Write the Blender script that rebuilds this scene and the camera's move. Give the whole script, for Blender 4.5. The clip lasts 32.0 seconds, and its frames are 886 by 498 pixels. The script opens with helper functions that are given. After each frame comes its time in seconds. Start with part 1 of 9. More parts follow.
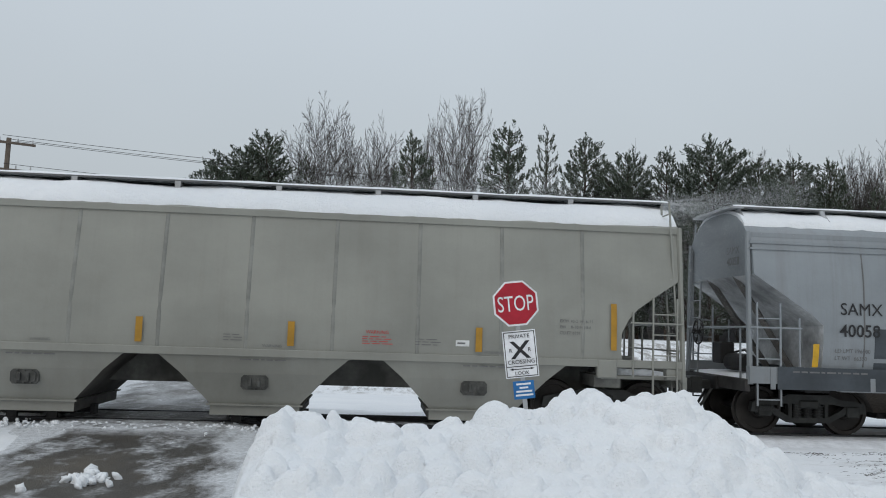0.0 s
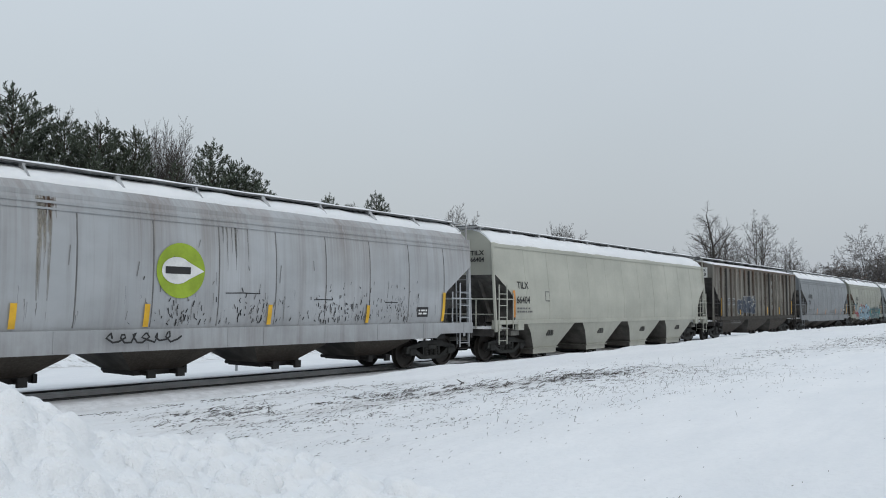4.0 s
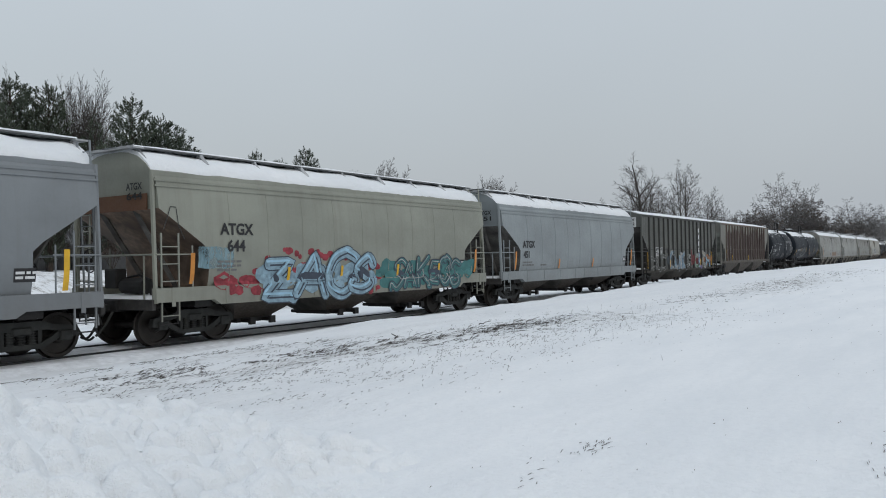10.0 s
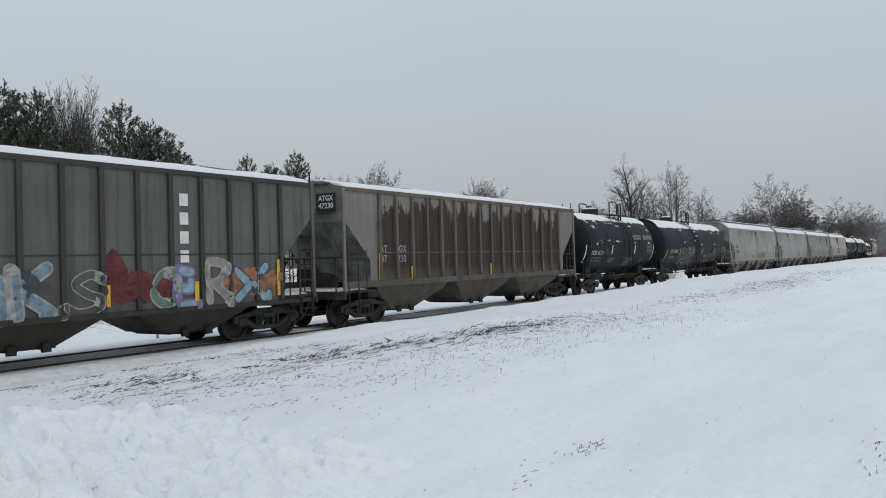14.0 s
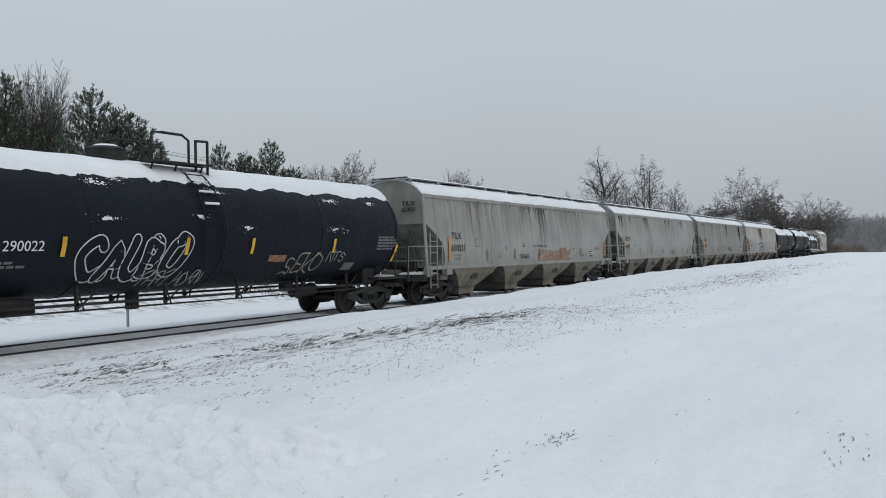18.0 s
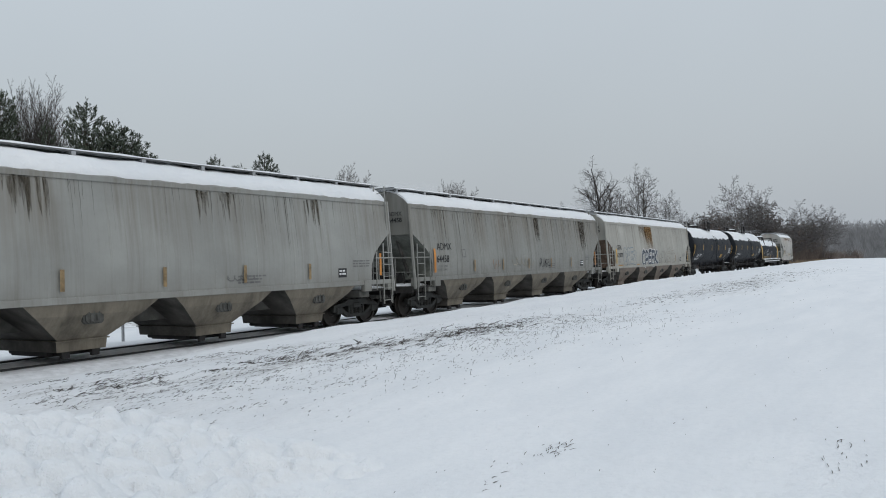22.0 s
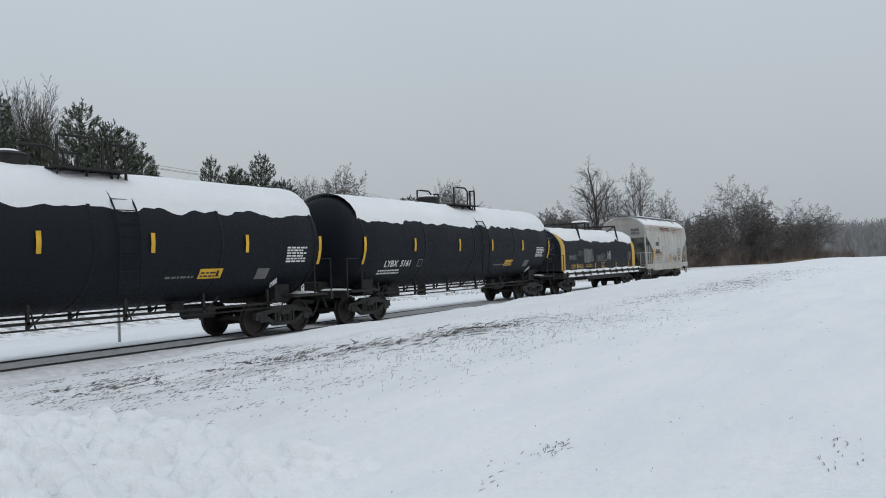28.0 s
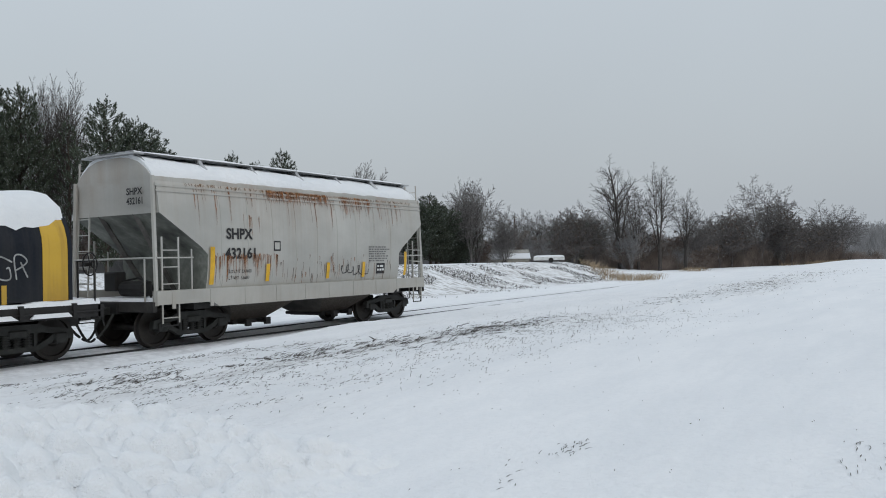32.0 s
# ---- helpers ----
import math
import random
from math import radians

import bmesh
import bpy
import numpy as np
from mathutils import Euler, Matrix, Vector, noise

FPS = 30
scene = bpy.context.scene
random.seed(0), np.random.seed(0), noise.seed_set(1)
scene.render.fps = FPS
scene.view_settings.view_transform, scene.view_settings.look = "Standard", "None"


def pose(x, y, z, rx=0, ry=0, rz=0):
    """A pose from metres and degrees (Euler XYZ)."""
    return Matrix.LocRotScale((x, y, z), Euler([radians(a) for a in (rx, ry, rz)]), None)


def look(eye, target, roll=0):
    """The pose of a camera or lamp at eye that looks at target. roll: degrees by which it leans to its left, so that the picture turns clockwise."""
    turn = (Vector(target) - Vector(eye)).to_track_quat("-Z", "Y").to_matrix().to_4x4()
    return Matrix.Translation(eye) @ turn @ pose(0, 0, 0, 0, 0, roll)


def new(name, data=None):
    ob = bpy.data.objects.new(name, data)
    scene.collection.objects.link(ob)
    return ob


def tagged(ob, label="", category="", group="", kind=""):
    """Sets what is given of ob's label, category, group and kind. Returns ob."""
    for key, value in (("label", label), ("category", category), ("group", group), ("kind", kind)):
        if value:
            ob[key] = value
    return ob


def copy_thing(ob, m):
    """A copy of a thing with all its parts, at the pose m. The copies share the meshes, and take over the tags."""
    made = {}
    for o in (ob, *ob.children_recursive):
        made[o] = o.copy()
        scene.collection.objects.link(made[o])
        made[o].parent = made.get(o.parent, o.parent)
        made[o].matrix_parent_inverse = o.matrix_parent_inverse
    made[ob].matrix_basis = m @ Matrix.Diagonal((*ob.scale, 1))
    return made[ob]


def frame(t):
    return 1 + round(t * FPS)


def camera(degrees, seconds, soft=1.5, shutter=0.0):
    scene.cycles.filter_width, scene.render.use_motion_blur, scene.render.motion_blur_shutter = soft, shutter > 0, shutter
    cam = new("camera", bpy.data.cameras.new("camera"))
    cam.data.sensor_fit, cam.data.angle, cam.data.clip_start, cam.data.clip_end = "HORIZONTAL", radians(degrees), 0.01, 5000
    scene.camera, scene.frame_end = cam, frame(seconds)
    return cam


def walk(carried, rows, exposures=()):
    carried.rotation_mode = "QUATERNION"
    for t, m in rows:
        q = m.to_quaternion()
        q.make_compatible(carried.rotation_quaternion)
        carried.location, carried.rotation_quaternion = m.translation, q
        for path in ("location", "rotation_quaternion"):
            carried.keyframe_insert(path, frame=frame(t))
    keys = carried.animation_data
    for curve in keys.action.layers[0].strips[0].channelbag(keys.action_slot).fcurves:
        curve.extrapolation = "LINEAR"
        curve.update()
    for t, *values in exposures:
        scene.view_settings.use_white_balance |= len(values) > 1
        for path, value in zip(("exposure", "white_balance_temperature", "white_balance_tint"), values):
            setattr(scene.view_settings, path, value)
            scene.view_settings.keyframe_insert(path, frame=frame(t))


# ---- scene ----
SKY_LOW, SKY_HIGH, SKY_COLOUR, SUN_POWER = 0.74, 1.33, (0.545, 0.60, 0.655, 1), 0.4
cam = camera(57.84, 32.0, 1.0)
EYE = (0.0, 0.0, 1.83)
PATH = [
    (0.0, pose(*EYE, 95.67, -1.88, -5.05)),
    (0.5, pose(*EYE, 95.92, -1.87, -15.26)),
    (1.0, pose(*EYE, 96.43, -2.07, -23.55)),
    (1.5, pose(*EYE, 96.76, -2.35, -31.40)),
    (2.0, pose(*EYE, 96.78, -2.13, -37.77)),
    (2.5, pose(*EYE, 96.54, -1.54, -43.20)),
    (3.0, pose(*EYE, 96.03, -1.08, -47.59)),
    (3.5, pose(*EYE, 95.23, -0.68, -50.95)),
    (4.0, pose(*EYE, 94.03, -0.39, -52.09)),
    (4.5, pose(*EYE, 92.34, 0.05, -52.68)),
    (6.5, pose(*EYE, 91.36, 0.74, -55.01)),
    (7.0, pose(*EYE, 91.03, 0.87, -55.66)),
    (7.5, pose(*EYE, 90.75, 0.98, -56.13)),
    (8.0, pose(*EYE, 90.47, 1.13, -56.58)),
    (8.5, pose(*EYE, 90.50, 1.21, -56.71)),
    (9.0, pose(*EYE, 90.58, 1.24, -56.72)),
    (9.5, pose(*EYE, 90.72, 1.13, -56.80)),
    (10.0, pose(*EYE, 90.74, 1.07, -56.89)),
    (10.5, pose(*EYE, 90.78, 0.99, -57.10)),
    (11.0, pose(*EYE, 90.81, 1.07, -57.29)),
    (11.5, pose(*EYE, 90.97, 1.26, -57.68)),
    (12.0, pose(*EYE, 90.98, 1.43, -57.78)),
    (12.5, pose(*EYE, 90.96, 1.54, -57.82)),
    (13.0, pose(*EYE, 91.02, 1.64, -57.76)),
    (13.5, pose(*EYE, 90.95, 1.66, -57.65)),
    (14.0, pose(*EYE, 90.94, 1.63, -57.47)),
    (14.5, pose(*EYE, 91.03, 1.58, -57.42)),
    (16.5, pose(*EYE, 90.50, 1.18, -58.84)),
    (17.0, pose(*EYE, 90.40, 1.12, -59.06)),
    (17.5, pose(*EYE, 90.35, 1.03, -59.19)),
    (18.0, pose(*EYE, 90.24, 1.04, -59.30)),
    (18.5, pose(*EYE, 90.23, 1.02, -59.36)),
    (19.0, pose(*EYE, 90.20, 1.02, -59.39)),
    (19.5, pose(*EYE, 90.28, 1.15, -59.37)),
    (20.0, pose(*EYE, 90.46, 1.31, -59.35)),
    (20.5, pose(*EYE, 90.60, 1.41, -59.32)),
    (21.0, pose(*EYE, 90.79, 1.51, -59.36)),
    (21.5, pose(*EYE, 90.98, 1.64, -59.52)),
    (22.0, pose(*EYE, 91.00, 1.68, -59.62)),
    (22.5, pose(*EYE, 91.00, 1.71, -59.66)),
    (23.0, pose(*EYE, 91.03, 1.77, -59.66)),
    (23.5, pose(*EYE, 91.04, 1.77, -59.70)),
    (24.0, pose(*EYE, 91.07, 1.70, -59.70)),
    (24.5, pose(*EYE, 91.13, 1.68, -59.76)),
    (25.0, pose(*EYE, 91.18, 1.64, -59.78)),
    (25.5, pose(*EYE, 91.17, 1.67, -59.79)),
    (27.5, pose(*EYE, 90.95, 1.76, -59.87)),
    (28.0, pose(*EYE, 90.97, 1.81, -59.86)),
    (28.5, pose(*EYE, 90.98, 1.83, -59.75)),
    (29.0, pose(*EYE, 90.89, 1.89, -59.59)),
    (29.5, pose(*EYE, 90.93, 1.79, -59.44)),
    (30.0, pose(*EYE, 91.02, 1.70, -59.18)),
    (30.5, pose(*EYE, 90.89, 1.67, -58.77)),
    (31.0, pose(*EYE, 90.90, 1.47, -58.66)),
    (31.5, pose(*EYE, 90.84, 1.41, -58.54)),
    (32.0, pose(*EYE, 90.88, 1.29, -58.47)),
]
walk(cam, PATH, exposures=[(0.0, 0.0, 6460.0, 10.0), (2.0, -0.03, 6460.0, 10.0), (4.0, 0.08, 6460.0, 10.0), (7.0, -0.02, 6460.0, 10.0), (32.0, -0.02, 6460.0, 10.0)])

# ---- light ----
world = bpy.data.worlds.new("overcast_sky")
scene.world = world
world.use_nodes = True
wn, wl = world.node_tree.nodes, world.node_tree.links
wn.clear()
w_out = wn.new("ShaderNodeOutputWorld")
w_bg = wn.new("ShaderNodeBackground")
w_sky = wn.new("ShaderNodeTexSky")
w_sky.sky_type = "NISHITA"
w_sky.sun_disc = False
w_sky.sun_elevation, w_sky.sun_rotation = radians(28), radians(200)
w_sky.dust_density, w_sky.air_density = 4.0, 2.0
w_co = wn.new("ShaderNodeTexCoord")
w_sep = wn.new("ShaderNodeSeparateXYZ")
w_map = wn.new("ShaderNodeMapRange")
w_map.inputs["From Min"].default_value, w_map.inputs["From Max"].default_value = 0.0, 1.0
w_map.inputs["To Min"].default_value, w_map.inputs["To Max"].default_value = SKY_LOW, SKY_HIGH
w_noise = wn.new("ShaderNodeTexNoise")
w_noise.inputs["Scale"].default_value, w_noise.inputs["Detail"].default_value = 1.6, 4.0
w_nm = wn.new("ShaderNodeMapRange")
w_nm.inputs["To Min"].default_value, w_nm.inputs["To Max"].default_value = 0.93, 1.07
w_mul = wn.new("ShaderNodeMath")
w_mul.operation = "MULTIPLY"
w_mix = wn.new("ShaderNodeMix")
w_mix.data_type = "RGBA"
w_mix.inputs["Factor"].default_value = 0.012
w_mix.inputs["A"].default_value = SKY_COLOUR
wl.new(w_co.outputs["Generated"], w_sep.inputs[0])
wl.new(w_sep.outputs["Z"], w_map.inputs["Value"])
wl.new(w_co.outputs["Generated"], w_noise.inputs["Vector"])
wl.new(w_noise.outputs["Fac"], w_nm.inputs["Value"])
wl.new(w_map.outputs["Result"], w_mul.inputs[0])
wl.new(w_nm.outputs["Result"], w_mul.inputs[1])
wl.new(w_sky.outputs["Color"], w_mix.inputs["B"])
wl.new(w_mix.outputs["Result"], w_bg.inputs["Color"])
wl.new(w_mul.outputs[0], w_bg.inputs["Strength"])
wl.new(w_bg.outputs[0], w_out.inputs["Surface"])

sun = new("sun", bpy.data.lights.new("sun", "SUN"))
sun.data.energy, sun.data.angle, sun.data.color = SUN_POWER, radians(35), (1.0, 0.98, 0.95)
sun.matrix_world = look((0, 0, 60), (20, 34, 0))

# ---- materials ----
def coords(nt, scale=(1, 1, 1), kind="Object"):
    tc = nt.nodes.new("ShaderNodeTexCoord")
    mp = nt.nodes.new("ShaderNodeMapping")
    mp.inputs["Scale"].default_value = scale
    nt.links.new(tc.outputs[kind], mp.inputs["Vector"])
    return mp.outputs["Vector"]


def noise_of(nt, vec, scale, detail=4.0, rough=0.55, lo=0.35, hi=0.65):
    n = nt.nodes.new("ShaderNodeTexNoise")
    n.inputs["Scale"].default_value, n.inputs["Detail"].default_value = scale, detail
    n.inputs["Roughness"].default_value = rough
    nt.links.new(vec, n.inputs["Vector"])
    m = nt.nodes.new("ShaderNodeMapRange")
    m.inputs["From Min"].default_value, m.inputs["From Max"].default_value = lo, hi
    nt.links.new(n.outputs["Fac"], m.inputs["Value"])
    return m.outputs["Result"]


def math_of(nt, op, a, b):
    m = nt.nodes.new("ShaderNodeMath")
    m.operation = op
    for k, v in enumerate((a, b)):
        if isinstance(v, (int, float)):
            m.inputs[k].default_value = v
        else:
            nt.links.new(v, m.inputs[k])
    return m.outputs[0]


def mixed(nt, fac, a, b):
    m = nt.nodes.new("ShaderNodeMix")
    m.data_type = "RGBA"
    for key, v in (("Factor", fac), ("A", a), ("B", b)):
        if isinstance(v, (int, float)):
            m.inputs[key].default_value = v
        elif isinstance(v, tuple):
            m.inputs[key].default_value = (*v[:3], 1)
        else:
            nt.links.new(v, m.inputs[key])
    return m.outputs["Result"]


def ramp(nt, val, a, b, lo=0.0, hi=1.0):
    m = nt.nodes.new("ShaderNodeMapRange")
    m.inputs["From Min"].default_value, m.inputs["From Max"].default_value = a, b
    m.inputs["To Min"].default_value, m.inputs["To Max"].default_value = lo, hi
    nt.links.new(val, m.inputs["Value"])
    return m.outputs["Result"]


def start(name, rough=0.6, metal=0.0, spec=0.4):
    mat = bpy.data.materials.new(name)
    mat.use_nodes = True
    nt = mat.node_tree
    bsdf = nt.nodes["Principled BSDF"]
    bsdf.inputs["Roughness"].default_value, bsdf.inputs["Metallic"].default_value = rough, metal
    bsdf.inputs["Specular IOR Level"].default_value = spec
    return mat, nt, bsdf


def relief(nt, bsdf, height, strength=0.3, distance=0.02):
    b = nt.nodes.new("ShaderNodeBump")
    b.inputs["Strength"].default_value, b.inputs["Distance"].default_value = strength, distance
    nt.links.new(height, b.inputs["Height"])
    nt.links.new(b.outputs["Normal"], bsdf.inputs["Normal"])


def film(name, colour, cover=0.6, scale=4.0):
    """A thin run of grime or rust that lets the paint below show through."""
    mat, nt, bsdf = start(name, 0.8, 0.0, 0.2)
    v = coords(nt, (1.0, 1.0, 0.35))
    nt.links.new(mixed(nt, noise_of(nt, v, scale, 4), tuple(c * 0.7 for c in colour), tuple(c * 1.15 for c in colour)), bsdf.inputs["Base Color"])
    nt.links.new(ramp(nt, noise_of(nt, v, scale * 2.2, 5, 0.6, 0.3, 0.7), 0, 1, cover * 0.3, cover), bsdf.inputs["Alpha"])
    return mat


def plain(name, colour, rough=0.6, metal=0.0, vary=0.12, scale=3.0, bump=0.15):
    """A painted or bare surface with fine variation at two scales."""
    mat, nt, bsdf = start(name, rough, metal)
    v = coords(nt)
    a = noise_of(nt, v, scale, 5)
    b = noise_of(nt, v, scale * 9, 3)
    dark = tuple(c * (1 - vary * 1.6) for c in colour)
    lite = tuple(min(1, c * (1 + vary)) for c in colour)
    col = mixed(nt, a, dark, lite)
    col = mixed(nt, math_of(nt, "MULTIPLY", b, vary), col, tuple(c * 0.55 for c in colour))
    nt.links.new(col, bsdf.inputs["Base Color"])
    relief(nt, bsdf, b, bump, 0.004)
    return mat


def weathered(name, colour, streak=(0.12, 0.10, 0.085), amount=0.35, rust=0.0, rust_colour=(0.17, 0.075, 0.035), seed=0.0, scale=1.0, top=3.93, rough=0.44, spec=0.5, drips=0.0, drip_colour=(0.15, 0.125, 0.095)):
    """Car paint: broad patches, run-down streaks of grime and rust that starts under the eaves."""
    mat, nt, bsdf = start(name, rough, 0.0, spec)
    tc = nt.nodes.new("ShaderNodeTexCoord")
    off = nt.nodes.new("ShaderNodeVectorMath")
    off.operation = "ADD"
    off.inputs[1].default_value = (seed * 7.3, seed * 3.1, 0)
    nt.links.new(tc.outputs["Object"], off.inputs[0])
    def scaled(s):
        mp = nt.nodes.new("ShaderNodeMapping")
        mp.inputs["Scale"].default_value = s
        nt.links.new(off.outputs[0], mp.inputs["Vector"])
        return mp.outputs["Vector"]
    sep = nt.nodes.new("ShaderNodeSeparateXYZ")
    nt.links.new(tc.outputs["Object"], sep.inputs[0])
    broad = noise_of(nt, scaled((0.5, 0.5, 0.7)), 1.0, 4)
    runs = noise_of(nt, scaled((5.0 * scale, 2.0, 0.22)), 1.0, 6, 0.62, 0.5, 0.75)
    thin = noise_of(nt, scaled((16.0 * scale, 4.0, 0.5)), 1.0, 4, 0.6, 0.55, 0.8)
    fine = noise_of(nt, scaled((9, 9, 9)), 2.0, 4)
    col = mixed(nt, broad, tuple(c * 0.86 for c in colour), tuple(min(1.0, c * 1.08) for c in colour))
    grime = math_of(nt, "MULTIPLY", math_of(nt, "ADD", runs, math_of(nt, "MULTIPLY", thin, 0.5)), amount)
    col = mixed(nt, grime, col, streak)
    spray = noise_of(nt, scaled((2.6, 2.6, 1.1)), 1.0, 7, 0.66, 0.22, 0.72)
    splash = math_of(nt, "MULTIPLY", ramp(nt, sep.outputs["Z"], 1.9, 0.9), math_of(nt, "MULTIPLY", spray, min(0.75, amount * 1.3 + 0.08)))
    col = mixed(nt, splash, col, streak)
    if drips > 0:
        # long run-down streaks that begin at the eaves and thin out on the way down
        clump = noise_of(nt, scaled((0.55, 0.3, 0.05)), 1.0, 3, 0.6, 0.38, 0.62)
        high = ramp(nt, sep.outputs["Z"], 1.3, top, 0.0, 1.0)
        for grain_x, part_of in ((3.2, 0.8), (9.0, 1.0), (24.0, 0.8)):
            lines = noise_of(nt, scaled((grain_x, 1.5, 0.10)), 1.0, 3, 0.6, 0.40, 0.72)
            ends = noise_of(nt, scaled((grain_x * 0.6, 1.5, 0.05)), 1.0, 2, 0.5, 0.3, 0.7)
            here = math_of(nt, "MULTIPLY", lines, ramp(nt, math_of(nt, "SUBTRACT", high, math_of(nt, "MULTIPLY", ends, 0.55)), 0.0, 0.5))
            col = mixed(nt, math_of(nt, "MULTIPLY", math_of(nt, "MULTIPLY", here, clump), drips * part_of), col, drip_colour)
    if rust > 0:
        reach = noise_of(nt, scaled((2.2 * scale, 1.0, 0.12)), 1.0, 5, 0.65, 0.42, 0.72)
        down = ramp(nt, sep.outputs["Z"], top - 1.1, top, 0.0, 1.0)
        patches = noise_of(nt, scaled((1.1, 1.1, 0.6)), 1.0, 6, 0.65, 0.60 - rust * 0.2, 0.70)
        drips = math_of(nt, "MULTIPLY", reach, math_of(nt, "POWER", down, 2.0))
        both = math_of(nt, "MINIMUM", math_of(nt, "ADD", drips, math_of(nt, "MULTIPLY", patches, math_of(nt, "MULTIPLY", runs, rust * 2.0))), 1.0)
        col = mixed(nt, math_of(nt, "MULTIPLY", both, min(1.0, rust * 1.6)), col, rust_colour)
    nt.links.new(col, bsdf.inputs["Base Color"])
    nt.links.new(ramp(nt, fine, 0, 1, rough - 0.1, rough + 0.2), bsdf.inputs["Roughness"])
    wave = noise_of(nt, scaled((1.3, 1, 0.6)), 1.0, 2, 0.5, 0.2, 0.8)
    relief(nt, bsdf, math_of(nt, "ADD", wave, math_of(nt, "MULTIPLY", fine, 0.06)), 0.35, 0.03)
    return mat


def peeling(name, coat, bare, seed=0.0):
    """Pale paint that has worn off to dull brown oxide from below, in ragged tongues."""
    mat, nt, bsdf = start(name, 0.65, 0.0, 0.25)
    tc = nt.nodes.new("ShaderNodeTexCoord")
    sep = nt.nodes.new("ShaderNodeSeparateXYZ")
    nt.links.new(tc.outputs["Object"], sep.inputs[0])

    def scaled(k):
        mp = nt.nodes.new("ShaderNodeMapping")
        mp.inputs["Scale"].default_value, mp.inputs["Location"].default_value = k, (seed * 3.7, 0, 0)
        nt.links.new(tc.outputs["Object"], mp.inputs["Vector"])
        return mp.outputs["Vector"]
    tongues = noise_of(nt, scaled((1.9, 1.0, 0.55)), 1.0, 5, 0.62, 0.30, 0.70)
    flakes = noise_of(nt, scaled((6.0, 2.0, 3.0)), 1.0, 6, 0.7, 0.30, 0.70)
    runs = noise_of(nt, scaled((12.0, 2.0, 0.35)), 1.0, 4, 0.6, 0.35, 0.72)
    edge = math_of(nt, "ADD", math_of(nt, "MULTIPLY", tongues, -1.25), math_of(nt, "MULTIPLY", flakes, -0.35))
    left = ramp(nt, math_of(nt, "ADD", sep.outputs["Z"], edge), 2.72, 2.90)
    dust = math_of(nt, "MULTIPLY", ramp(nt, sep.outputs["Z"], 1.75, 1.3), 0.45)
    oxide = mixed(nt, runs, bare, tuple(c * 1.7 for c in bare))
    oxide = mixed(nt, math_of(nt, "MULTIPLY", math_of(nt, "MULTIPLY", flakes, runs), 0.22), oxide, coat)
    oxide = mixed(nt, dust, oxide, (0.15, 0.135, 0.12))
    top = mixed(nt, runs, coat, tuple(c * 0.72 for c in coat))
    col = mixed(nt, left, oxide, top)
    ends = ramp(nt, math_of(nt, "ABSOLUTE", sep.outputs["X"], 0), 6.5, 6.75)
    col = mixed(nt, math_of(nt, "MULTIPLY", ends, 0.9), col, top)
    nt.links.new(col, bsdf.inputs["Base Color"])
    relief(nt, bsdf, math_of(nt, "ADD", left, math_of(nt, "MULTIPLY", flakes, 0.3)), 0.3, 0.01)
    return mat


def snow_material(name, dirt=0.0, scale=1.0):
    mat, nt, bsdf = start(name, 0.75, 0.0, 0.25)
    v = coords(nt)
    a, b, c = noise_of(nt, v, 0.35 * scale, 5), noise_of(nt, v, 5.0 * scale, 6, 0.65), noise_of(nt, v, 45.0, 3)
    col = mixed(nt, a, (0.80, 0.825, 0.85), (0.88, 0.895, 0.91))
    col = mixed(nt, math_of(nt, "MULTIPLY", b, 0.22), col, (0.72, 0.75, 0.79))
    if dirt > 0:
        grit = noise_of(nt, v, 30.0, 4, 0.6, 0.70, 0.78)
        col = mixed(nt, math_of(nt, "MULTIPLY", grit, dirt), col, (0.22, 0.20, 0.18))
    nt.links.new(col, bsdf.inputs["Base Color"])
    relief(nt, bsdf, math_of(nt, "ADD", b, math_of(nt, "MULTIPLY", c, 0.35)), 0.5, 0.04)
    return mat


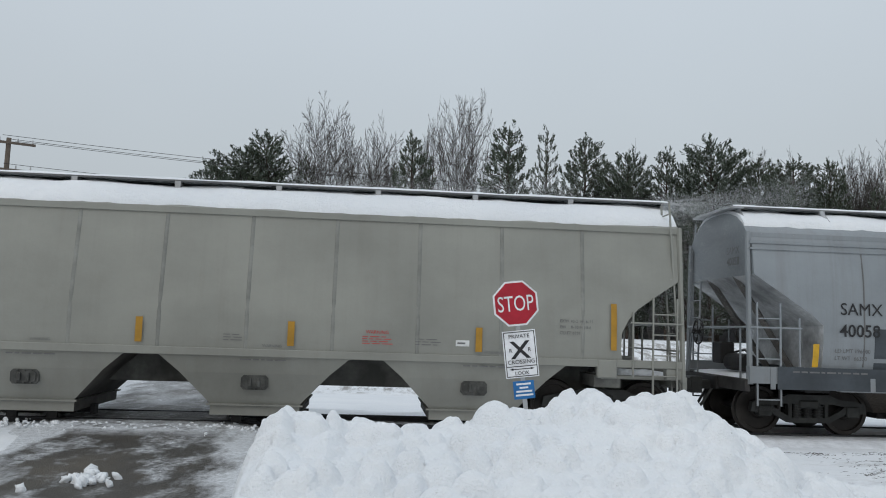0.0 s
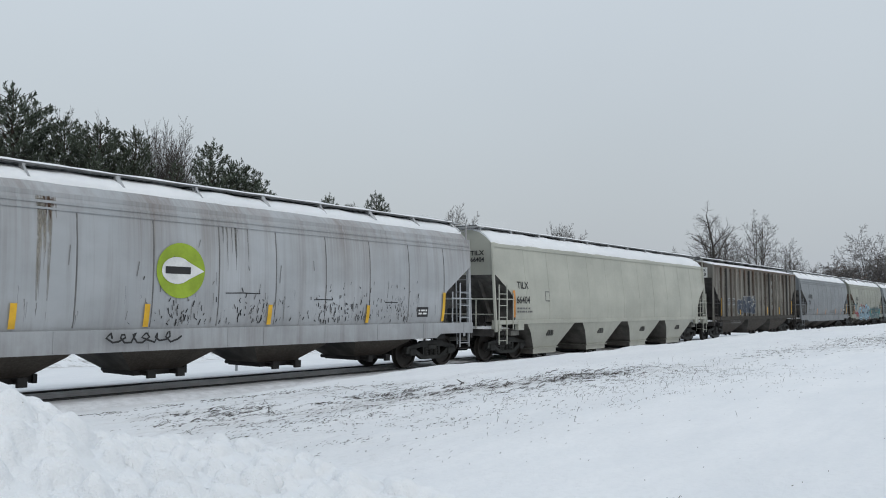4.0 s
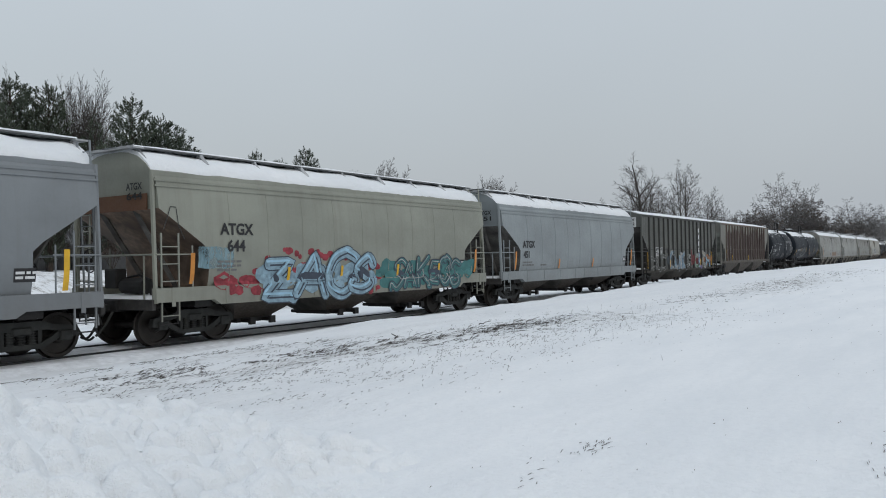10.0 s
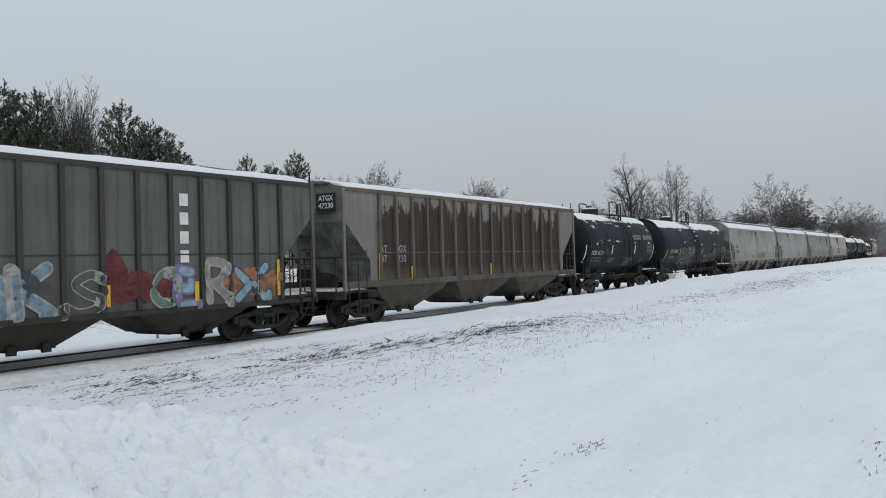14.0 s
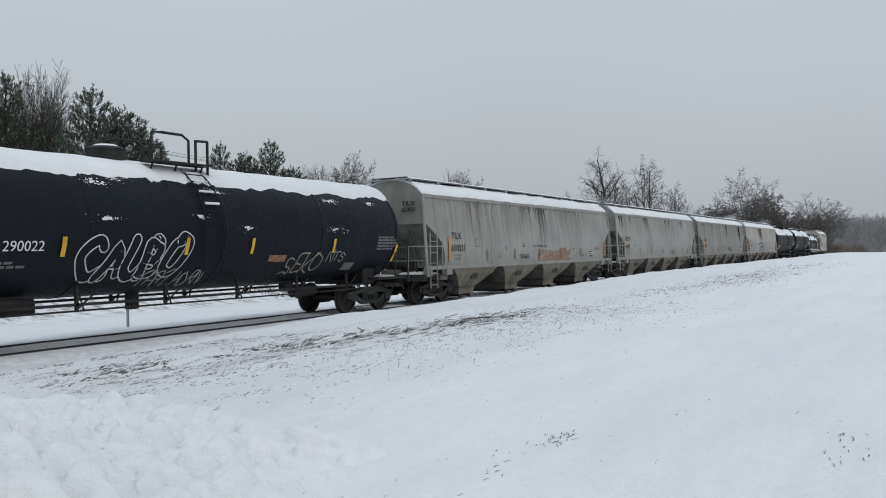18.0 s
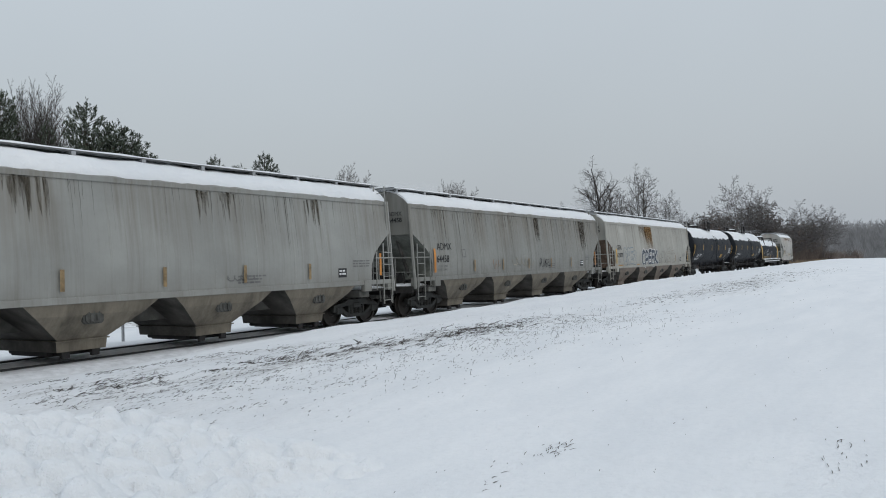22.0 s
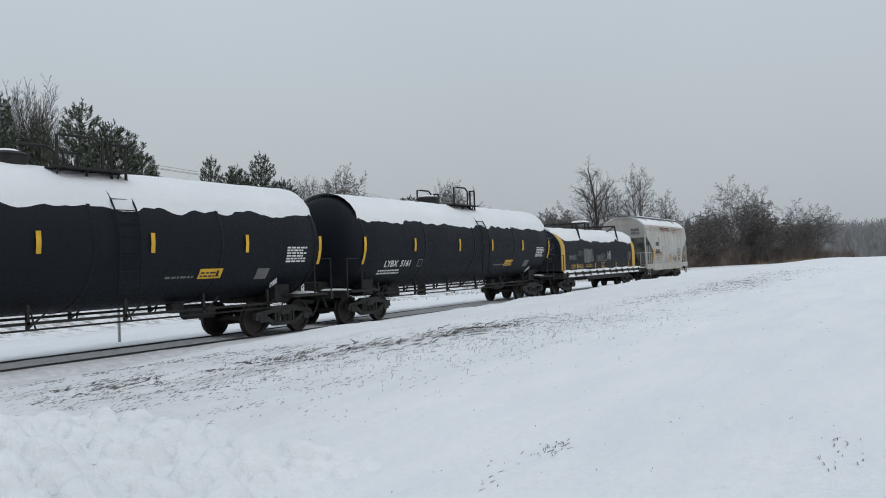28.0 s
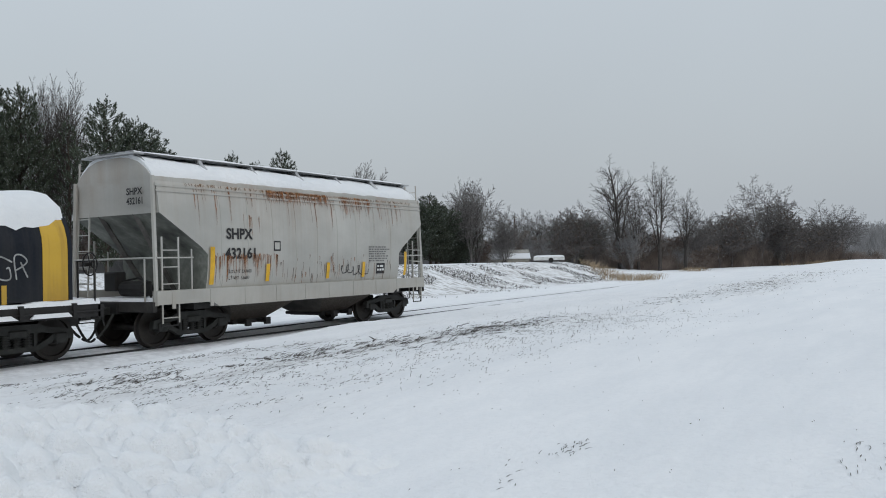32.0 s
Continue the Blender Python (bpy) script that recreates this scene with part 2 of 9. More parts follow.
def ground_material():
    """Wind-blown snow with bare, scrubby strips where the soil and dead grass show."""
    mat, nt, bsdf = start("field_snow", 0.8, 0.0, 0.2)
    tc = nt.nodes.new("ShaderNodeTexCoord")
    sep = nt.nodes.new("ShaderNodeSeparateXYZ")
    nt.links.new(tc.outputs["Object"], sep.inputs[0])
    v = tc.outputs["Object"]
    mp = nt.nodes.new("ShaderNodeMapping")
    mp.inputs["Scale"].default_value = (0.35, 1.6, 1.0)
    nt.links.new(v, mp.inputs["Vector"])
    drift = noise_of(nt, mp.outputs["Vector"], 0.9, 6, 0.6)
    fine = noise_of(nt, v, 6.0, 6, 0.65)
    grain = noise_of(nt, v, 60.0, 2)
    col = mixed(nt, drift, (0.82, 0.84, 0.865), (0.885, 0.898, 0.915))
    rough_bits = noise_of(nt, v, 17.0, 5, 0.7, 0.5, 0.72)
    col = mixed(nt, math_of(nt, "MULTIPLY", fine, 0.12), col, (0.70, 0.73, 0.77))
    col = mixed(nt, math_of(nt, "MULTIPLY", rough_bits, 0.17), col, (0.60, 0.62, 0.65))
    mp3 = nt.nodes.new("ShaderNodeMapping")
    mp3.inputs["Scale"].default_value = (0.8, 1.8, 1.0)
    nt.links.new(v, mp3.inputs["Vector"])
    # rough, pitted crust round the weedy strip: wind ripples that lie along the track
    mp4 = nt.nodes.new("ShaderNodeMapping")
    mp4.inputs["Scale"].default_value = (5.0, 15.0, 5.0)
    nt.links.new(v, mp4.inputs["Vector"])
    ripple = noise_of(nt, mp4.outputs["Vector"], 1.0, 5, 0.65, 0.40, 0.68)
    zone = math_of(nt, "MULTIPLY", ramp(nt, sep.outputs["Y"], 4.2, 7.6), ramp(nt, sep.outputs["Y"], 13.2, 10.6))
    zone = math_of(nt, "MULTIPLY", zone, ramp(nt, noise_of(nt, v, 0.5, 4, 0.6, 0.3, 0.6), 0.0, 1.0, 0.35, 1.0))
    # pits also get a darker tint: dead grass, and shade put into the colour
    hollow = math_of(nt, "MULTIPLY", zone, ramp(nt, ripple, 0.55, 1.0))
    col = mixed(nt, math_of(nt, "MULTIPLY", hollow, 0.24), col, (0.40, 0.39, 0.375))
    # strips of bare soil along the shoulder of the field, on the trackside and on the far bank
    def band(centre, width, x0, x1, thr, slope=0.0):
        yy = math_of(nt, "SUBTRACT", sep.outputs["Y"], centre)
        yy = math_of(nt, "SUBTRACT", yy, math_of(nt, "MULTIPLY", sep.outputs["X"], slope))
        inside = ramp(nt, math_of(nt, "ABSOLUTE", yy, 0), width, width * 0.3)
        along = math_of(nt, "MULTIPLY", ramp(nt, sep.outputs["X"], x0 - 3, x0 + 2), ramp(nt, sep.outputs["X"], x1 + 8, x1 - 4))
        patch = noise_of(nt, mp.outputs["Vector"], 2.6, 8, 0.74, thr - 0.11, thr - 0.01)
        speck = noise_of(nt, mp3.outputs["Vector"], 7.0, 6, 0.75, 0.42, 0.53)
        return math_of(nt, "MULTIPLY", math_of(nt, "MULTIPLY", inside, along), math_of(nt, "MULTIPLY", patch, speck))
    soil = mixed(nt, grain, (0.07, 0.06, 0.05), (0.20, 0.17, 0.135))
    for args in ((11.0, 0.55, 8.0, 15.0, 0.50, -0.17), (12.0, 0.35, 6.5, 11.0, 0.54, -0.1), (6.4, 1.8, 29.0, 42.0, 0.56, 0.0)):
        col = mixed(nt, math_of(nt, "MULTIPLY", band(*args), 0.33), col, soil)
    bank = math_of(nt, "MULTIPLY", ramp(nt, sep.outputs["Y"], 26.0, 28.0), ramp(nt, sep.outputs["Y"], 37.0, 34.5))
    bank = math_of(nt, "MULTIPLY", bank, ramp(nt, sep.outputs["X"], 84.0, 72.0))
    mp2 = nt.nodes.new("ShaderNodeMapping")
    mp2.inputs["Scale"].default_value = (1.2, 0.5, 1.0)
    mp2.inputs["Rotation"].default_value = (0, 0, 0.5)
    nt.links.new(v, mp2.inputs["Vector"])
    stub = noise_of(nt, mp2.outputs["Vector"], 2.0, 8, 0.78, 0.47, 0.60)
    col = mixed(nt, math_of(nt, "MULTIPLY", math_of(nt, "MULTIPLY", bank, stub), 0.75), col, (0.19, 0.17, 0.145))
    nt.links.new(col, bsdf.inputs["Base Color"])
    relief(nt, bsdf, math_of(nt, "ADD", math_of(nt, "ADD", fine, drift), math_of(nt, "ADD", math_of(nt, "MULTIPLY", grain, 0.3), math_of(nt, "MULTIPLY", rough_bits, 0.4))), 0.6, 0.022)
    pits = nt.nodes.new("ShaderNodeBump")
    pits.inputs["Strength"].default_value, pits.inputs["Distance"].default_value = 0.6, 0.03
    nt.links.new(math_of(nt, "MULTIPLY", math_of(nt, "MULTIPLY", zone, ripple), -1.0), pits.inputs["Height"])
    for node in nt.nodes:
        if node.type == "BUMP" and node != pits:
            nt.links.new(node.outputs["Normal"], pits.inputs["Normal"])
    nt.links.new(pits.outputs["Normal"], bsdf.inputs["Normal"])
    return mat


def road_material():
    mat, nt, bsdf = start("wet_road", 0.35, 0.0, 0.5)
    v = coords(nt)
    mp = nt.nodes.new("ShaderNodeMapping")
    mp.inputs["Scale"].default_value, mp.inputs["Rotation"].default_value = (1.0, 0.45, 1.0), (0, 0, 0.25)
    nt.links.new(v, mp.inputs["Vector"])
    grain = noise_of(nt, v, 40.0, 4)
    sep = nt.nodes.new("ShaderNodeSeparateXYZ")
    nt.links.new(v, sep.inputs[0])
    y = sep.outputs["Y"]
    # distance from the middle of the wheel path, which slants across the crossing
    side = math_of(nt, "ADD", sep.outputs["X"], math_of(nt, "ADD", math_of(nt, "MULTIPLY", y, 0.155), 1.62))
    side = math_of(nt, "ABSOLUTE", side, 0)
    rag = noise_of(nt, mp.outputs["Vector"], 1.3, 9, 0.68, 0.3, 0.7)
    shoulder = ramp(nt, math_of(nt, "ADD", side, math_of(nt, "MULTIPLY", rag, 1.0)), 1.55, 2.0)
    berm = math_of(nt, "MULTIPLY", ramp(nt, y, 13.6, 14.2), ramp(nt, y, 15.9, 15.4))
    berm = math_of(nt, "MULTIPLY", berm, noise_of(nt, v, 3.0, 8, 0.75, 0.30, 0.52))
    beyond = math_of(nt, "MULTIPLY", ramp(nt, y, 17.2, 18.2), noise_of(nt, mp.outputs["Vector"], 0.8, 8, 0.7, 0.40, 0.75))
    icy = math_of(nt, "MULTIPLY", noise_of(nt, mp.outputs["Vector"], 1.5, 10, 0.72, 0.50, 0.66), noise_of(nt, v, 9.0, 8, 0.75, 0.34, 0.52))
    icy = math_of(nt, "MAXIMUM", icy, math_of(nt, "MAXIMUM", shoulder, math_of(nt, "MAXIMUM", berm, beyond)))
    slush = noise_of(nt, v, 14.0, 6, 0.7, 0.35, 0.7)
    col = mixed(nt, grain, (0.040, 0.036, 0.030), (0.075, 0.068, 0.058))
    col = mixed(nt, noise_of(nt, mp.outputs["Vector"], 0.9, 5, 0.6, 0.45, 0.75), col, (0.115, 0.098, 0.076))
    col = mixed(nt, icy, col, mixed(nt, slush, (0.80, 0.82, 0.845), (0.45, 0.46, 0.47)))
    nt.links.new(col, bsdf.inputs["Base Color"])
    nt.links.new(ramp(nt, icy, 0, 1, 0.46, 0.85), bsdf.inputs["Roughness"])
    relief(nt, bsdf, math_of(nt, "ADD", math_of(nt, "MULTIPLY", icy, 2.0), grain), 0.6, 0.035)
    return mat


SNOW = snow_material("roof_snow", 0.15)
WALK_GREY = plain("dull_galvanised_walk", (0.15, 0.155, 0.16), 0.6, 0.3, 0.2, 3.0)
PILE = snow_material("plough_snow", 0.55)
GROUND = ground_material()
ROAD = road_material()
STEEL = plain("truck_steel", (0.031, 0.032, 0.030), 0.65, 0.2, 0.3)
WHEEL = plain("wheel_steel", (0.030, 0.026, 0.023), 0.55, 0.4, 0.3)
DARK = plain("underframe_black", (0.022, 0.021, 0.021), 0.7, 0.1, 0.3)
RAIL = plain("rail_steel", (0.036, 0.037, 0.040), 0.5, 0.4, 0.3, 4.0)
BALLAST = plain("snowy_ballast", (0.80, 0.815, 0.84), 0.9, 0.0, 0.10, 5.0, 0.8)
SOFT_SEAM = plain("faded_seam", (0.245, 0.248, 0.228), 0.7)
PALE_SEAM = plain("pale_seam_grime", (0.23, 0.235, 0.235), 0.7)
SPRAY_WHITE = plain("chalky_white_spray", (0.55, 0.57, 0.57), 0.7, 0.0, 0.15, 5.0)
STEEL_SPRAY = plain("steel_grey_spray", (0.13, 0.135, 0.135), 0.65, 0.0, 0.2, 5.0)
SEAM = plain("seam_grime", (0.15, 0.15, 0.15), 0.7)
END_GREEN = plain("end_sheet_grey_green", (0.215, 0.225, 0.20), 0.75, 0.0, 0.45, 1.2)
END_DARK = plain("end_sheet_dark", (0.13, 0.124, 0.115), 0.75, 0.0, 0.4, 1.6)
BAY_DARK = plain("bay_slope_dark", (0.085, 0.08, 0.072), 0.8, 0.0, 0.4, 1.4)
# lighter than the car paint, to make up for light missing on the slopes
END_PALE = plain("end_sheet_lightened", (0.46, 0.47, 0.475), 0.75, 0.0, 0.35, 1.6)
END_RUST = plain("end_sheet_rusty_grime", (0.19, 0.135, 0.10), 0.75, 0.0, 0.55, 0.9)
END_SOOT = plain("end_sheet_soot", (0.045, 0.042, 0.040), 0.8, 0.0, 0.4, 1.6)
DIRTY_STRIP = plain("grimy_reflector", (0.27, 0.19, 0.10), 0.6, 0.0, 0.3, 6.0)
OCHRE = plain("faded_ochre_reflector", (0.44, 0.235, 0.025), 0.5)
SILL_GREY = plain("dusty_sill_grey", (0.15, 0.15, 0.138), 0.8, 0.0, 0.35, 1.4)
CAST_GREY = plain("cast_bracket_grey", (0.085, 0.086, 0.08), 0.7, 0.0, 0.3, 6.0)
YELLOW = plain("yellow_reflector", (0.72, 0.42, 0.03), 0.45)
ORANGE = plain("orange_reflector", (0.62, 0.25, 0.05), 0.5)
BLACK_INK = plain("black_stencil", (0.025, 0.025, 0.027), 0.6)
GREY_INK = plain("faded_stencil", (0.16, 0.16, 0.16), 0.6)
WHITE_INK = plain("white_stencil", (0.72, 0.73, 0.73), 0.6)
RED_INK = plain("red_paint", (0.55, 0.06, 0.055), 0.55)
PANEL_WHITE = plain("white_panel", (0.70, 0.71, 0.70), 0.6)
GREEN = plain("lime_green_paint", (0.30, 0.42, 0.035), 0.55)
TEAL = plain("teal_paint", (0.055, 0.175, 0.175), 0.6)
PALE_BLUE = plain("pale_blue_paint", (0.32, 0.52, 0.66), 0.6)
LEAF_GREEN = plain("dull_green_paint", (0.125, 0.20, 0.145), 0.6)
DARK_BLUE = plain("slate_blue_paint", (0.048, 0.062, 0.088), 0.6)
SAND = plain("sand_patch", (0.31, 0.295, 0.25), 0.7, 0.0, 0.2)
SLATE_PATCH = plain("slate_patch", (0.058, 0.068, 0.078), 0.65, 0.0, 0.2, 1.2)
PURPLE = plain("purple_paint", (0.20, 0.16, 0.32), 0.6)
SOOT_RUN = film("soot_run", (0.042, 0.036, 0.031), 0.75)
STAIN_RUN = film("brown_grey_run", (0.115, 0.10, 0.075), 0.6)
BLUE_HAZE = film("blue_overspray", (0.27, 0.43, 0.50), 0.75)
DULL_RUN = film("dull_brown_run", (0.072, 0.048, 0.033), 0.75)
SALMON = plain("faded_salmon_spray", (0.30, 0.225, 0.175), 0.65, 0.0, 0.2, 4.0)
PALE_STAIN = film("pale_brown_stain", (0.30, 0.25, 0.18), 0.6)
RUST_RUN = film("rust_run", (0.29, 0.115, 0.040), 0.85)
GRIME_RUN = film("grime_run", (0.13, 0.118, 0.10), 0.6)
FADED_WHITE = plain("worn_white_spray", (0.34, 0.35, 0.35), 0.7, 0.0, 0.25, 6.0)
FADED_BLUE = plain("worn_blue_spray", (0.17, 0.25, 0.32), 0.7, 0.0, 0.25, 6.0)
FADED_RED = plain("worn_red_spray", (0.13, 0.030, 0.032), 0.7, 0.0, 0.25, 6.0)
FADED_ORANGE = plain("worn_orange_spray", (0.30, 0.15, 0.085), 0.7, 0.0, 0.25, 6.0)
BERRY = plain("berry_red_spray", (0.30, 0.045, 0.06), 0.7, 0.0, 0.25, 6.0)
SKY_SPRAY = plain("sky_blue_spray", (0.25, 0.37, 0.45), 0.7, 0.0, 0.2, 6.0)
BROWN_RUN = film("brown_run", (0.10, 0.052, 0.030), 0.8)
PALE_RUN = film("pale_run", (0.33, 0.31, 0.27), 0.6)
BROWN_PATCH = film("brown_stain", (0.26, 0.155, 0.065), 0.75)
GRATING = plain("dark_walk_grating", (0.13, 0.135, 0.14), 0.6, 0.3)
GALV = plain("galvanised_steel", (0.42, 0.43, 0.44), 0.5, 0.5)
BARK = plain("grey_bark", (0.075, 0.067, 0.062), 0.9, 0.0, 0.25, 5.0)
PINE_BARK = plain("pine_bark", (0.07, 0.055, 0.045), 0.9, 0.0, 0.25, 5.0)
REED = plain("dry_reed", (0.36, 0.275, 0.18), 0.85, 0.0, 0.25, 6.0)
TWIG = plain("dead_stalk", (0.060, 0.050, 0.043), 0.9, 0.0, 0.3, 8.0)


def needle_material(name, colour):
    mat, nt, bsdf = start(name, 0.75, 0.0, 0.25)
    geo = nt.nodes.new("ShaderNodeNewGeometry")
    info = nt.nodes.new("ShaderNodeObjectInfo")
    col = mixed(nt, geo.outputs["Random Per Island"], tuple(c * 0.55 for c in colour), tuple(c * 1.35 for c in colour))
    frost = ramp(nt, geo.outputs["Random Per Island"], 0.93, 0.94)
    col = mixed(nt, math_of(nt, "MULTIPLY", frost, 0.55), col, (0.62, 0.65, 0.67))
    col = mixed(nt, math_of(nt, "MULTIPLY", info.outputs["Random"], 0.25), col, (0.05, 0.06, 0.035))
    nt.links.new(col, bsdf.inputs["Base Color"])
    return mat


NEEDLES = needle_material("pine_needles", (0.088, 0.108, 0.080))
# pale bark, brush and leaf colours that paint in the haze over distance
HAZE_BARK = plain("far_bark_haze", (0.288, 0.286, 0.288), 0.9, 0.0, 0.25, 0.3)
BRUSH = plain("brown_brush", (0.224, 0.183, 0.160), 0.9, 0.0, 0.35, 0.4)
TWIG_BARK = plain("grey_brown_twig_bark", (0.150, 0.140, 0.136), 0.9, 0.0, 0.25, 2.0)
DRY_LEAVES = needle_material("dry_brown_leaves", (0.125, 0.088, 0.070))


# ---- building helpers ----
def part(name, shape, material, parent=None, label="", at=None, smooth=0.0):
    """One mesh object from a bmesh or a shared mesh, under its thing or part."""
    if isinstance(shape, bmesh.types.BMesh):
        mesh = bpy.data.meshes.new(name)
        bmesh.ops.recalc_face_normals(shape, faces=shape.faces)
        shape.to_mesh(mesh)
        shape.free()
        mesh.materials.append(material)
        if smooth:
            mesh.polygons.foreach_set("use_smooth", [True] * len(mesh.polygons))
            mesh.set_sharp_from_angle(angle=smooth)
    else:
        mesh = shape
    ob = new(name, mesh)
    if parent is not None:
        ob.parent = parent
    if at is not None:
        ob.matrix_basis = at
    if label:
        tagged(ob, label)
    return ob


def box(bm, x0, x1, y0, y1, z0, z1, bevel=0.0):
    vs = [bm.verts.new((x, y, z)) for z in (z0, z1) for y in (y0, y1) for x in (x0, x1)]
    fs = [bm.faces.new([vs[i] for i in f]) for f in ((0, 2, 3, 1), (4, 5, 7, 6), (0, 1, 5, 4), (2, 6, 7, 3), (0, 4, 6, 2), (1, 3, 7, 5))]
    if bevel:
        edges = {e for f in fs for e in f.edges}
        bmesh.ops.bevel(bm, geom=list(edges), offset=bevel, segments=1, affect="EDGES")
    return bm


def tube(bm, a, b, r, seg=6, r2=None):
    a, b = Vector(a), Vector(b)
    q = (b - a).to_track_quat("Z", "Y")
    rings = []
    for p, rr in ((a, r), (b, r if r2 is None else r2)):
        rings.append([bm.verts.new(p + q @ Vector((rr * math.cos(2 * math.pi * k / seg), rr * math.sin(2 * math.pi * k / seg), 0))) for k in range(seg)])
    for k in range(seg):
        bm.faces.new((rings[0][k], rings[0][(k + 1) % seg], rings[1][(k + 1) % seg], rings[1][k]))
    bm.faces.new(rings[0][::-1])
    bm.faces.new(rings[1])
    return bm


def stack(bm, levels):
    """A solid from rectangles on top of one another: rows of (z, half length, half width)."""
    rings = [[bm.verts.new(p) for p in ((-l, -w, z), (l, -w, z), (l, w, z), (-l, w, z))] for z, l, w in levels]
    for lo, hi in zip(rings, rings[1:]):
        for k in range(4):
            bm.faces.new((lo[k], lo[(k + 1) % 4], hi[(k + 1) % 4], hi[k]))
    bm.faces.new(rings[0][::-1])
    bm.faces.new(rings[-1])
    return bm


def prism(bm, outline, y0, y1):
    """A plate: an outline in x and z, drawn out from y0 to y1."""
    a = [bm.verts.new((x, y0, z)) for x, z in outline]
    b = [bm.verts.new((x, y1, z)) for x, z in outline]
    n = len(outline)
    bm.faces.new(a)
    bm.faces.new(b[::-1])
    for k in range(n):
        bm.faces.new((a[k], b[k], b[(k + 1) % n], a[(k + 1) % n]))
    return bm


def pipe(bm, pts, r, seg=6):
    """One bent tube through all the points, its rings carried along without twist."""
    pts = [Vector(p) for p in pts]
    rings, n = [], None
    for k, p in enumerate(pts):
        d = (pts[min(k + 1, len(pts) - 1)] - pts[max(k - 1, 0)]).normalized()
        if n is None or (n - d * n.dot(d)).length < 0.05:
            n = d.orthogonal()
        n = (n - d * n.dot(d)).normalized()
        b = d.cross(n)
        rings.append([bm.verts.new(p + (n * math.cos(2 * math.pi * i / seg) + b * math.sin(2 * math.pi * i / seg)) * r) for i in range(seg)])
    for u, v in zip(rings, rings[1:]):
        for i in range(seg):
            bm.faces.new((u[i], u[(i + 1) % seg], v[(i + 1) % seg], v[i]))
    bm.faces.new(rings[0][::-1])
    bm.faces.new(rings[-1])
    return bm


def lettering(text, height, bold=0.0):
    """A flat mesh of words in the built-in font, its left foot at the origin, in x and y."""
    if "M" in text:
        bold = 0.0
    data = bpy.data.curves.new("lettering", "FONT")
    data.body, data.size, data.offset, data.fill_mode = text, height / 0.70, bold, "BOTH"
    data.resolution_u = 3
    ob = bpy.data.objects.new("lettering", data)
    scene.collection.objects.link(ob)
    mesh = bpy.data.meshes.new_from_object(ob)
    bpy.data.objects.remove(ob)
    return mesh


def noise2(x, y, s):
    return noise.noise(Vector((x / s, y / s, s * 3.7)))


def smooth01(t):
    t = min(1.0, max(0.0, t))
    return t * t * (3 - 2 * t)


# ---- ground ----
TRACK_Y = 16.19


def field_height(x, y):
    """Snow surface: a field by the camera, the shallow cut of the track, a bank and higher land behind it."""
    rise = 0.02 + 0.30 * smooth01((x - 3) / 13) + 0.28 * smooth01((x - 11) / 38)
    rise -= 1.6 * smooth01((x - 135) / 160)
    lip = 13.9 - 0.9 * smooth01((x - 10) / 12)
    cut = smooth01((lip + 0.9 - y) / (3.4 - 1.6 * smooth01((x - 9) / 8)))
    z = -0.14 + (rise + 0.14) * cut
    if y > TRACK_Y + 3:
        back = smooth01((y - 27) / 8.5) if x < 95 else smooth01((y - 27 - (x - 95) * 0.25) / 12)
        low = 1.0 - 0.78 * smooth01((x - 84) / 10)
        z += (1.72 * low - 0.05) * back
        z -= 0.25 * smooth01((y - 19) / 3) * (1 - back)
    if x < -1.0 and y < TRACK_Y - 2:
        z = z * (1 - smooth01((-1 - x) / 1.5)) - 0.13 * smooth01((-1 - x) / 1.5)
    near = 1 - smooth01((abs(y - TRACK_Y) - 1.4) / 1.6)
    z += (0.035 * noise2(x, y, 0.9) + 0.06 * noise2(x + 9, y, 3.1) + 0.02 * noise2(x, y, 0.35)) * (1 - near)
    if y > 60 or x > 120:
        z += 0.1 * noise2(x, y, 30)
    return z


def spaced(lo, hi, step, far_lo, far_hi, grow=1.25):
    inner = list(np.arange(lo, hi + step / 2, step))
    a, b, s = [], [], step
    p = lo
    while p > far_lo:
        s *= grow
        p -= s
        a.append(max(p, far_lo))
    p, s = hi, step
    while p < far_hi:
        s *= grow
        p += s
        b.append(min(p, far_hi))
    return a[::-1] + inner + b


def build_ground():
    xs = spaced(-8, 44, 0.26, -900, 1500, 1.18)
    ys = spaced(1.5, 30, 0.24, -600, 1500, 1.18)
    verts = [(x, y, field_height(x, y)) for y in ys for x in xs]
    nx = len(xs)
    faces = [(j * nx + i, j * nx + i + 1, (j + 1) * nx + i + 1, (j + 1) * nx + i) for j in range(len(ys) - 1) for i in range(nx - 1)]
    mesh = bpy.data.meshes.new("ground")
    mesh.from_pydata(verts, [], faces)
    mesh.materials.append(GROUND)
    mesh.polygons.foreach_set("use_smooth", [True] * len(mesh.polygons))
    tagged(new("ground", mesh), "wind-blown snow over a rough field with dead scrub", "ground", kind="structure")


build_ground()


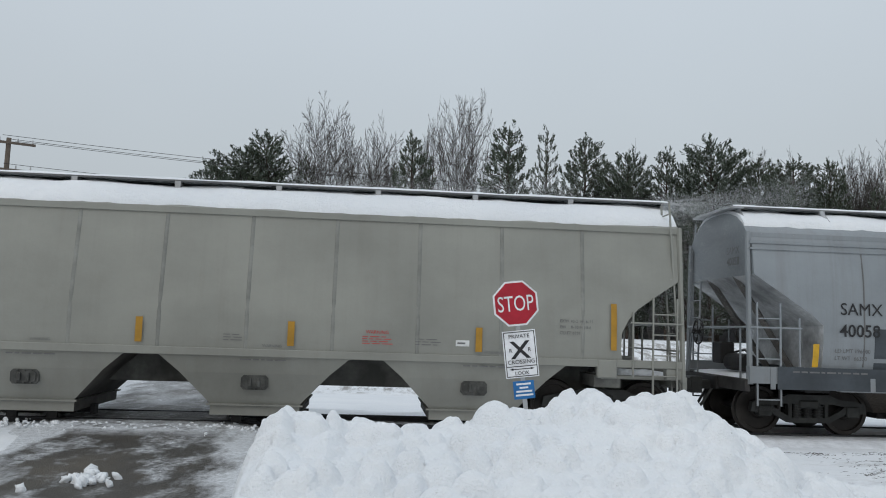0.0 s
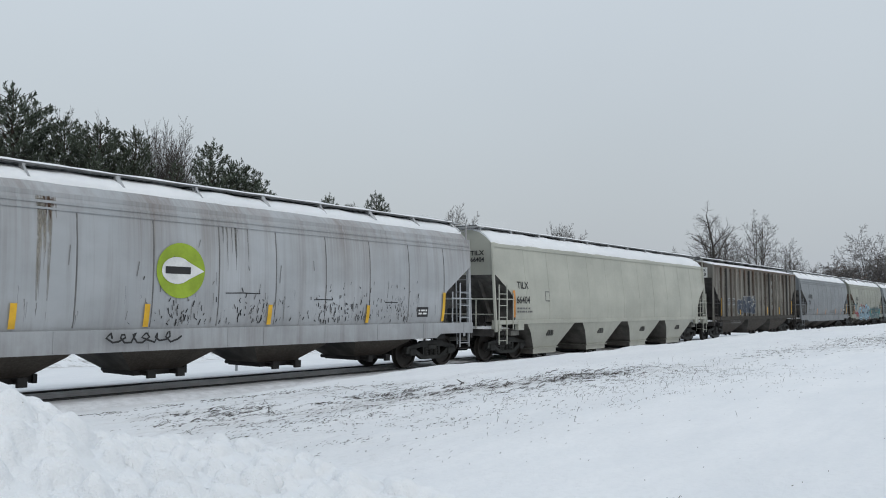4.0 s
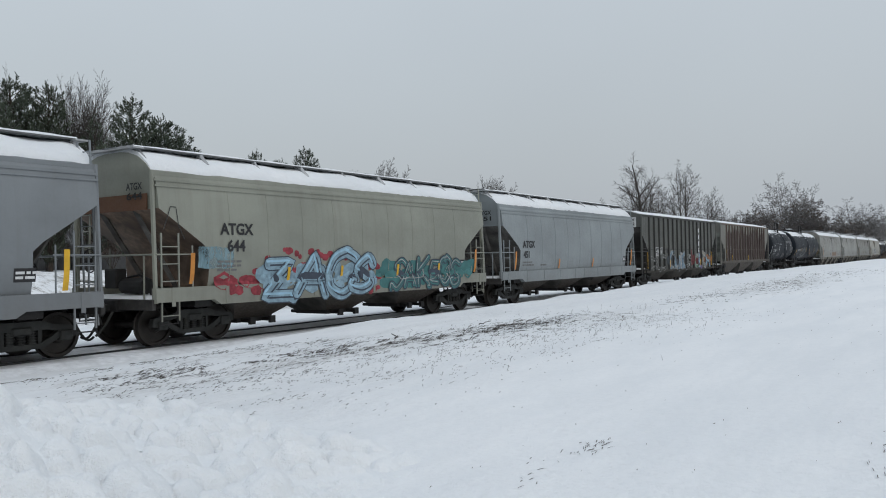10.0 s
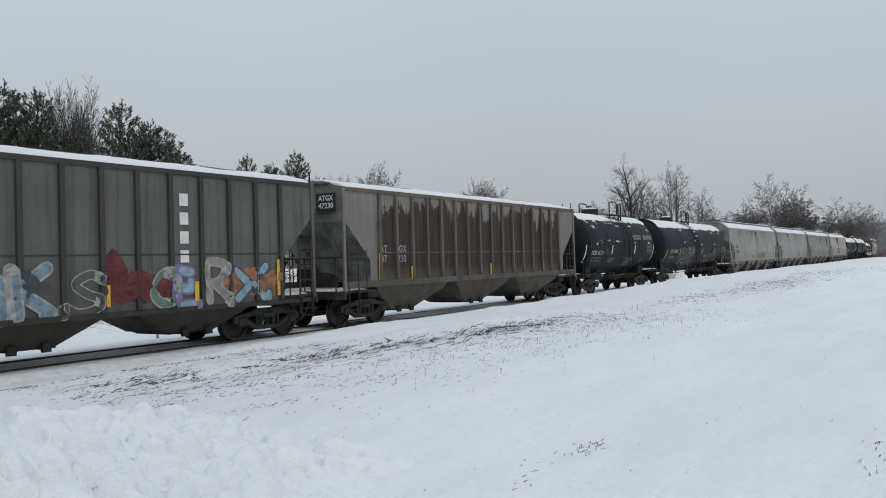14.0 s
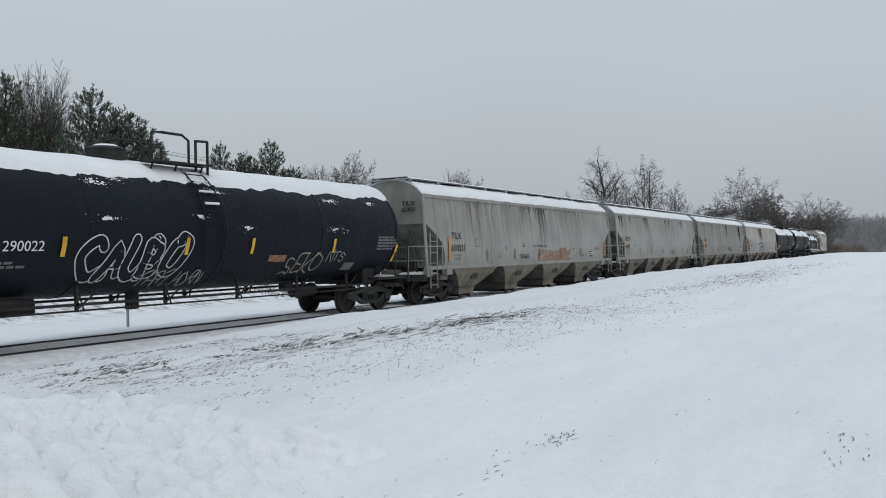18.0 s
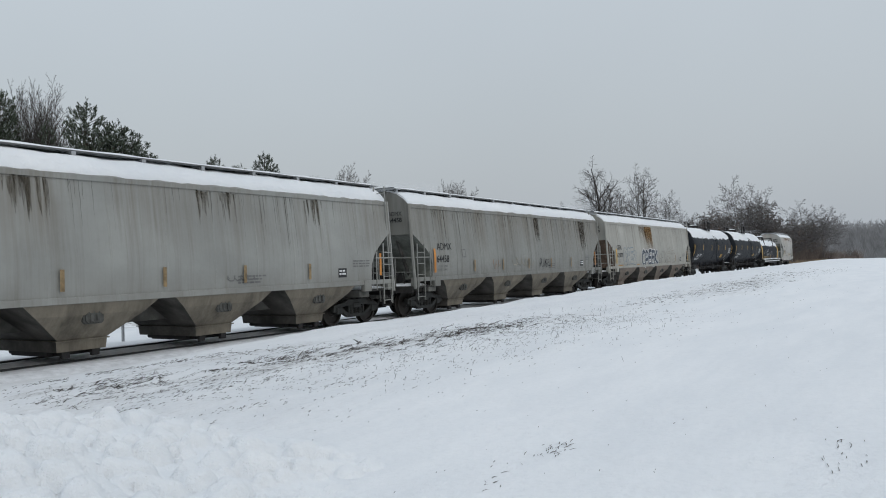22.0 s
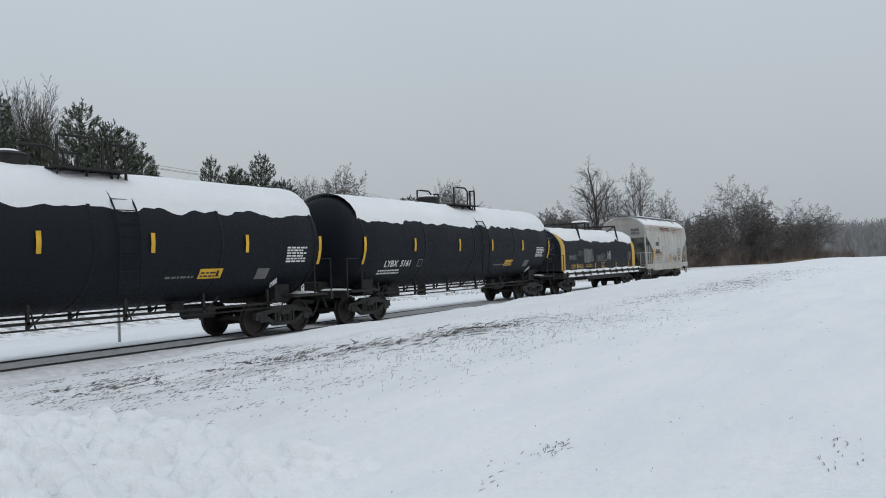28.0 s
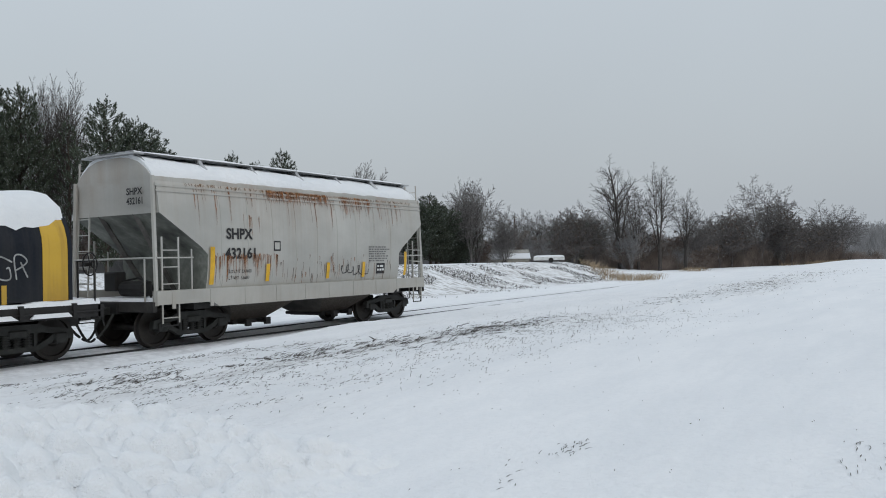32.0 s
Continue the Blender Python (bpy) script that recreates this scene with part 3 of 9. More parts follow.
def build_road():
    """The private road that crosses the track: a strip of wet, half-frozen gravel and tar."""
    bm = bmesh.new()
    rows = []
    for k in range(106):
        y = -15.0 + k * 0.4
        mid = -2.55 - (y - 8.0) * 0.20
        lift = max(field_height(mid, y), -0.14) + 0.012
        if abs(y - TRACK_Y) < 2.2:
            lift = -0.055
        row = []
        for i in range(13):
            u = -1 + i / 6
            row.append(bm.verts.new((mid + u * (2.15 + 0.25 * noise2(y, u, 1.3)), y, max(lift, field_height(mid + u * 2.2, y) + 0.012) + 0.035 - 0.10 * abs(u) ** 5 + 0.012 * noise2(y * 3, u * 3, 0.7))))
        rows.append(row)
    for a, b in zip(rows, rows[1:]):
        for i in range(12):
            bm.faces.new((a[i], a[i + 1], b[i + 1], b[i]))
    ob = part("road", bm, ROAD, smooth=1.0)
    tagged(ob, "wet dark private road with patches of packed snow", "road", kind="structure")


build_road()


def build_track():
    x0, x1 = -60.0, 420.0
    bm = bmesh.new()
    prism_rows = []
    n = 480
    for k in range(n + 1):
        x = x0 + (x1 - x0) * k / n
        row = []
        for y, z in ((-2.3, -0.30), (-1.55, -0.12), (-0.9, -0.115), (0, -0.10), (0.9, -0.115), (1.55, -0.12), (2.3, -0.32)):
            pack = 0.072 * smooth01((x - 1) / 4) + 0.03 * smooth01((x - 16) / 14) + (0.05 if abs(y) > 2 else 0.0) * smooth01((x - 10) / 10)
            row.append(bm.verts.new((x, TRACK_Y + y, z + pack + 0.018 * noise2(x, y * 2, 0.8))))
        prism_rows.append(row)
    for a, b in zip(prism_rows, prism_rows[1:]):
        for i in range(6):
            bm.faces.new((a[i], b[i], b[i + 1], a[i + 1]))
    bed = part("track_bed", bm, BALLAST, smooth=1.0)
    tagged(bed, "railway track bed of ballast dusted with blown snow", "track bed", kind="structure")
    track = tagged(new("railway_track"), "single railway track with snow packed between the rails", "railway track", kind="structure")
    for side in (-0.75, 0.75):
        bm = bmesh.new()
        prof = [(-0.07, -0.17), (0.07, -0.17), (0.07, -0.15), (0.012, -0.13), (0.012, -0.045), (0.036, -0.035), (0.036, -0.004), (0.026, 0.0), (-0.026, 0.0), (-0.036, -0.004), (-0.036, -0.035), (-0.012, -0.045), (-0.012, -0.13), (-0.07, -0.15)]
        a = [bm.verts.new((x0, TRACK_Y + side + y, z)) for y, z in prof]
        b = [bm.verts.new((x1, TRACK_Y + side + y, z)) for y, z in prof]
        for k in range(len(prof)):
            bm.faces.new((a[k], a[(k + 1) % len(prof)], b[(k + 1) % len(prof)], b[k]))
        part("rail", bm, RAIL, track)


build_track()


def build_pile():
    """The ploughed heap beside the crossing: a soft ridge of rounded lumps that runs down to the right."""
    rnd = random.Random(31)
    nx, ny = 440, 230
    xs = np.linspace(-1.6, 8.0, nx + 1)
    ys = np.linspace(3.0, 9.6, ny + 1)
    ridge = ((-1.6, -0.3), (-1.12, -0.1), (-1.0, 0.45), (-0.88, 0.92), (-0.68, 1.06), (-0.47, 0.97), (-0.3, 1.06), (-0.17, 0.97), (0.3, 0.97), (0.8, 1.02), (1.04, 1.08), (1.24, 1.15), (1.5, 1.14), (1.8, 1.25),
             (2.3, 1.26), (2.68, 1.28), (2.82, 1.18), (3.0, 1.06), (3.4, 0.86), (3.72, 0.67), (4.05, 0.50), (4.7, 0.38), (5.5, 0.34), (5.85, 0.22), (6.4, 0.02), (8.0, -0.3))
    rx, rz = [p[0] for p in ridge], [p[1] for p in ridge]
    lump = np.zeros((ny + 1, nx + 1))
    for k in range(2800):
        cx, cy = rnd.uniform(-1.3, 7.0), rnd.uniform(3.2, 8.8)
        r = 0.025 + 0.14 * rnd.random() ** 3.2
        q, tall = rnd.uniform(0.7, 1.0), r * rnd.uniform(0.6, 1.15)
        i0, i1 = np.searchsorted(xs, (cx - r, cx + r))
        j0, j1 = np.searchsorted(ys, (cy - r, cy + r))
        d = ((xs[None, i0:i1] - cx) / r) ** 2 + ((ys[j0:j1, None] - cy) / (r * q)) ** 2
        cap = tall * np.sqrt(np.clip(1 - d, 0, 1))
        lump[j0:j1, i0:i1] = np.maximum(lump[j0:j1, i0:i1], cap) + 0.25 * np.minimum(lump[j0:j1, i0:i1], cap)
    verts = []
    for j, y in enumerate(ys):
        for i, x in enumerate(xs):
            x, y = float(x), float(y)
            top = float(np.interp(x, rx, rz))
            mid = 7.0 + 0.25 * noise2(x, 3, 2.0)
            u = (y - mid) / (3.5 if y < mid else 1.7)
            shape = max(0.0, 1 - abs(u) ** 1.5)
            base = field_height(x, y) - 0.08
            z = base + (top - base) * shape
            soft = smooth01(shape * 2.4) * smooth01((top - base) * 2.2)
            z += soft * (float(lump[j, i]) - 0.035 + 0.05 * noise2(x, y, 0.75) + 0.03 * noise2(x + 4, y, 0.3) + 0.024 * noise2(x, y, 0.12) + 0.014 * noise2(x + 8, y, 0.055))
            z += 0.05 * smooth01(shape * 6) - 0.03
            if shape <= 0 or top < -0.25:
                z = base - 0.12
            verts.append((x, y, z))
    faces = [(j * (nx + 1) + i, j * (nx + 1) + i + 1, (j + 1) * (nx + 1) + i + 1, (j + 1) * (nx + 1) + i) for j in range(ny) for i in range(nx)]
    mesh = bpy.data.meshes.new("snow_bank")
    mesh.from_pydata(verts, [], faces)
    mesh.materials.append(PILE)
    mesh.polygons.foreach_set("use_smooth", [True] * len(mesh.polygons))
    tagged(new("snow_bank", mesh), "ploughed heap of lumpy snow beside the crossing road", "snow bank")
    lumps = bmesh.new()

    def clod(bm, m):
        made = bmesh.ops.create_icosphere(bm, subdivisions=2, radius=1.0, matrix=m)["verts"]
        centre = m.translation
        for v in made:
            v.co = centre + (v.co - centre) * rnd.uniform(0.62, 1.12)
    # loose lumps at its foot and on its crest
    for k in range(70):
        x, y = random.uniform(-1.6, 5.6), random.uniform(4.4, 8.2)
        r = random.uniform(0.03, 0.11)
        top = float(np.interp(x, rx, rz))
        u = (y - 7.1) / (2.9 if y < 7.1 else 1.7)
        z = field_height(x, y) + max(0.0, (top - field_height(x, y)) * max(0.0, 1 - abs(u) ** 1.5)) + r * 0.1
        m = Matrix.LocRotScale((x, y, z), Euler((random.random() * 6, random.random() * 6, 0)), (r, r * random.uniform(0.6, 1), r * random.uniform(0.5, 0.9)))
        clod(lumps, m)
    # clods dropped on the road and along the berm at the rails
    for k in range(640):
        if k < 34:
            x, y, r = -3.2 + random.gauss(0, 0.16), 9.75 + random.gauss(0, 0.22), random.uniform(0.04, 0.10)
        else:
            x, y, r = random.uniform(-8.5, -0.6), random.gauss(14.75, 0.3), 0.012 + 0.05 * random.random() ** 2.5
        m = Matrix.LocRotScale((x, y, -0.052 + r * 0.25), Euler((random.random() * 6, random.random() * 6, 0)), (r, r * random.uniform(0.6, 1), r * random.uniform(0.4, 0.8)))
        clod(lumps, m)
    ob = part("snow_lumps", lumps, PILE, smooth=1.5)
    tagged(ob, "loose clods of snow fallen from the heap", "snow clods", kind="stuff")


build_pile()


# ---- railway cars ----
SPEED = (10.979, -0.0259, 0.0002015)


# small surges of the train, in metres, at whole seconds
SURGE = {1: 0.10, 2: -0.11, 7: 0.08, 10: 0.47, 13: 0.04, 21: 0.30, 25: 0.15, 32: -0.06}


def gone(t):
    """How far the train has run: a slow loss of speed, with the slack running in and out."""
    k = int(t)
    f = t - k
    surge = SURGE.get(k, 0.0) + (SURGE.get(k + 1, 0.0) - SURGE.get(k, 0.0)) * f * f * (3 - 2 * f)
    return SPEED[0] * t + SPEED[1] * t * t + SPEED[2] * t ** 3 + surge


WHEEL_R = 0.457
CARS = []
SHARED = {}


def shared(key, make, material, smooth=0.0):
    if key not in SHARED:
        bm = make()
        mesh = bpy.data.meshes.new(key)
        bmesh.ops.recalc_face_normals(bm, faces=bm.faces)
        bm.to_mesh(mesh)
        bm.free()
        mesh.materials.append(material)
        if smooth:
            mesh.polygons.foreach_set("use_smooth", [True] * len(mesh.polygons))
            mesh.set_sharp_from_angle(angle=smooth)
        SHARED[key] = mesh
    return SHARED[key]


def lathe(bm, profile, y_axis=True, seg=28):
    """Turns (radius, y) rows about the y axis."""
    rings = [[bm.verts.new((r * math.cos(2 * math.pi * k / seg), y, r * math.sin(2 * math.pi * k / seg))) for k in range(seg)] for r, y in profile]
    for a, b in zip(rings, rings[1:]):
        for k in range(seg):
            bm.faces.new((a[k], a[(k + 1) % seg], b[(k + 1) % seg], b[k]))
    bm.faces.new(rings[0])
    bm.faces.new(rings[-1][::-1])
    return bm


def wheelset_shape():
    bm = bmesh.new()
    for s in (-1, 1):
        y = s * 0.75
        lathe(bm, [(r, y + s * d) for r, d in ((0.10, -0.09), (0.14, -0.07), (0.33, -0.02), (0.38, -0.085), (0.485, -0.085), (0.487, -0.06), (0.462, -0.045), (WHEEL_R, 0.055), (0.385, 0.058), (0.37, 0.015), (0.18, 0.03), (0.14, 0.09), (0.085, 0.09), (0.075, 0.26))])
        for k in range(3):
            a = 2 * math.pi * k / 3
            tube(bm, (0.05 * math.cos(a), y + s * 0.25, 0.05 * math.sin(a)), (0.05 * math.cos(a), y + s * 0.285, 0.05 * math.sin(a)), 0.018)
    tube(bm, (0, -0.7, 0), (0, 0.7, 0), 0.085, 12)
    return bm


def side_frame_shape():
    """A cast side frame: arched top member, sagging bottom member, two windows and journal boxes."""
    bm = bmesh.new()
    top = [(-1.17, 0.44), (-1.13, 0.62), (-0.95, 0.66), (-0.62, 0.70), (-0.42, 0.78), (0.42, 0.78), (0.62, 0.70), (0.95, 0.66), (1.13, 0.62), (1.17, 0.44)]
    inner = [(0.99, 0.42), (0.97, 0.54), (0.80, 0.55), (0.52, 0.60), (-0.52, 0.60), (-0.80, 0.55), (-0.97, 0.54), (-0.99, 0.42)]
    prism(bm, top + inner, -0.07, 0.07)
    low = [(-0.86, 0.55), (-0.72, 0.40), (-0.40, 0.24), (0.40, 0.24), (0.72, 0.40), (0.86, 0.55), (0.74, 0.56), (0.60, 0.46), (0.36, 0.34), (-0.36, 0.34), (-0.60, 0.46), (-0.74, 0.56)]
    prism(bm, low, -0.075, 0.075)
    for x in (-0.40, 0.34):
        box(bm, x, x + 0.07, -0.06, 0.06, 0.30, 0.62)
    for x in (-0.89, 0.89):
        box(bm, x - 0.13, x + 0.13, -0.085, 0.11, 0.36, 0.57, 0.02)
    return bm


def springs_shape():
    bm = bmesh.new()
    for x in (-0.22, 0.0, 0.22):
        for k in range(5):
            tube(bm, (x, 0, 0.345 + k * 0.05), (x, 0, 0.37 + k * 0.05), 0.095, 10)
        tube(bm, (x, 0, 0.34), (x, 0, 0.6), 0.06, 8)
    return bm


def bolster_shape():
    bm = bmesh.new()
    box(bm, -0.2, 0.2, -1.1, 1.1, 0.52, 0.68, 0.03)
    box(bm, -0.32, 0.32, -0.25, 0.25, 0.66, 0.78, 0.03)
    for s in (-1, 1):
        for x in (-0.36, 0.36):
            box(bm, x - 0.04, x + 0.04, s * 0.62, s * 0.88, 0.34, 0.52, 0.01)
        tube(bm, (-0.36, s * 0.5, 0.40), (0.36, s * 0.5, 0.40), 0.03)
    return bm


def coupler_shape():
    bm = bmesh.new()
    box(bm, -0.85, -0.12, -0.09, 0.09, 0.78, 0.96, 0.03)
    prism(bm, [(-0.2, 0.70), (0.02, 0.70), (0.10, 0.76), (0.10, 0.98), (0.02, 1.03), (-0.2, 1.03)], -0.17, 0.17)
    box(bm, 0.02, 0.16, -0.2, -0.06, 0.74, 1.0, 0.03)
    tube(bm, (-0.5, -0.12, 0.98), (-0.5, -1.25, 0.92), 0.018)
    tube(bm, (-0.5, -1.25, 0.92), (-0.42, -1.3, 0.62), 0.018)
    pts = [(-0.35, 0.28, 0.8), (-0.15, 0.3, 0.52), (0.0, 0.3, 0.36), (0.08, 0.3, 0.30)]
    pipe(bm, pts, 0.03)
    return bm


WHEELSETS = []


def add_truck(car, x, steel=None):
    mat = steel or STEEL
    truck = part("truck", shared("truck_bolster", bolster_shape, STEEL), STEEL, car, at=pose(x, 0, 0))
    for s in (-1, 1):
        part("side_frame", shared("truck_frame", side_frame_shape, STEEL, 0.6), STEEL, truck, at=pose(0, s * 1.0, 0, 0, 0, 0 if s > 0 else 180))
        part("spring_nest", shared("truck_springs", springs_shape, STEEL), STEEL, truck, at=pose(0, s * 1.0, 0))
    for k, dx in enumerate((-0.89, 0.89)):
        w = part("wheelset", shared("truck_wheels", wheelset_shape, WHEEL, 0.6), WHEEL, truck, at=pose(dx, 0, WHEEL_R))
        WHEELSETS.append((k, w))
    return truck


def hose_shape():
    """Air hose that sags from the end sill to the coupling, with the uncoupling lever above it."""
    bm = bmesh.new()
    pts = []
    for k in range(13):
        f = k / 12
        pts.append((-0.62 + 0.70 * f, -0.36 + 0.22 * f, 0.80 - 0.58 * math.sin(math.pi * f * 0.62) ** 1.3))
    pipe(bm, pts, 0.028, 6)
    pipe(bm, [(-0.55, -1.38, 0.62), (-0.55, -1.30, 0.84), (-0.42, -0.35, 0.86), (-0.12, -0.16, 0.72)], 0.014, 5)
    return bm


def add_running_gear(car, length, inset=2.05):
    for s in (-1, 1):
        add_truck(car, s * (length / 2 - inset))
        part("brake_hose", shared("brake_hose", hose_shape, DARK), DARK, car, at=pose(s * (length / 2 - 0.02), 0, 0, 0, 0, 0 if s > 0 else 180))
        part("coupler", shared("coupler", coupler_shape, STEEL), STEEL, car, at=pose(s * (length / 2 - 0.09), 0, 0, 0, 0, 0 if s > 0 else 180))


def ladder_shape(h0, h1, width, step=0.38):
    bm = bmesh.new()
    for x in (-width / 2, width / 2):
        box(bm, x - 0.016, x + 0.016, -0.016, 0.016, h0, h1)
    z = h0 + 0.12
    while z < h1:
        tube(bm, (-width / 2, 0, z), (width / 2, 0, z), 0.014)
        z += step
    return bm


def brake_wheel_shape():
    bm = bmesh.new()
    seg = 18
    pts = [(0.27 * math.cos(2 * math.pi * k / seg), 0, 0.27 * math.sin(2 * math.pi * k / seg)) for k in range(seg + 1)]
    pipe(bm, pts, 0.016, 5)
    for k in range(5):
        a = 2 * math.pi * k / 5
        tube(bm, (0, 0, 0), (0.27 * math.cos(a), 0, 0.27 * math.sin(a)), 0.013, 5)
    tube(bm, (0, -0.04, 0), (0, 0.14, 0), 0.045, 8)
    return bm


def gate_shape():
    bm = bmesh.new()
    box(bm, -0.55, 0.55, -0.62, 0.62, 0.0, 0.12, 0.015)
    for s in (-1, 1):
        tube(bm, (s * 0.35, -0.95, 0.05), (s * 0.35, 0.95, 0.05), 0.05, 8)
        box(bm, s * 0.35 - 0.09, s * 0.35 + 0.09, -1.0, -0.92, -0.04, 0.14)
    tube(bm, (0.55, -0.3, 0.06), (0.86, -0.3, 0.06), 0.06, 8)
    box(bm, 0.82, 0.9, -0.4, -0.2, -0.03, 0.15)
    return bm


STYLES = {
    "round": ((1.30, 1.5, 1.8, 2.2, 2.6, 3.0, 3.4, 3.7, 3.87), (1.46, 1.51, 1.545, 1.56, 1.56, 1.545, 1.50, 1.44, 1.36)),
    "flat": ((1.28, 1.5, 2.1, 2.7, 3.3, 3.87), (1.53, 1.545, 1.55, 1.485, 1.415, 1.345)),
    "rib": ((1.30, 2.0, 2.7, 3.4, 4.08), (1.42, 1.42, 1.42, 1.42, 1.42)),
    "skirt": ((0.9, 2.0, 2.7, 3.4, 4.08), (1.42, 1.42, 1.42, 1.42, 1.42)),
}
POSTS = []
ROOFS = {
    "round": ((3.87, 1.0), (4.07, 0.85), (4.25, 0.65), (4.345, 0.42), (4.38, 0.2)),
    "flat": ((3.87, 1.0), (4.07, 0.85), (4.25, 0.65), (4.345, 0.42), (4.38, 0.2)),
    "rib": ((4.08, 1.0), (4.16, 0.8), (4.24, 0.6), (4.30, 0.4), (4.34, 0.2)),
}
# where the ends of the sides are cut back above the platforms: heights and how far
CUTS = {
    "round": ((1.30, 1.55, 2.12, 2.30, 3.06), (1.36, 1.36, 1.36, 1.16, 0.0)),
    "flat": ((1.28, 1.55, 1.86, 2.10, 2.30, 2.54, 2.85), (1.08, 1.12, 1.10, 0.98, 0.80, 0.46, 0.0)),
    "rib": ((1.30, 1.6, 1.95, 2.02, 3.10), (1.16, 1.16, 1.16, 1.10, 0.0)),
}


def side_width(style, z):
    zs, ws = STYLES[style]
    return float(np.interp(z, zs, ws))


def on_side(car, name, mesh_or_bm, material, style, x, z, lift=0.010, label="", shear=0.0, sx=1.0):
    """Lays a flat shape (its x along the car, its y up) on the near side of the car."""
    if isinstance(mesh_or_bm, bmesh.types.BMesh):
        mesh = bpy.data.meshes.new(name)
        mesh_or_bm.to_mesh(mesh)
        mesh_or_bm.free()
    else:
        mesh = mesh_or_bm
    for v in mesh.vertices:
        px, pz = x + (v.co.x + shear * v.co.y) * sx, z + v.co.y
        if style == "tank":
            dz = max(-1.4, min(1.4, pz - TANK_Z))
            py = math.sqrt(max(0.05, TANK_R ** 2 - dz * dz))
        elif style == "plain":
            py = 0.0
        else:
            py = side_width(style, pz)
            if name == "graffiti" and style in ("round", "rib") and pz < 1.345:
                py = max(py, 1.557 if style == "round" else 1.472)
            if name == "graffiti" and style in ("rib", "skirt") and any(abs(px - q) < 0.075 for q in POSTS):
                py = 1.502
        v.co = (px, -(py + lift + (0.000006 * v.index if name == "graffiti" else 0.0)), pz)
    mesh.materials.clear()
    mesh.materials.append(material)
    return part(name, mesh, material, car, label)


TANK_R, TANK_Z = 1.53, 2.52


def words(car, text, x, z, h, style="round", ink=None, bold=0.0, lift=0.015, name="lettering", shear=0.0, sx=1.0):
    if h >= 0.18 and bold == 0.0 and style != "tank":
        bold = 0.004
    return on_side(car, name, lettering(text, h, bold), ink or BLACK_INK, style, x, z, lift, "", shear, sx)


def end_marks(car, xr, mark, number, ink=None, z=3.5, back=None):
    """Reporting marks high on the leading end of a car."""
    if back:
        bm = box(bmesh.new(), -xr - 0.022, -xr - 0.012, -1.16, -0.42, z - 0.32, z + 0.22)
        part("end_panel", bm, back, car)
    for text, up in ((mark, 0.0), (number, -0.22)):
        mesh = lettering(text, 0.15, 0.006)
        wide = max(v.co.x for v in mesh.vertices)
        for v in mesh.vertices:
            v.co = (-xr - 0.028, -0.52 - v.co.x * 0.56 / wide, z + up + v.co.y)
        mesh.materials.append(ink or BLACK_INK)
        part("end_lettering", mesh, ink or BLACK_INK, car)


def panel(car, name, x, z, w, h, material, style="round", lift=0.006, label="", rough_edge=0.0):
    bm = bmesh.new()
    nx, nz = max(1, int(w / 0.25)), max(2, int(h / 0.2))
    g = []
    for j in range(nz + 1):
        g.append([bm.verts.new((w * i / nx + rough_edge * noise2(x + j, i, 0.8), h * j / nz + (rough_edge * noise2(i * 0.7 + x, j, 1.1) if j in (0, nz) else 0), 0)) for i in range(nx + 1)])
    for a, b in zip(g, g[1:]):
        for i in range(nx):
            bm.faces.new((a[i], a[i + 1], b[i + 1], b[i]))
    return on_side(car, name, bm, material, style, x, z, lift, label)


def bars(car, x, z, w, rows, style="round", ink=None, h=0.045, gap=0.05, lift=0.010):
    """Writing too small to read: rows of plain bars."""
    bm = bmesh.new()
    for r in range(rows):
        u = 0.0
        end = w * random.uniform(0.75, 1.0)
        while u < end:
            b = random.uniform(0.06, 0.2)
            y = -r * (h + gap)
            vs = [bm.verts.new(p) for p in ((u, y, 0), (u + b, y, 0), (u + b, y + h, 0), (u, y + h, 0))]
            bm.faces.new(vs)
            u += b + 0.035
    return on_side(car, "small_print", bm, ink or GREY_INK, style, x, z, lift)


def curved(pts, n=5):
    """A smooth line through the points."""
    if len(pts) < 3:
        return pts
    ends = [pts[0]] + list(pts) + [pts[-1]]
    out = []
    for a, b, c, d in zip(ends, ends[1:], ends[2:], ends[3:]):
        for k in range(n):
            t = k / n
            out.append(tuple(0.5 * (2 * q + (r - p) * t + (2 * p - 5 * q + 4 * r - w) * t * t + (3 * q - p - 3 * r + w) * t ** 3) for p, q, r, w in zip(a, b, c, d)))
    return out + [pts[-1]]


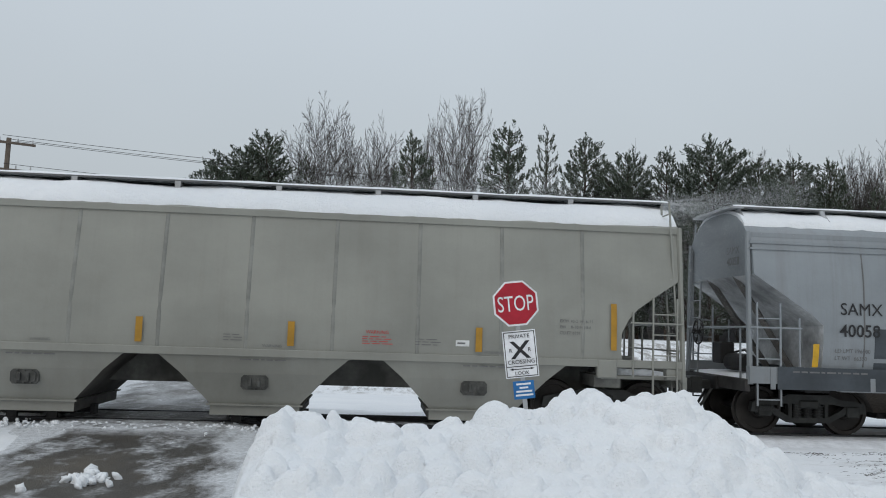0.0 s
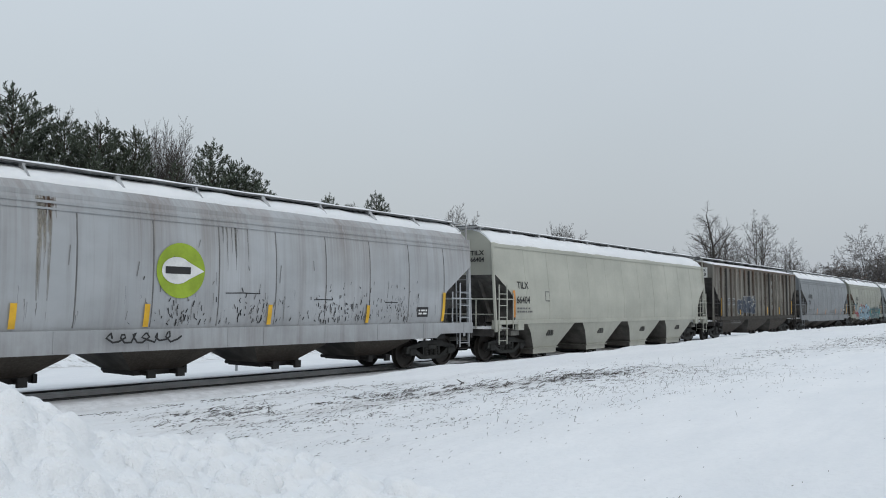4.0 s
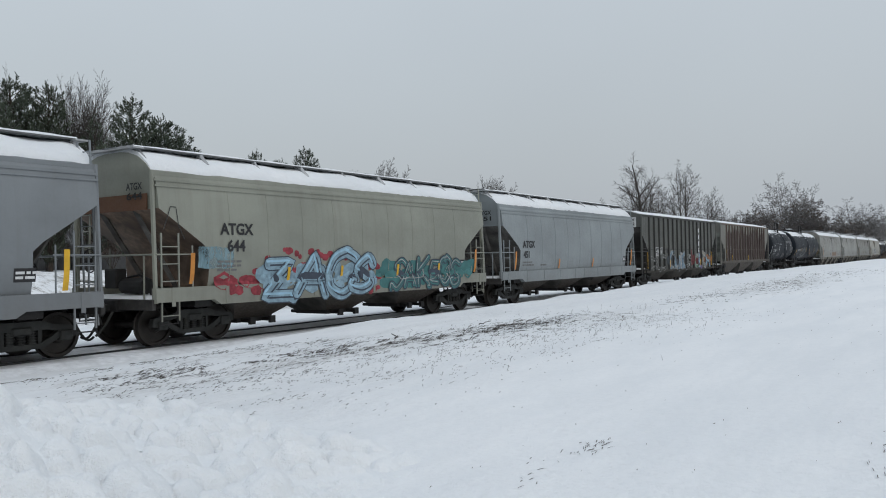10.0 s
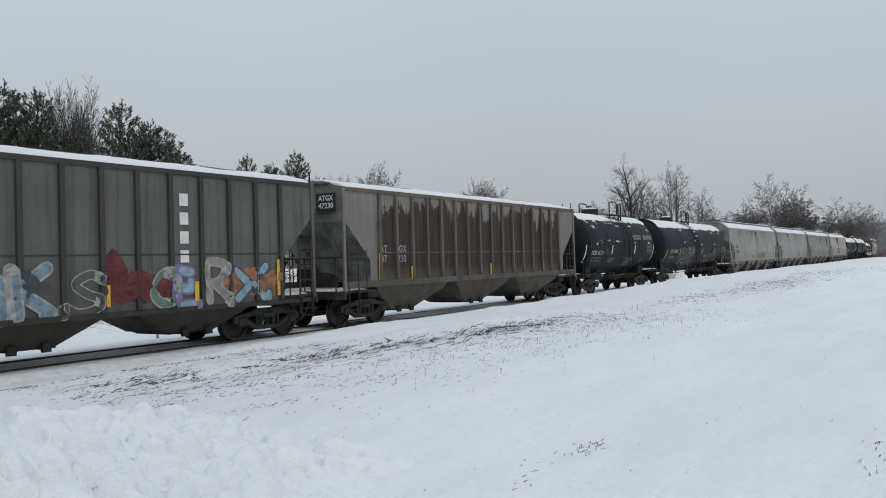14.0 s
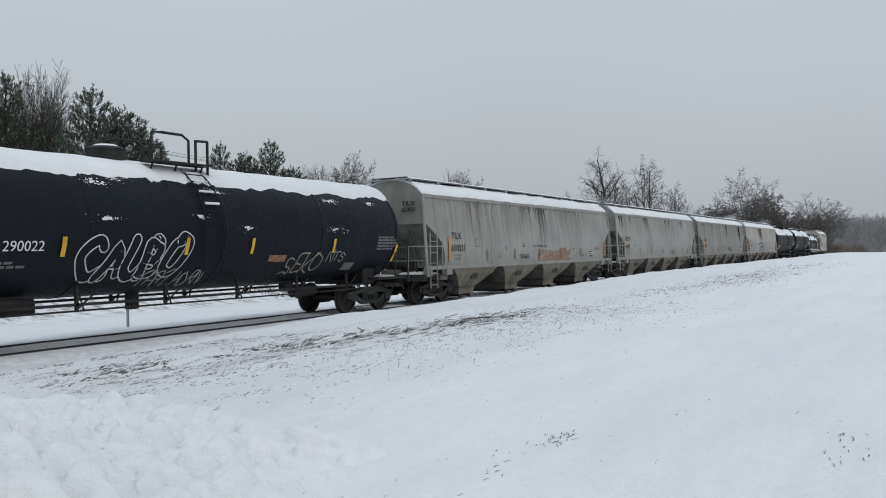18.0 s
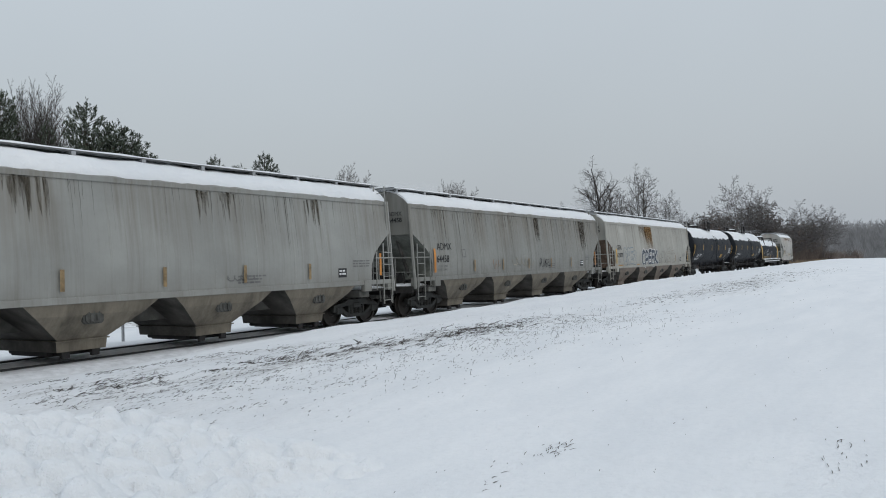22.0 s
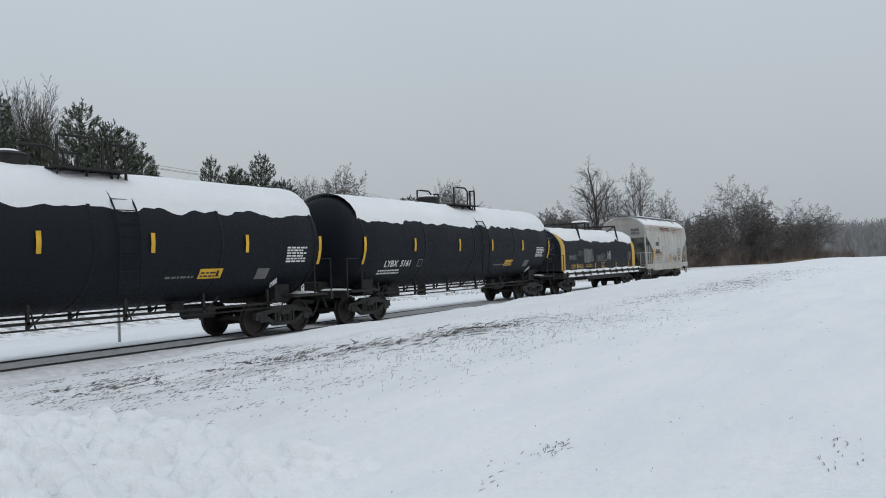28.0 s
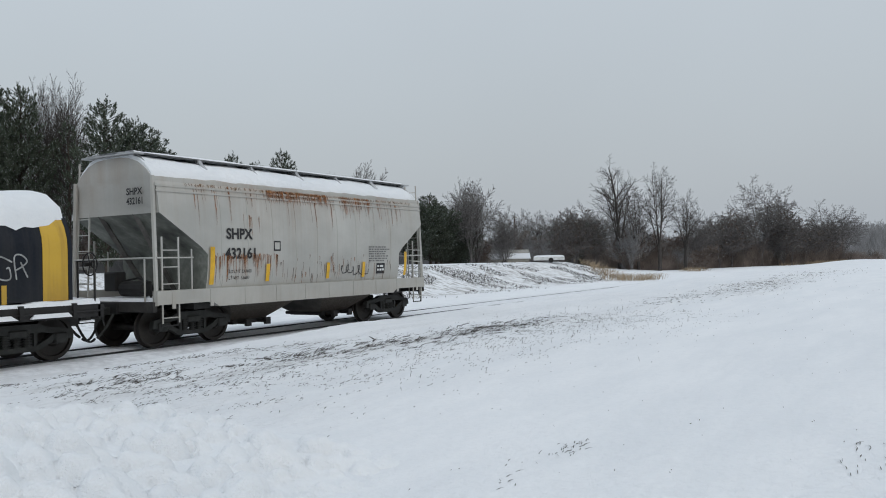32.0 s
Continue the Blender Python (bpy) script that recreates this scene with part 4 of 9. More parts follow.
def stroke(car, pts, width, material, style="round", lift=0.012, name="paint_stroke", x=0.0, z=0.0, label=""):
    """A painted line of even width with round ends through points in x and z."""
    bm = bmesh.new()
    fine = []
    for (ax, ay), (bx, by) in zip(pts, pts[1:]):
        n = max(1, int(math.hypot(bx - ax, by - ay) / 0.09))
        fine += [(ax + (bx - ax) * k / n, ay + (by - ay) * k / n) for k in range(n)]
    fine.append(pts[-1])
    left, right = [], []
    for k, p in enumerate(fine):
        a, b = fine[max(0, k - 1)], fine[min(len(fine) - 1, k + 1)]
        d = math.hypot(b[0] - a[0], b[1] - a[1]) or 1
        nx, ny = -(b[1] - a[1]) / d * width / 2, (b[0] - a[0]) / d * width / 2
        left.append(bm.verts.new((p[0] + nx, p[1] + ny, 0)))
        right.append(bm.verts.new((p[0] - nx, p[1] - ny, 0)))
        if k in (0, len(fine) - 1):
            turn = math.atan2(ny, nx)
            sweep = 1 if k == 0 else -1
            arc = [bm.verts.new((p[0] + width / 2 * math.cos(turn + sweep * q), p[1] + width / 2 * math.sin(turn + sweep * q), 0)) for q in (0.8, 1.57, 2.34)]
            bm.faces.new([left[-1]] + arc + [right[-1]] if k == 0 else ([left[-1]] + arc + [right[-1]])[::-1])
    for k in range(len(fine) - 1):
        bm.faces.new((left[k], left[k + 1], right[k + 1], right[k]))
    return on_side(car, name, bm, material, style, x, z, lift, label)


# strokes of hand-sprayed capitals in a unit box; True where the line bends smoothly
GLYPHS = {
    "A": (((0.05, 0), (0.48, 1), (0.95, 0)), ((0.24, 0.36), (0.78, 0.36))),
    "B": (((0.14, 0), (0.14, 1), (0.62, 0.96), (0.76, 0.76), (0.55, 0.55), (0.16, 0.52)), ((0.5, 0.53), (0.88, 0.36), (0.74, 0.04), (0.14, 0))),
    "C": (((0.9, 0.82), (0.6, 1.0), (0.2, 0.86), (0.08, 0.5), (0.2, 0.12), (0.6, 0.0), (0.94, 0.2)),),
    "D": (((0.14, 0), (0.14, 1), (0.6, 0.92), (0.9, 0.55), (0.65, 0.08), (0.14, 0)),),
    "E": (((0.9, 0.96), (0.2, 0.96), (0.12, 0.5), (0.16, 0.04), (0.92, 0.06)), ((0.14, 0.5), (0.72, 0.54))),
    "F": (((0.92, 0.96), (0.2, 0.96), (0.14, 0.5), (0.14, 0)), ((0.14, 0.5), (0.72, 0.54))),
    "G": (((0.9, 0.82), (0.5, 1.0), (0.12, 0.7), (0.12, 0.25), (0.5, 0.0), (0.9, 0.15), (0.9, 0.48), (0.55, 0.48)),),
    "H": (((0.14, 0), (0.14, 1)), ((0.86, 0), (0.86, 1)), ((0.14, 0.5), (0.86, 0.5))),
    "I": (((0.5, 0), (0.5, 1)),),
    "K": (((0.15, 0), (0.15, 1)), ((0.9, 1), (0.2, 0.46), (0.95, 0))),
    "L": (((0.2, 1), (0.14, 0.04), (0.9, 0.06)),),
    "M": (((0.05, 0), (0.2, 1), (0.5, 0.35), (0.8, 1), (0.95, 0)),),
    "N": (((0.12, 0), (0.16, 1), (0.84, 0.02), (0.88, 1)),),
    "O": (((0.5, 1), (0.12, 0.8), (0.1, 0.25), (0.5, 0), (0.88, 0.25), (0.88, 0.78), (0.5, 1)),),
    "P": (((0.15, 0), (0.15, 1), (0.7, 0.96), (0.86, 0.72), (0.65, 0.46), (0.16, 0.44)),),
    "R": (((0.15, 0), (0.15, 1), (0.66, 0.96), (0.82, 0.74), (0.6, 0.5), (0.18, 0.48)), ((0.45, 0.5), (0.92, 0))),
    "S": (((0.88, 0.84), (0.5, 1.0), (0.14, 0.8), (0.4, 0.54), (0.8, 0.36), (0.74, 0.08), (0.4, 0.0), (0.08, 0.16)),),
    "T": (((0.02, 0.96), (0.98, 0.96)), ((0.5, 0.96), (0.5, 0))),
    "U": (((0.12, 1), (0.12, 0.3), (0.5, 0.0), (0.86, 0.3), (0.88, 1)),),
    "W": (((0.04, 1), (0.22, 0), (0.5, 0.7), (0.78, 0), (0.96, 1)),),
    "X": (((0.06, 0), (0.94, 1)), ((0.06, 1), (0.94, 0))),
    "Z": (((0.08, 0.96), (0.9, 0.98), (0.1, 0.04), (0.94, 0.06)),),
}
BENT = set("BCDGOPRSU")


def sprayed(car, text, x, z, w, h, fill, edge, seed, style="round", lift=0.014, thick=0.14, rim=0.04, lean=0.08, glint=None, squash=1.12):
    """Sprayed letters: each a fat rounded stroke over a wider outline; with no fill, a thin hand-written line."""
    rnd = random.Random(seed)
    step = w / len(text)
    for k, ch in enumerate(text):
        if ch == " ":
            continue
        tip, grow = rnd.uniform(-0.2, 0.2), rnd.uniform(0.8, 1.16)
        drop = rnd.uniform(-0.07, 0.07) * h
        slack = 0.035 if fill else 0.085
        lines = []
        for line in GLYPHS[ch]:
            pts = []
            for px, py in line:
                gx, gy = px * step * squash * grow + step * 0.04, py * h * grow
                pts.append((step * k + gx + (lean + tip) * gy + rnd.gauss(0, slack * h), gy + drop + rnd.gauss(0, slack * h)))
            lines.append(curved(pts) if ch in BENT else (curved(pts, 3) if fill is None else pts))
        up = lift + 0.0032 * k
        if fill is None:
            for n, pts in enumerate(lines):
                stroke(car, pts, thick, edge, style, up + 0.0002 * n, "graffiti", x, z)
            continue
        # a tail that whips off the last stroke
        (ax, az), (bx, bz) = lines[-1][-2], lines[-1][-1]
        d = math.hypot(bx - ax, bz - az) or 1
        ux, uz = (bx - ax) / d, (bz - az) / d
        side = rnd.choice((-1, 1))
        tail = [(bx, bz), (bx + ux * 0.07 * h - uz * side * 0.06 * h, min(max(bz + uz * 0.07 * h + ux * side * 0.06 * h, -0.03 * h), 1.05 * h)), (bx - uz * side * 0.2 * h, min(max(bz + ux * side * 0.2 * h, -0.03 * h), 1.05 * h))]
        lines.append(curved(tail, 4))
        for n, pts in enumerate(lines):
            stroke(car, pts, thick + 2 * rim, edge, style, up + 0.0001 * n, "graffiti", x, z)
        for n, pts in enumerate(lines):
            stroke(car, pts, thick, fill, style, up + 0.0014 + 0.0001 * n, "graffiti", x, z)
            if glint:
                inner = [(a + thick * 0.18, b - thick * 0.12) for a, b in pts]
                stroke(car, inner, thick * 0.16, edge, style, up + 0.0022 + 0.0001 * n, "graffiti", x, z)
                stroke(car, [(a - thick * 0.22, b + thick * 0.22) for a, b in pts], thick * 0.2, glint, style, up + 0.0026 + 0.0001 * n, "graffiti", x, z)


def cloud(car, x, z, w, h, material, seed, style="round", lift=0.006, count=12, label=""):
    """A sprayed patch: overlapping round puffs of paint."""
    rnd = random.Random(seed)
    bm = bmesh.new()
    for k in range(count):
        r = rnd.uniform(0.16, 0.30) * h
        cx, cy = w * (k + rnd.uniform(0, 1)) / count, rnd.uniform(r, h - r)
        q = rnd.uniform(1.0, 1.6)
        mid = bm.verts.new((cx, cy, -0.0002 * k))
        ring = [bm.verts.new((cx + r * q * rnd.uniform(0.8, 1.1) * math.cos(t), cy + r * rnd.uniform(0.8, 1.1) * math.sin(t), -0.0002 * k)) for t in np.linspace(0, 2 * math.pi, 13)[:-1]]
        for i in range(12):
            bm.faces.new((mid, ring[i], ring[(i + 1) % 12]))
    ob = on_side(car, "graffiti", bm, material, style, x, z, lift, label)
    for v in ob.data.vertices:
        v.co.y -= 0.0004 * (v.index // 13)
    return tagged(ob, label or "sprayed puffs of paint", kind="stuff")


def streaks(car, x0, x1, z, count, length, material, style="round", seed=1, width=0.05, name="rust_streak", label="", lift=0.004, jitter=0.05):
    """Runs of rust or grime down the side: many narrow tapering drips from one line."""
    rnd = random.Random(seed)
    bm = bmesh.new()
    for k in range(count):
        x, top = rnd.uniform(x0, x1), z + rnd.uniform(-jitter, jitter)
        l, w = length * rnd.uniform(0.25, 1.0) ** 1.4, width * rnd.uniform(0.3, 1.2)
        rows = []
        for j in range(6):
            f = j / 5
            ww = w * (1 - f) ** 0.6 * (0.8 + 0.4 * rnd.random()) + 0.003
            xx = x + 0.02 * noise2(k, f * 3, 0.7)
            rows.append((bm.verts.new((xx - ww / 2, top - z - l * f, 0)), bm.verts.new((xx + ww / 2, top - z - l * f, 0))))
        for a, b in zip(rows, rows[1:]):
            bm.faces.new((a[0], a[1], b[1], b[0]))
    ob = on_side(car, name, bm, material, style, 0, z, lift, label)
    for v in ob.data.vertices:
        v.co.y -= 0.0006 * (v.index % 12 < 6) + 0.00002 * v.index
    return tagged(ob, label or "narrow runs of grime", kind="stuff")


def scrawl(car, x, z, w, h, material, style="round", loops=5, width=0.05, seed=1, lift=0.014):
    """Unreadable spray-can handwriting: looping lines."""
    rnd = random.Random(seed)
    pts = []
    for k in range(loops * 6 + 1):
        a = k * 2 * math.pi / 6
        pts.append((w * k / (loops * 6) + 0.09 * w * math.cos(a) * rnd.uniform(0.3, 1.2), h * (0.5 + 0.45 * math.sin(a) * rnd.uniform(0.5, 1.1))))
    return stroke(car, pts, width, material, style, lift, "graffiti", x, z)


def reflectors(car, xs, z, style, material=None, h=0.62, w=0.13):
    for x in xs:
        panel(car, "reflector_strip", x, z, w, h, material or YELLOW, style, 0.05 if style == "tank" else 0.046)


def roof_snow(car, half, style, seed, depth=0.07, bare=1.0):
    bm = bmesh.new()
    n = int(half * 2 / 0.22)
    rows = []
    roof = ROOFS[style][::-1]
    eave = side_width(style, roof[-1][0])
    us = (-1.0, -0.97, -0.85, -0.65, -0.45, -0.25, 0.25, 0.45, 0.65, 0.85, 0.97, 1.0)
    for k in range(n + 1):
        x = -half + 2 * half * k / n
        row = []
        for u in us:
            e = eave * bare * min(1.0, 0.988 + 0.018 * noise2(x + seed * 11, u, 0.7) + 0.018 * noise2(x + seed, u, 0.2))
            y = u * e
            base = float(np.interp(abs(u) * bare, [p[1] for p in roof], [p[0] for p in roof]))
            d = depth * max(0.45, 1.15 + 0.7 * noise2(x + seed * 5, y * 1.5, 0.9) + 0.35 * noise2(x, y + seed, 0.3))
            if abs(u) == 1.0:
                d = -0.02
            elif abs(u) > 0.96:
                d = depth * (0.85 + 0.5 * noise2(x + seed, y, 0.4))
            row.append(bm.verts.new((x, y, base + max(d, -0.02))))
        rows.append(row)
    for a, b in zip(rows, rows[1:]):
        for i in range(len(us) - 1):
            bm.faces.new((a[i], b[i], b[i + 1], a[i + 1]))
    bm.faces.new(rows[0])
    bm.faces.new(rows[-1][::-1])
    return part("snow_cover", bm, SNOW, car, "crust of wind-packed snow on the roof", smooth=0.9)


def hopper(name, label, front, rear, style, paint, bays, seed, bay_paint=None, trim=None, group="covered hopper cars of the train", ribs=11, snow=0.07, rib_paint=None, end_paint=None, walk_z=4.455, sill_paint=None, faint=False, skirt=0.0, first=None, post_paint=(), bay_shift=0.0, seam_shift=0.0, bare=1.0):
    """A covered hopper car: body with sloped ends, sills, bays with outlet gates, roof walk, ladders, trucks."""
    length = rear - front
    car = tagged(new(name), label, "hopper car", group)
    CARS.append((car, (front + rear) / 2))
    trim, bay_paint = trim or paint, bay_paint or paint
    xr = length / 2 - 0.68
    zs, ws = STYLES[style]
    top = zs[-1]
    cz, cx = CUTS[style]
    levels = []
    for z in sorted(set(list(zs) + list(cz[1:]) + [1.6, 2.2])):
        levels.append((z, xr - 0.05 - float(np.interp(z, cz, cx)), side_width(style, z)))
    levels[-1] = (top, xr, levels[-1][2])
    for z, f in ROOFS[style][1:]:
        levels.append((z, xr, side_width(style, top) * f))
    bm = stack(bmesh.new(), levels)
    bm.normal_update()
    # lower end faces take a colour of their own, dark unless one is given
    for f in bm.faces:
        c = f.calc_center_median()
        if abs(f.normal.x) > 0.25 and c.z < cz[-1] + (0.45 if style == "rib" else 0.0):
            f.material_index = 1
    body = part("body", bm, paint, car, smooth=0.5)
    body.data.materials.append(end_paint or END_DARK)
    low = levels[0][1]
    # top chord below the eaves, side sills
    for s in (-1, 1):
        bm = bmesh.new()
        if style == "round":
            for z0, z1 in ((3.79, 3.88), (3.66, 3.71), (3.54, 3.58)):
                ww = side_width(style, (z0 + z1) / 2)
                part("top_chord", box(bmesh.new(), -xr, xr, s * (ww - 0.02), s * (ww + 0.025), z0, z1), trim, car)
        else:
            ww = side_width(style, top - 0.03)
            box(bm, -xr, xr, s * (ww - 0.02), s * (ww + 0.04), top - 0.1, top + 0.01)
        if style != "round":
            part("top_chord", bm, rib_paint if style == "rib" and rib_paint else trim, car)
        bm = bmesh.new()
        if style == "round":
            prism(bm, [(-xr - 0.05, 1.315), (-xr - 0.05, 1.0), (-xr + 1.55, 1.0), (-xr + 1.75, 0.88), (xr - 1.75, 0.88), (xr - 1.55, 1.0), (xr + 0.05, 1.0), (xr + 0.05, 1.315)], s * 1.40, s * 1.555)
            for e in (-1, 1):
                for x in np.linspace(0.5, xr - 0.4, 5):
                    box(bm, e * x - 0.05, e * x + 0.05, s * 1.55, s * 1.566, 0.90, 1.30)
        elif style == "flat":
            box(bm, -xr - 0.05, xr + 0.05, s * 1.40, s * 1.575, 1.22, 1.36, 0.01)
            for e in (-1, 1):
                box(bm, min(e * (xr + 0.05), e * (xr - 0.3)), max(e * (xr + 0.05), e * (xr - 0.3)), s * 1.38, s * 1.56, 1.02, 1.22, 0.01)
                box(bm, min(e * (xr - 1.25), e * (xr - 1.62)), max(e * (xr - 1.25), e * (xr - 1.62)), s * 1.44, s * 1.60, 1.02, 1.36, 0.02)
        elif skirt:
            box(bm, -xr - 0.05, xr + 0.05, s * 1.34, s * 1.46, skirt - 0.10, skirt + 0.02, 0.01)
            part("side_skirt", box(bmesh.new(), -xr + 1.2, xr - 1.2, *sorted((s * 1.37, s * 1.4195)), skirt, 1.32), paint, car)
        else:
            box(bm, -xr - 0.05, xr + 0.05, s * 1.36, s * 1.47, 1.14, 1.34, 0.01)
        part("side_sill", bm, sill_paint or (rib_paint if style == "rib" and rib_paint else trim), car)
    # posts or seams
    POSTS.clear()
    if style == "rib":
        first = first or xr - 1.25
        POSTS[:] = [-first + 2 * first * k / (ribs - 1) for k in range(ribs)]
        for s in (-1, 1):
            for k in range(ribs):
                x = -first + 2 * first * k / (ribs - 1)
                bm = bmesh.new()
                foot = skirt + 0.02 if skirt else 1.34
                prism(bm, [(x - 0.055, foot), (x + 0.055, foot), (x + 0.055, top - 0.1), (x - 0.055, top - 0.1)], s * 1.41, s * 1.50)
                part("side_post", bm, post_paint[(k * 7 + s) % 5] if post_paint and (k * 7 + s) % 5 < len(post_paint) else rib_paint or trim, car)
            bm = box(bmesh.new(), -first, first, s * 1.415, s * 1.432, 2.16, 2.19)
            part("panel_seam", bm, rib_paint or trim, car)
    else:
        count = 9 if style == "round" else 11
        for k in range(count):
            x = -low + 2 * low * (k + 0.5) / count + seam_shift
            bm = bmesh.new()
            rows = []
            wide = 0.016 if style == "round" else 0.036
            for z in np.linspace(1.36, 3.52 if style == "round" else 3.76, 9):
                w = side_width(style, z) + 0.001
                rows.append([bm.verts.new((x + dx, -(w + up), z)) for dx, up in ((-wide, 0), (-wide * 0.5, 0.010), (wide * 0.5, 0.010), (wide, 0))])
            for a, b in zip(rows, rows[1:]):
                for i in range(3):
                    bm.faces.new((a[i], a[i + 1], b[i + 1], b[i]))
            part("seam", bm, (paint if faint else (PALE_SEAM if seed == 3 else SEAM)) if style == "round" else (SOFT_SEAM if front < 0 else paint), car)
    # hopper bays
    inner = length / 2 - 2.05 - 0.89 - 0.5
    pitch = 2 * (inner - 0.85) / (bays - 1) if bays > 1 else 0
    for k in range(bays):
        x = -pitch * (bays - 1) / 2 + k * pitch + bay_shift
        bm = bmesh.new()
        if style == "round":
            half_top = min(pitch / 2 - 0.25, 1.38)
            tb = ((1.12, half_top, 1.36), (0.80, half_top * 0.80, 1.12), (0.42, 0.60, 0.60))
        elif style == "flat" and front > 100:
            half_top = pitch / 2 - 0.22
            tb = ((1.24, half_top, 1.53), (0.98, half_top * 0.80, 1.44), (0.46, 0.58, 1.05), (0.455, 0.64, 1.08), (0.43, 0.64, 1.08), (0.425, 0.60, 1.04), (0.22, 0.58, 1.02))
        elif style == "flat":
            half_top = pitch / 2 - 0.28
            tb = ((1.24, half_top, 1.53), (0.92, half_top * 0.78, 1.44), (0.36, 0.80, 1.22), (0.352, 0.86, 1.27), (0.328, 0.86, 1.27), (0.32, 0.80, 1.20), (0.15, 0.80, 1.20))
        else:
            half_top = pitch / 2 - 0.04
            tb = ((1.30, half_top, 1.40), (0.95, half_top * 0.80, 1.28), (0.36, 0.62, 0.85))
        stack(bm, tb)
        bmesh.ops.translate(bm, verts=bm.verts, vec=(x, 0, 0))
        bm.normal_update()
        # faces sloping fore and aft take a darker colour than the bay sides
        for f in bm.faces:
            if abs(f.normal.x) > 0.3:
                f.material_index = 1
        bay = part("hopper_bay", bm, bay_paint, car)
        bay.data.materials.append(BAY_DARK)
        part("outlet_gate", shared("outlet_gate", gate_shape, DARK), DARK, bay, "dark steel outlet gate", at=pose(x, 0, 0.05 if style == "flat" and front < 100 else (0.12 if style == "flat" else 0.31)))
        if style == "flat":
            bm = bmesh.new()
            mid = 0.76 if bay_shift else 0.91
            for hw, hh, y0, y1 in ((0.24, 0.13, 1.36, 1.43), (0.20, 0.095, 1.42, 1.455)):
                prism(bm, [(x + hw * px, mid + hh * pz) for px, pz in ((-1, -0.6), (-0.8, -1), (0.8, -1), (1, -0.6), (1, 0.6), (0.8, 1), (-0.8, 1), (-1, 0.6))], -y1, -y0)
            for dx in (-0.075, 0.075):
                box(bm, x + dx - 0.03, x + dx + 0.03, -1.50, -1.44, mid - 0.07, mid + 0.07, 0.008)
            for dx in (-0.215, -0.12, 0.0, 0.12, 0.215):
                for up in (-0.11, 0.11):
                    if abs(dx) < 0.2:
                        tube(bm, (x + dx, -1.42, mid + up), (x + dx, -1.462, mid + up), 0.016, 6)
            part("vibrator_bracket", bm, CAST_GREY, bay)
    bm = box(bmesh.new(), -length / 2 + 0.5, length / 2 - 0.5, -0.32, 0.32, 0.66 if style == "flat" else 0.80, 1.24 if style == "flat" else 1.06, 0.01)
    for s in (-1, 1):
        box(bm, s * (length / 2 - 2.05) - 0.25, s * (length / 2 - 2.05) + 0.25, -1.38, 1.38, 0.84, 1.06)
    part("centre_sill", bm, SILL_GREY if style == "flat" else DARK, car)
    # roof walk with brackets and hatch trough
    steel = GALV if style != "rib" else WALK_GREY
    bm = box(bmesh.new(), -xr - 0.12, xr + 0.12, -0.80, -0.62, walk_z, walk_z + 0.022)
    walk_board = part("roof_walk", bm, steel, car, "steel grating roof walk")
    for y0, y1 in ((0.62, 0.80), (0.34, 0.55), (-0.55, -0.34)):
        part("walk_strip", box(bmesh.new(), -xr - 0.12, xr + 0.12, y0, y1, walk_z, walk_z + 0.022), steel, walk_board)
    for e in (-1, 1):
        part("end_cross_walk", box(bmesh.new(), e * xr - 0.14, e * xr + 0.14, -0.95, 0.95, walk_z - 0.04, walk_z - 0.004), steel, walk_board)
    for s in (-1, 1):
        if style != "rib":
            part("walk_edge", box(bmesh.new(), -xr - 0.12, xr + 0.12, *sorted((s * 0.80, s * 0.812)), walk_z - 0.016, walk_z + 0.012), GRATING, walk_board)
    n = int(xr * 2 / 1.75)
    for k in range(n + 1):
        x = -xr + 0.1 + (2 * xr - 0.2) * k / n
        bm = bmesh.new()
        for s in (-1, 1):
            box(bm, x - 0.04, x + 0.04, s * 0.71, s * 0.76, min(4.15, walk_z - 0.1), walk_z)
        box(bm, x - 0.035, x + 0.035, -0.78, 0.78, walk_z - 0.045, walk_z - 0.003)
        if style != "rib":
            for s in (-1, 1):
                wide = 0.055 if style == "flat" or k % 2 else 0.03
                prism(bm, [(x - wide, walk_z - 0.01), (x + wide, walk_z - 0.01), (x + wide * 0.8, 4.19), (x - wide * 0.8, 4.19)], s * 0.80, s * 0.835)
                if style == "round":
                    tube(bm, (x, s * 0.80, walk_z - 0.03), (x, s * 1.06, 4.17), wide * 0.9, 4)
        part("walk_bracket", bm, GALV, walk_board)
    bm = box(bmesh.new(), -xr + 0.5, xr - 0.5, -0.27, 0.27, 4.30, 4.42, 0.03)
    part("hatch_trough", bm, trim, car)
    if snow > 0:
        roof_snow(car, xr - 0.02, style, seed, snow, bare=bare)
        bm = bmesh.new()
        rows = []
        m = int(xr * 2 / 0.3)
        for k in range(m + 1):
            x = -xr + 2 * xr * k / m
            t = 0.035 + 0.03 * noise2(x + seed * 3, 0, 0.8)
            w = 0.80 + 0.03 * noise2(x + seed, 4, 0.6)
            rows.append([bm.verts.new(p) for p in ((x, -w, walk_z + 0.021), (x, -w * 0.93, walk_z + 0.027 + t), (x, w * 0.93, walk_z + 0.027 + t), (x, w, walk_z + 0.021))])
        for a, b in zip(rows, rows[1:]):
            for i in range(3):
                bm.faces.new((a[i], b[i], b[i + 1], a[i + 1]))
        part("walk_snow", bm, SNOW, walk_board, "snow caught on the grating", smooth=0.8)
    # ends
    eave = side_width(style, top)
    wide = side_width(style, 1.35)
    rail = END_SOOT if style == "rib" else trim
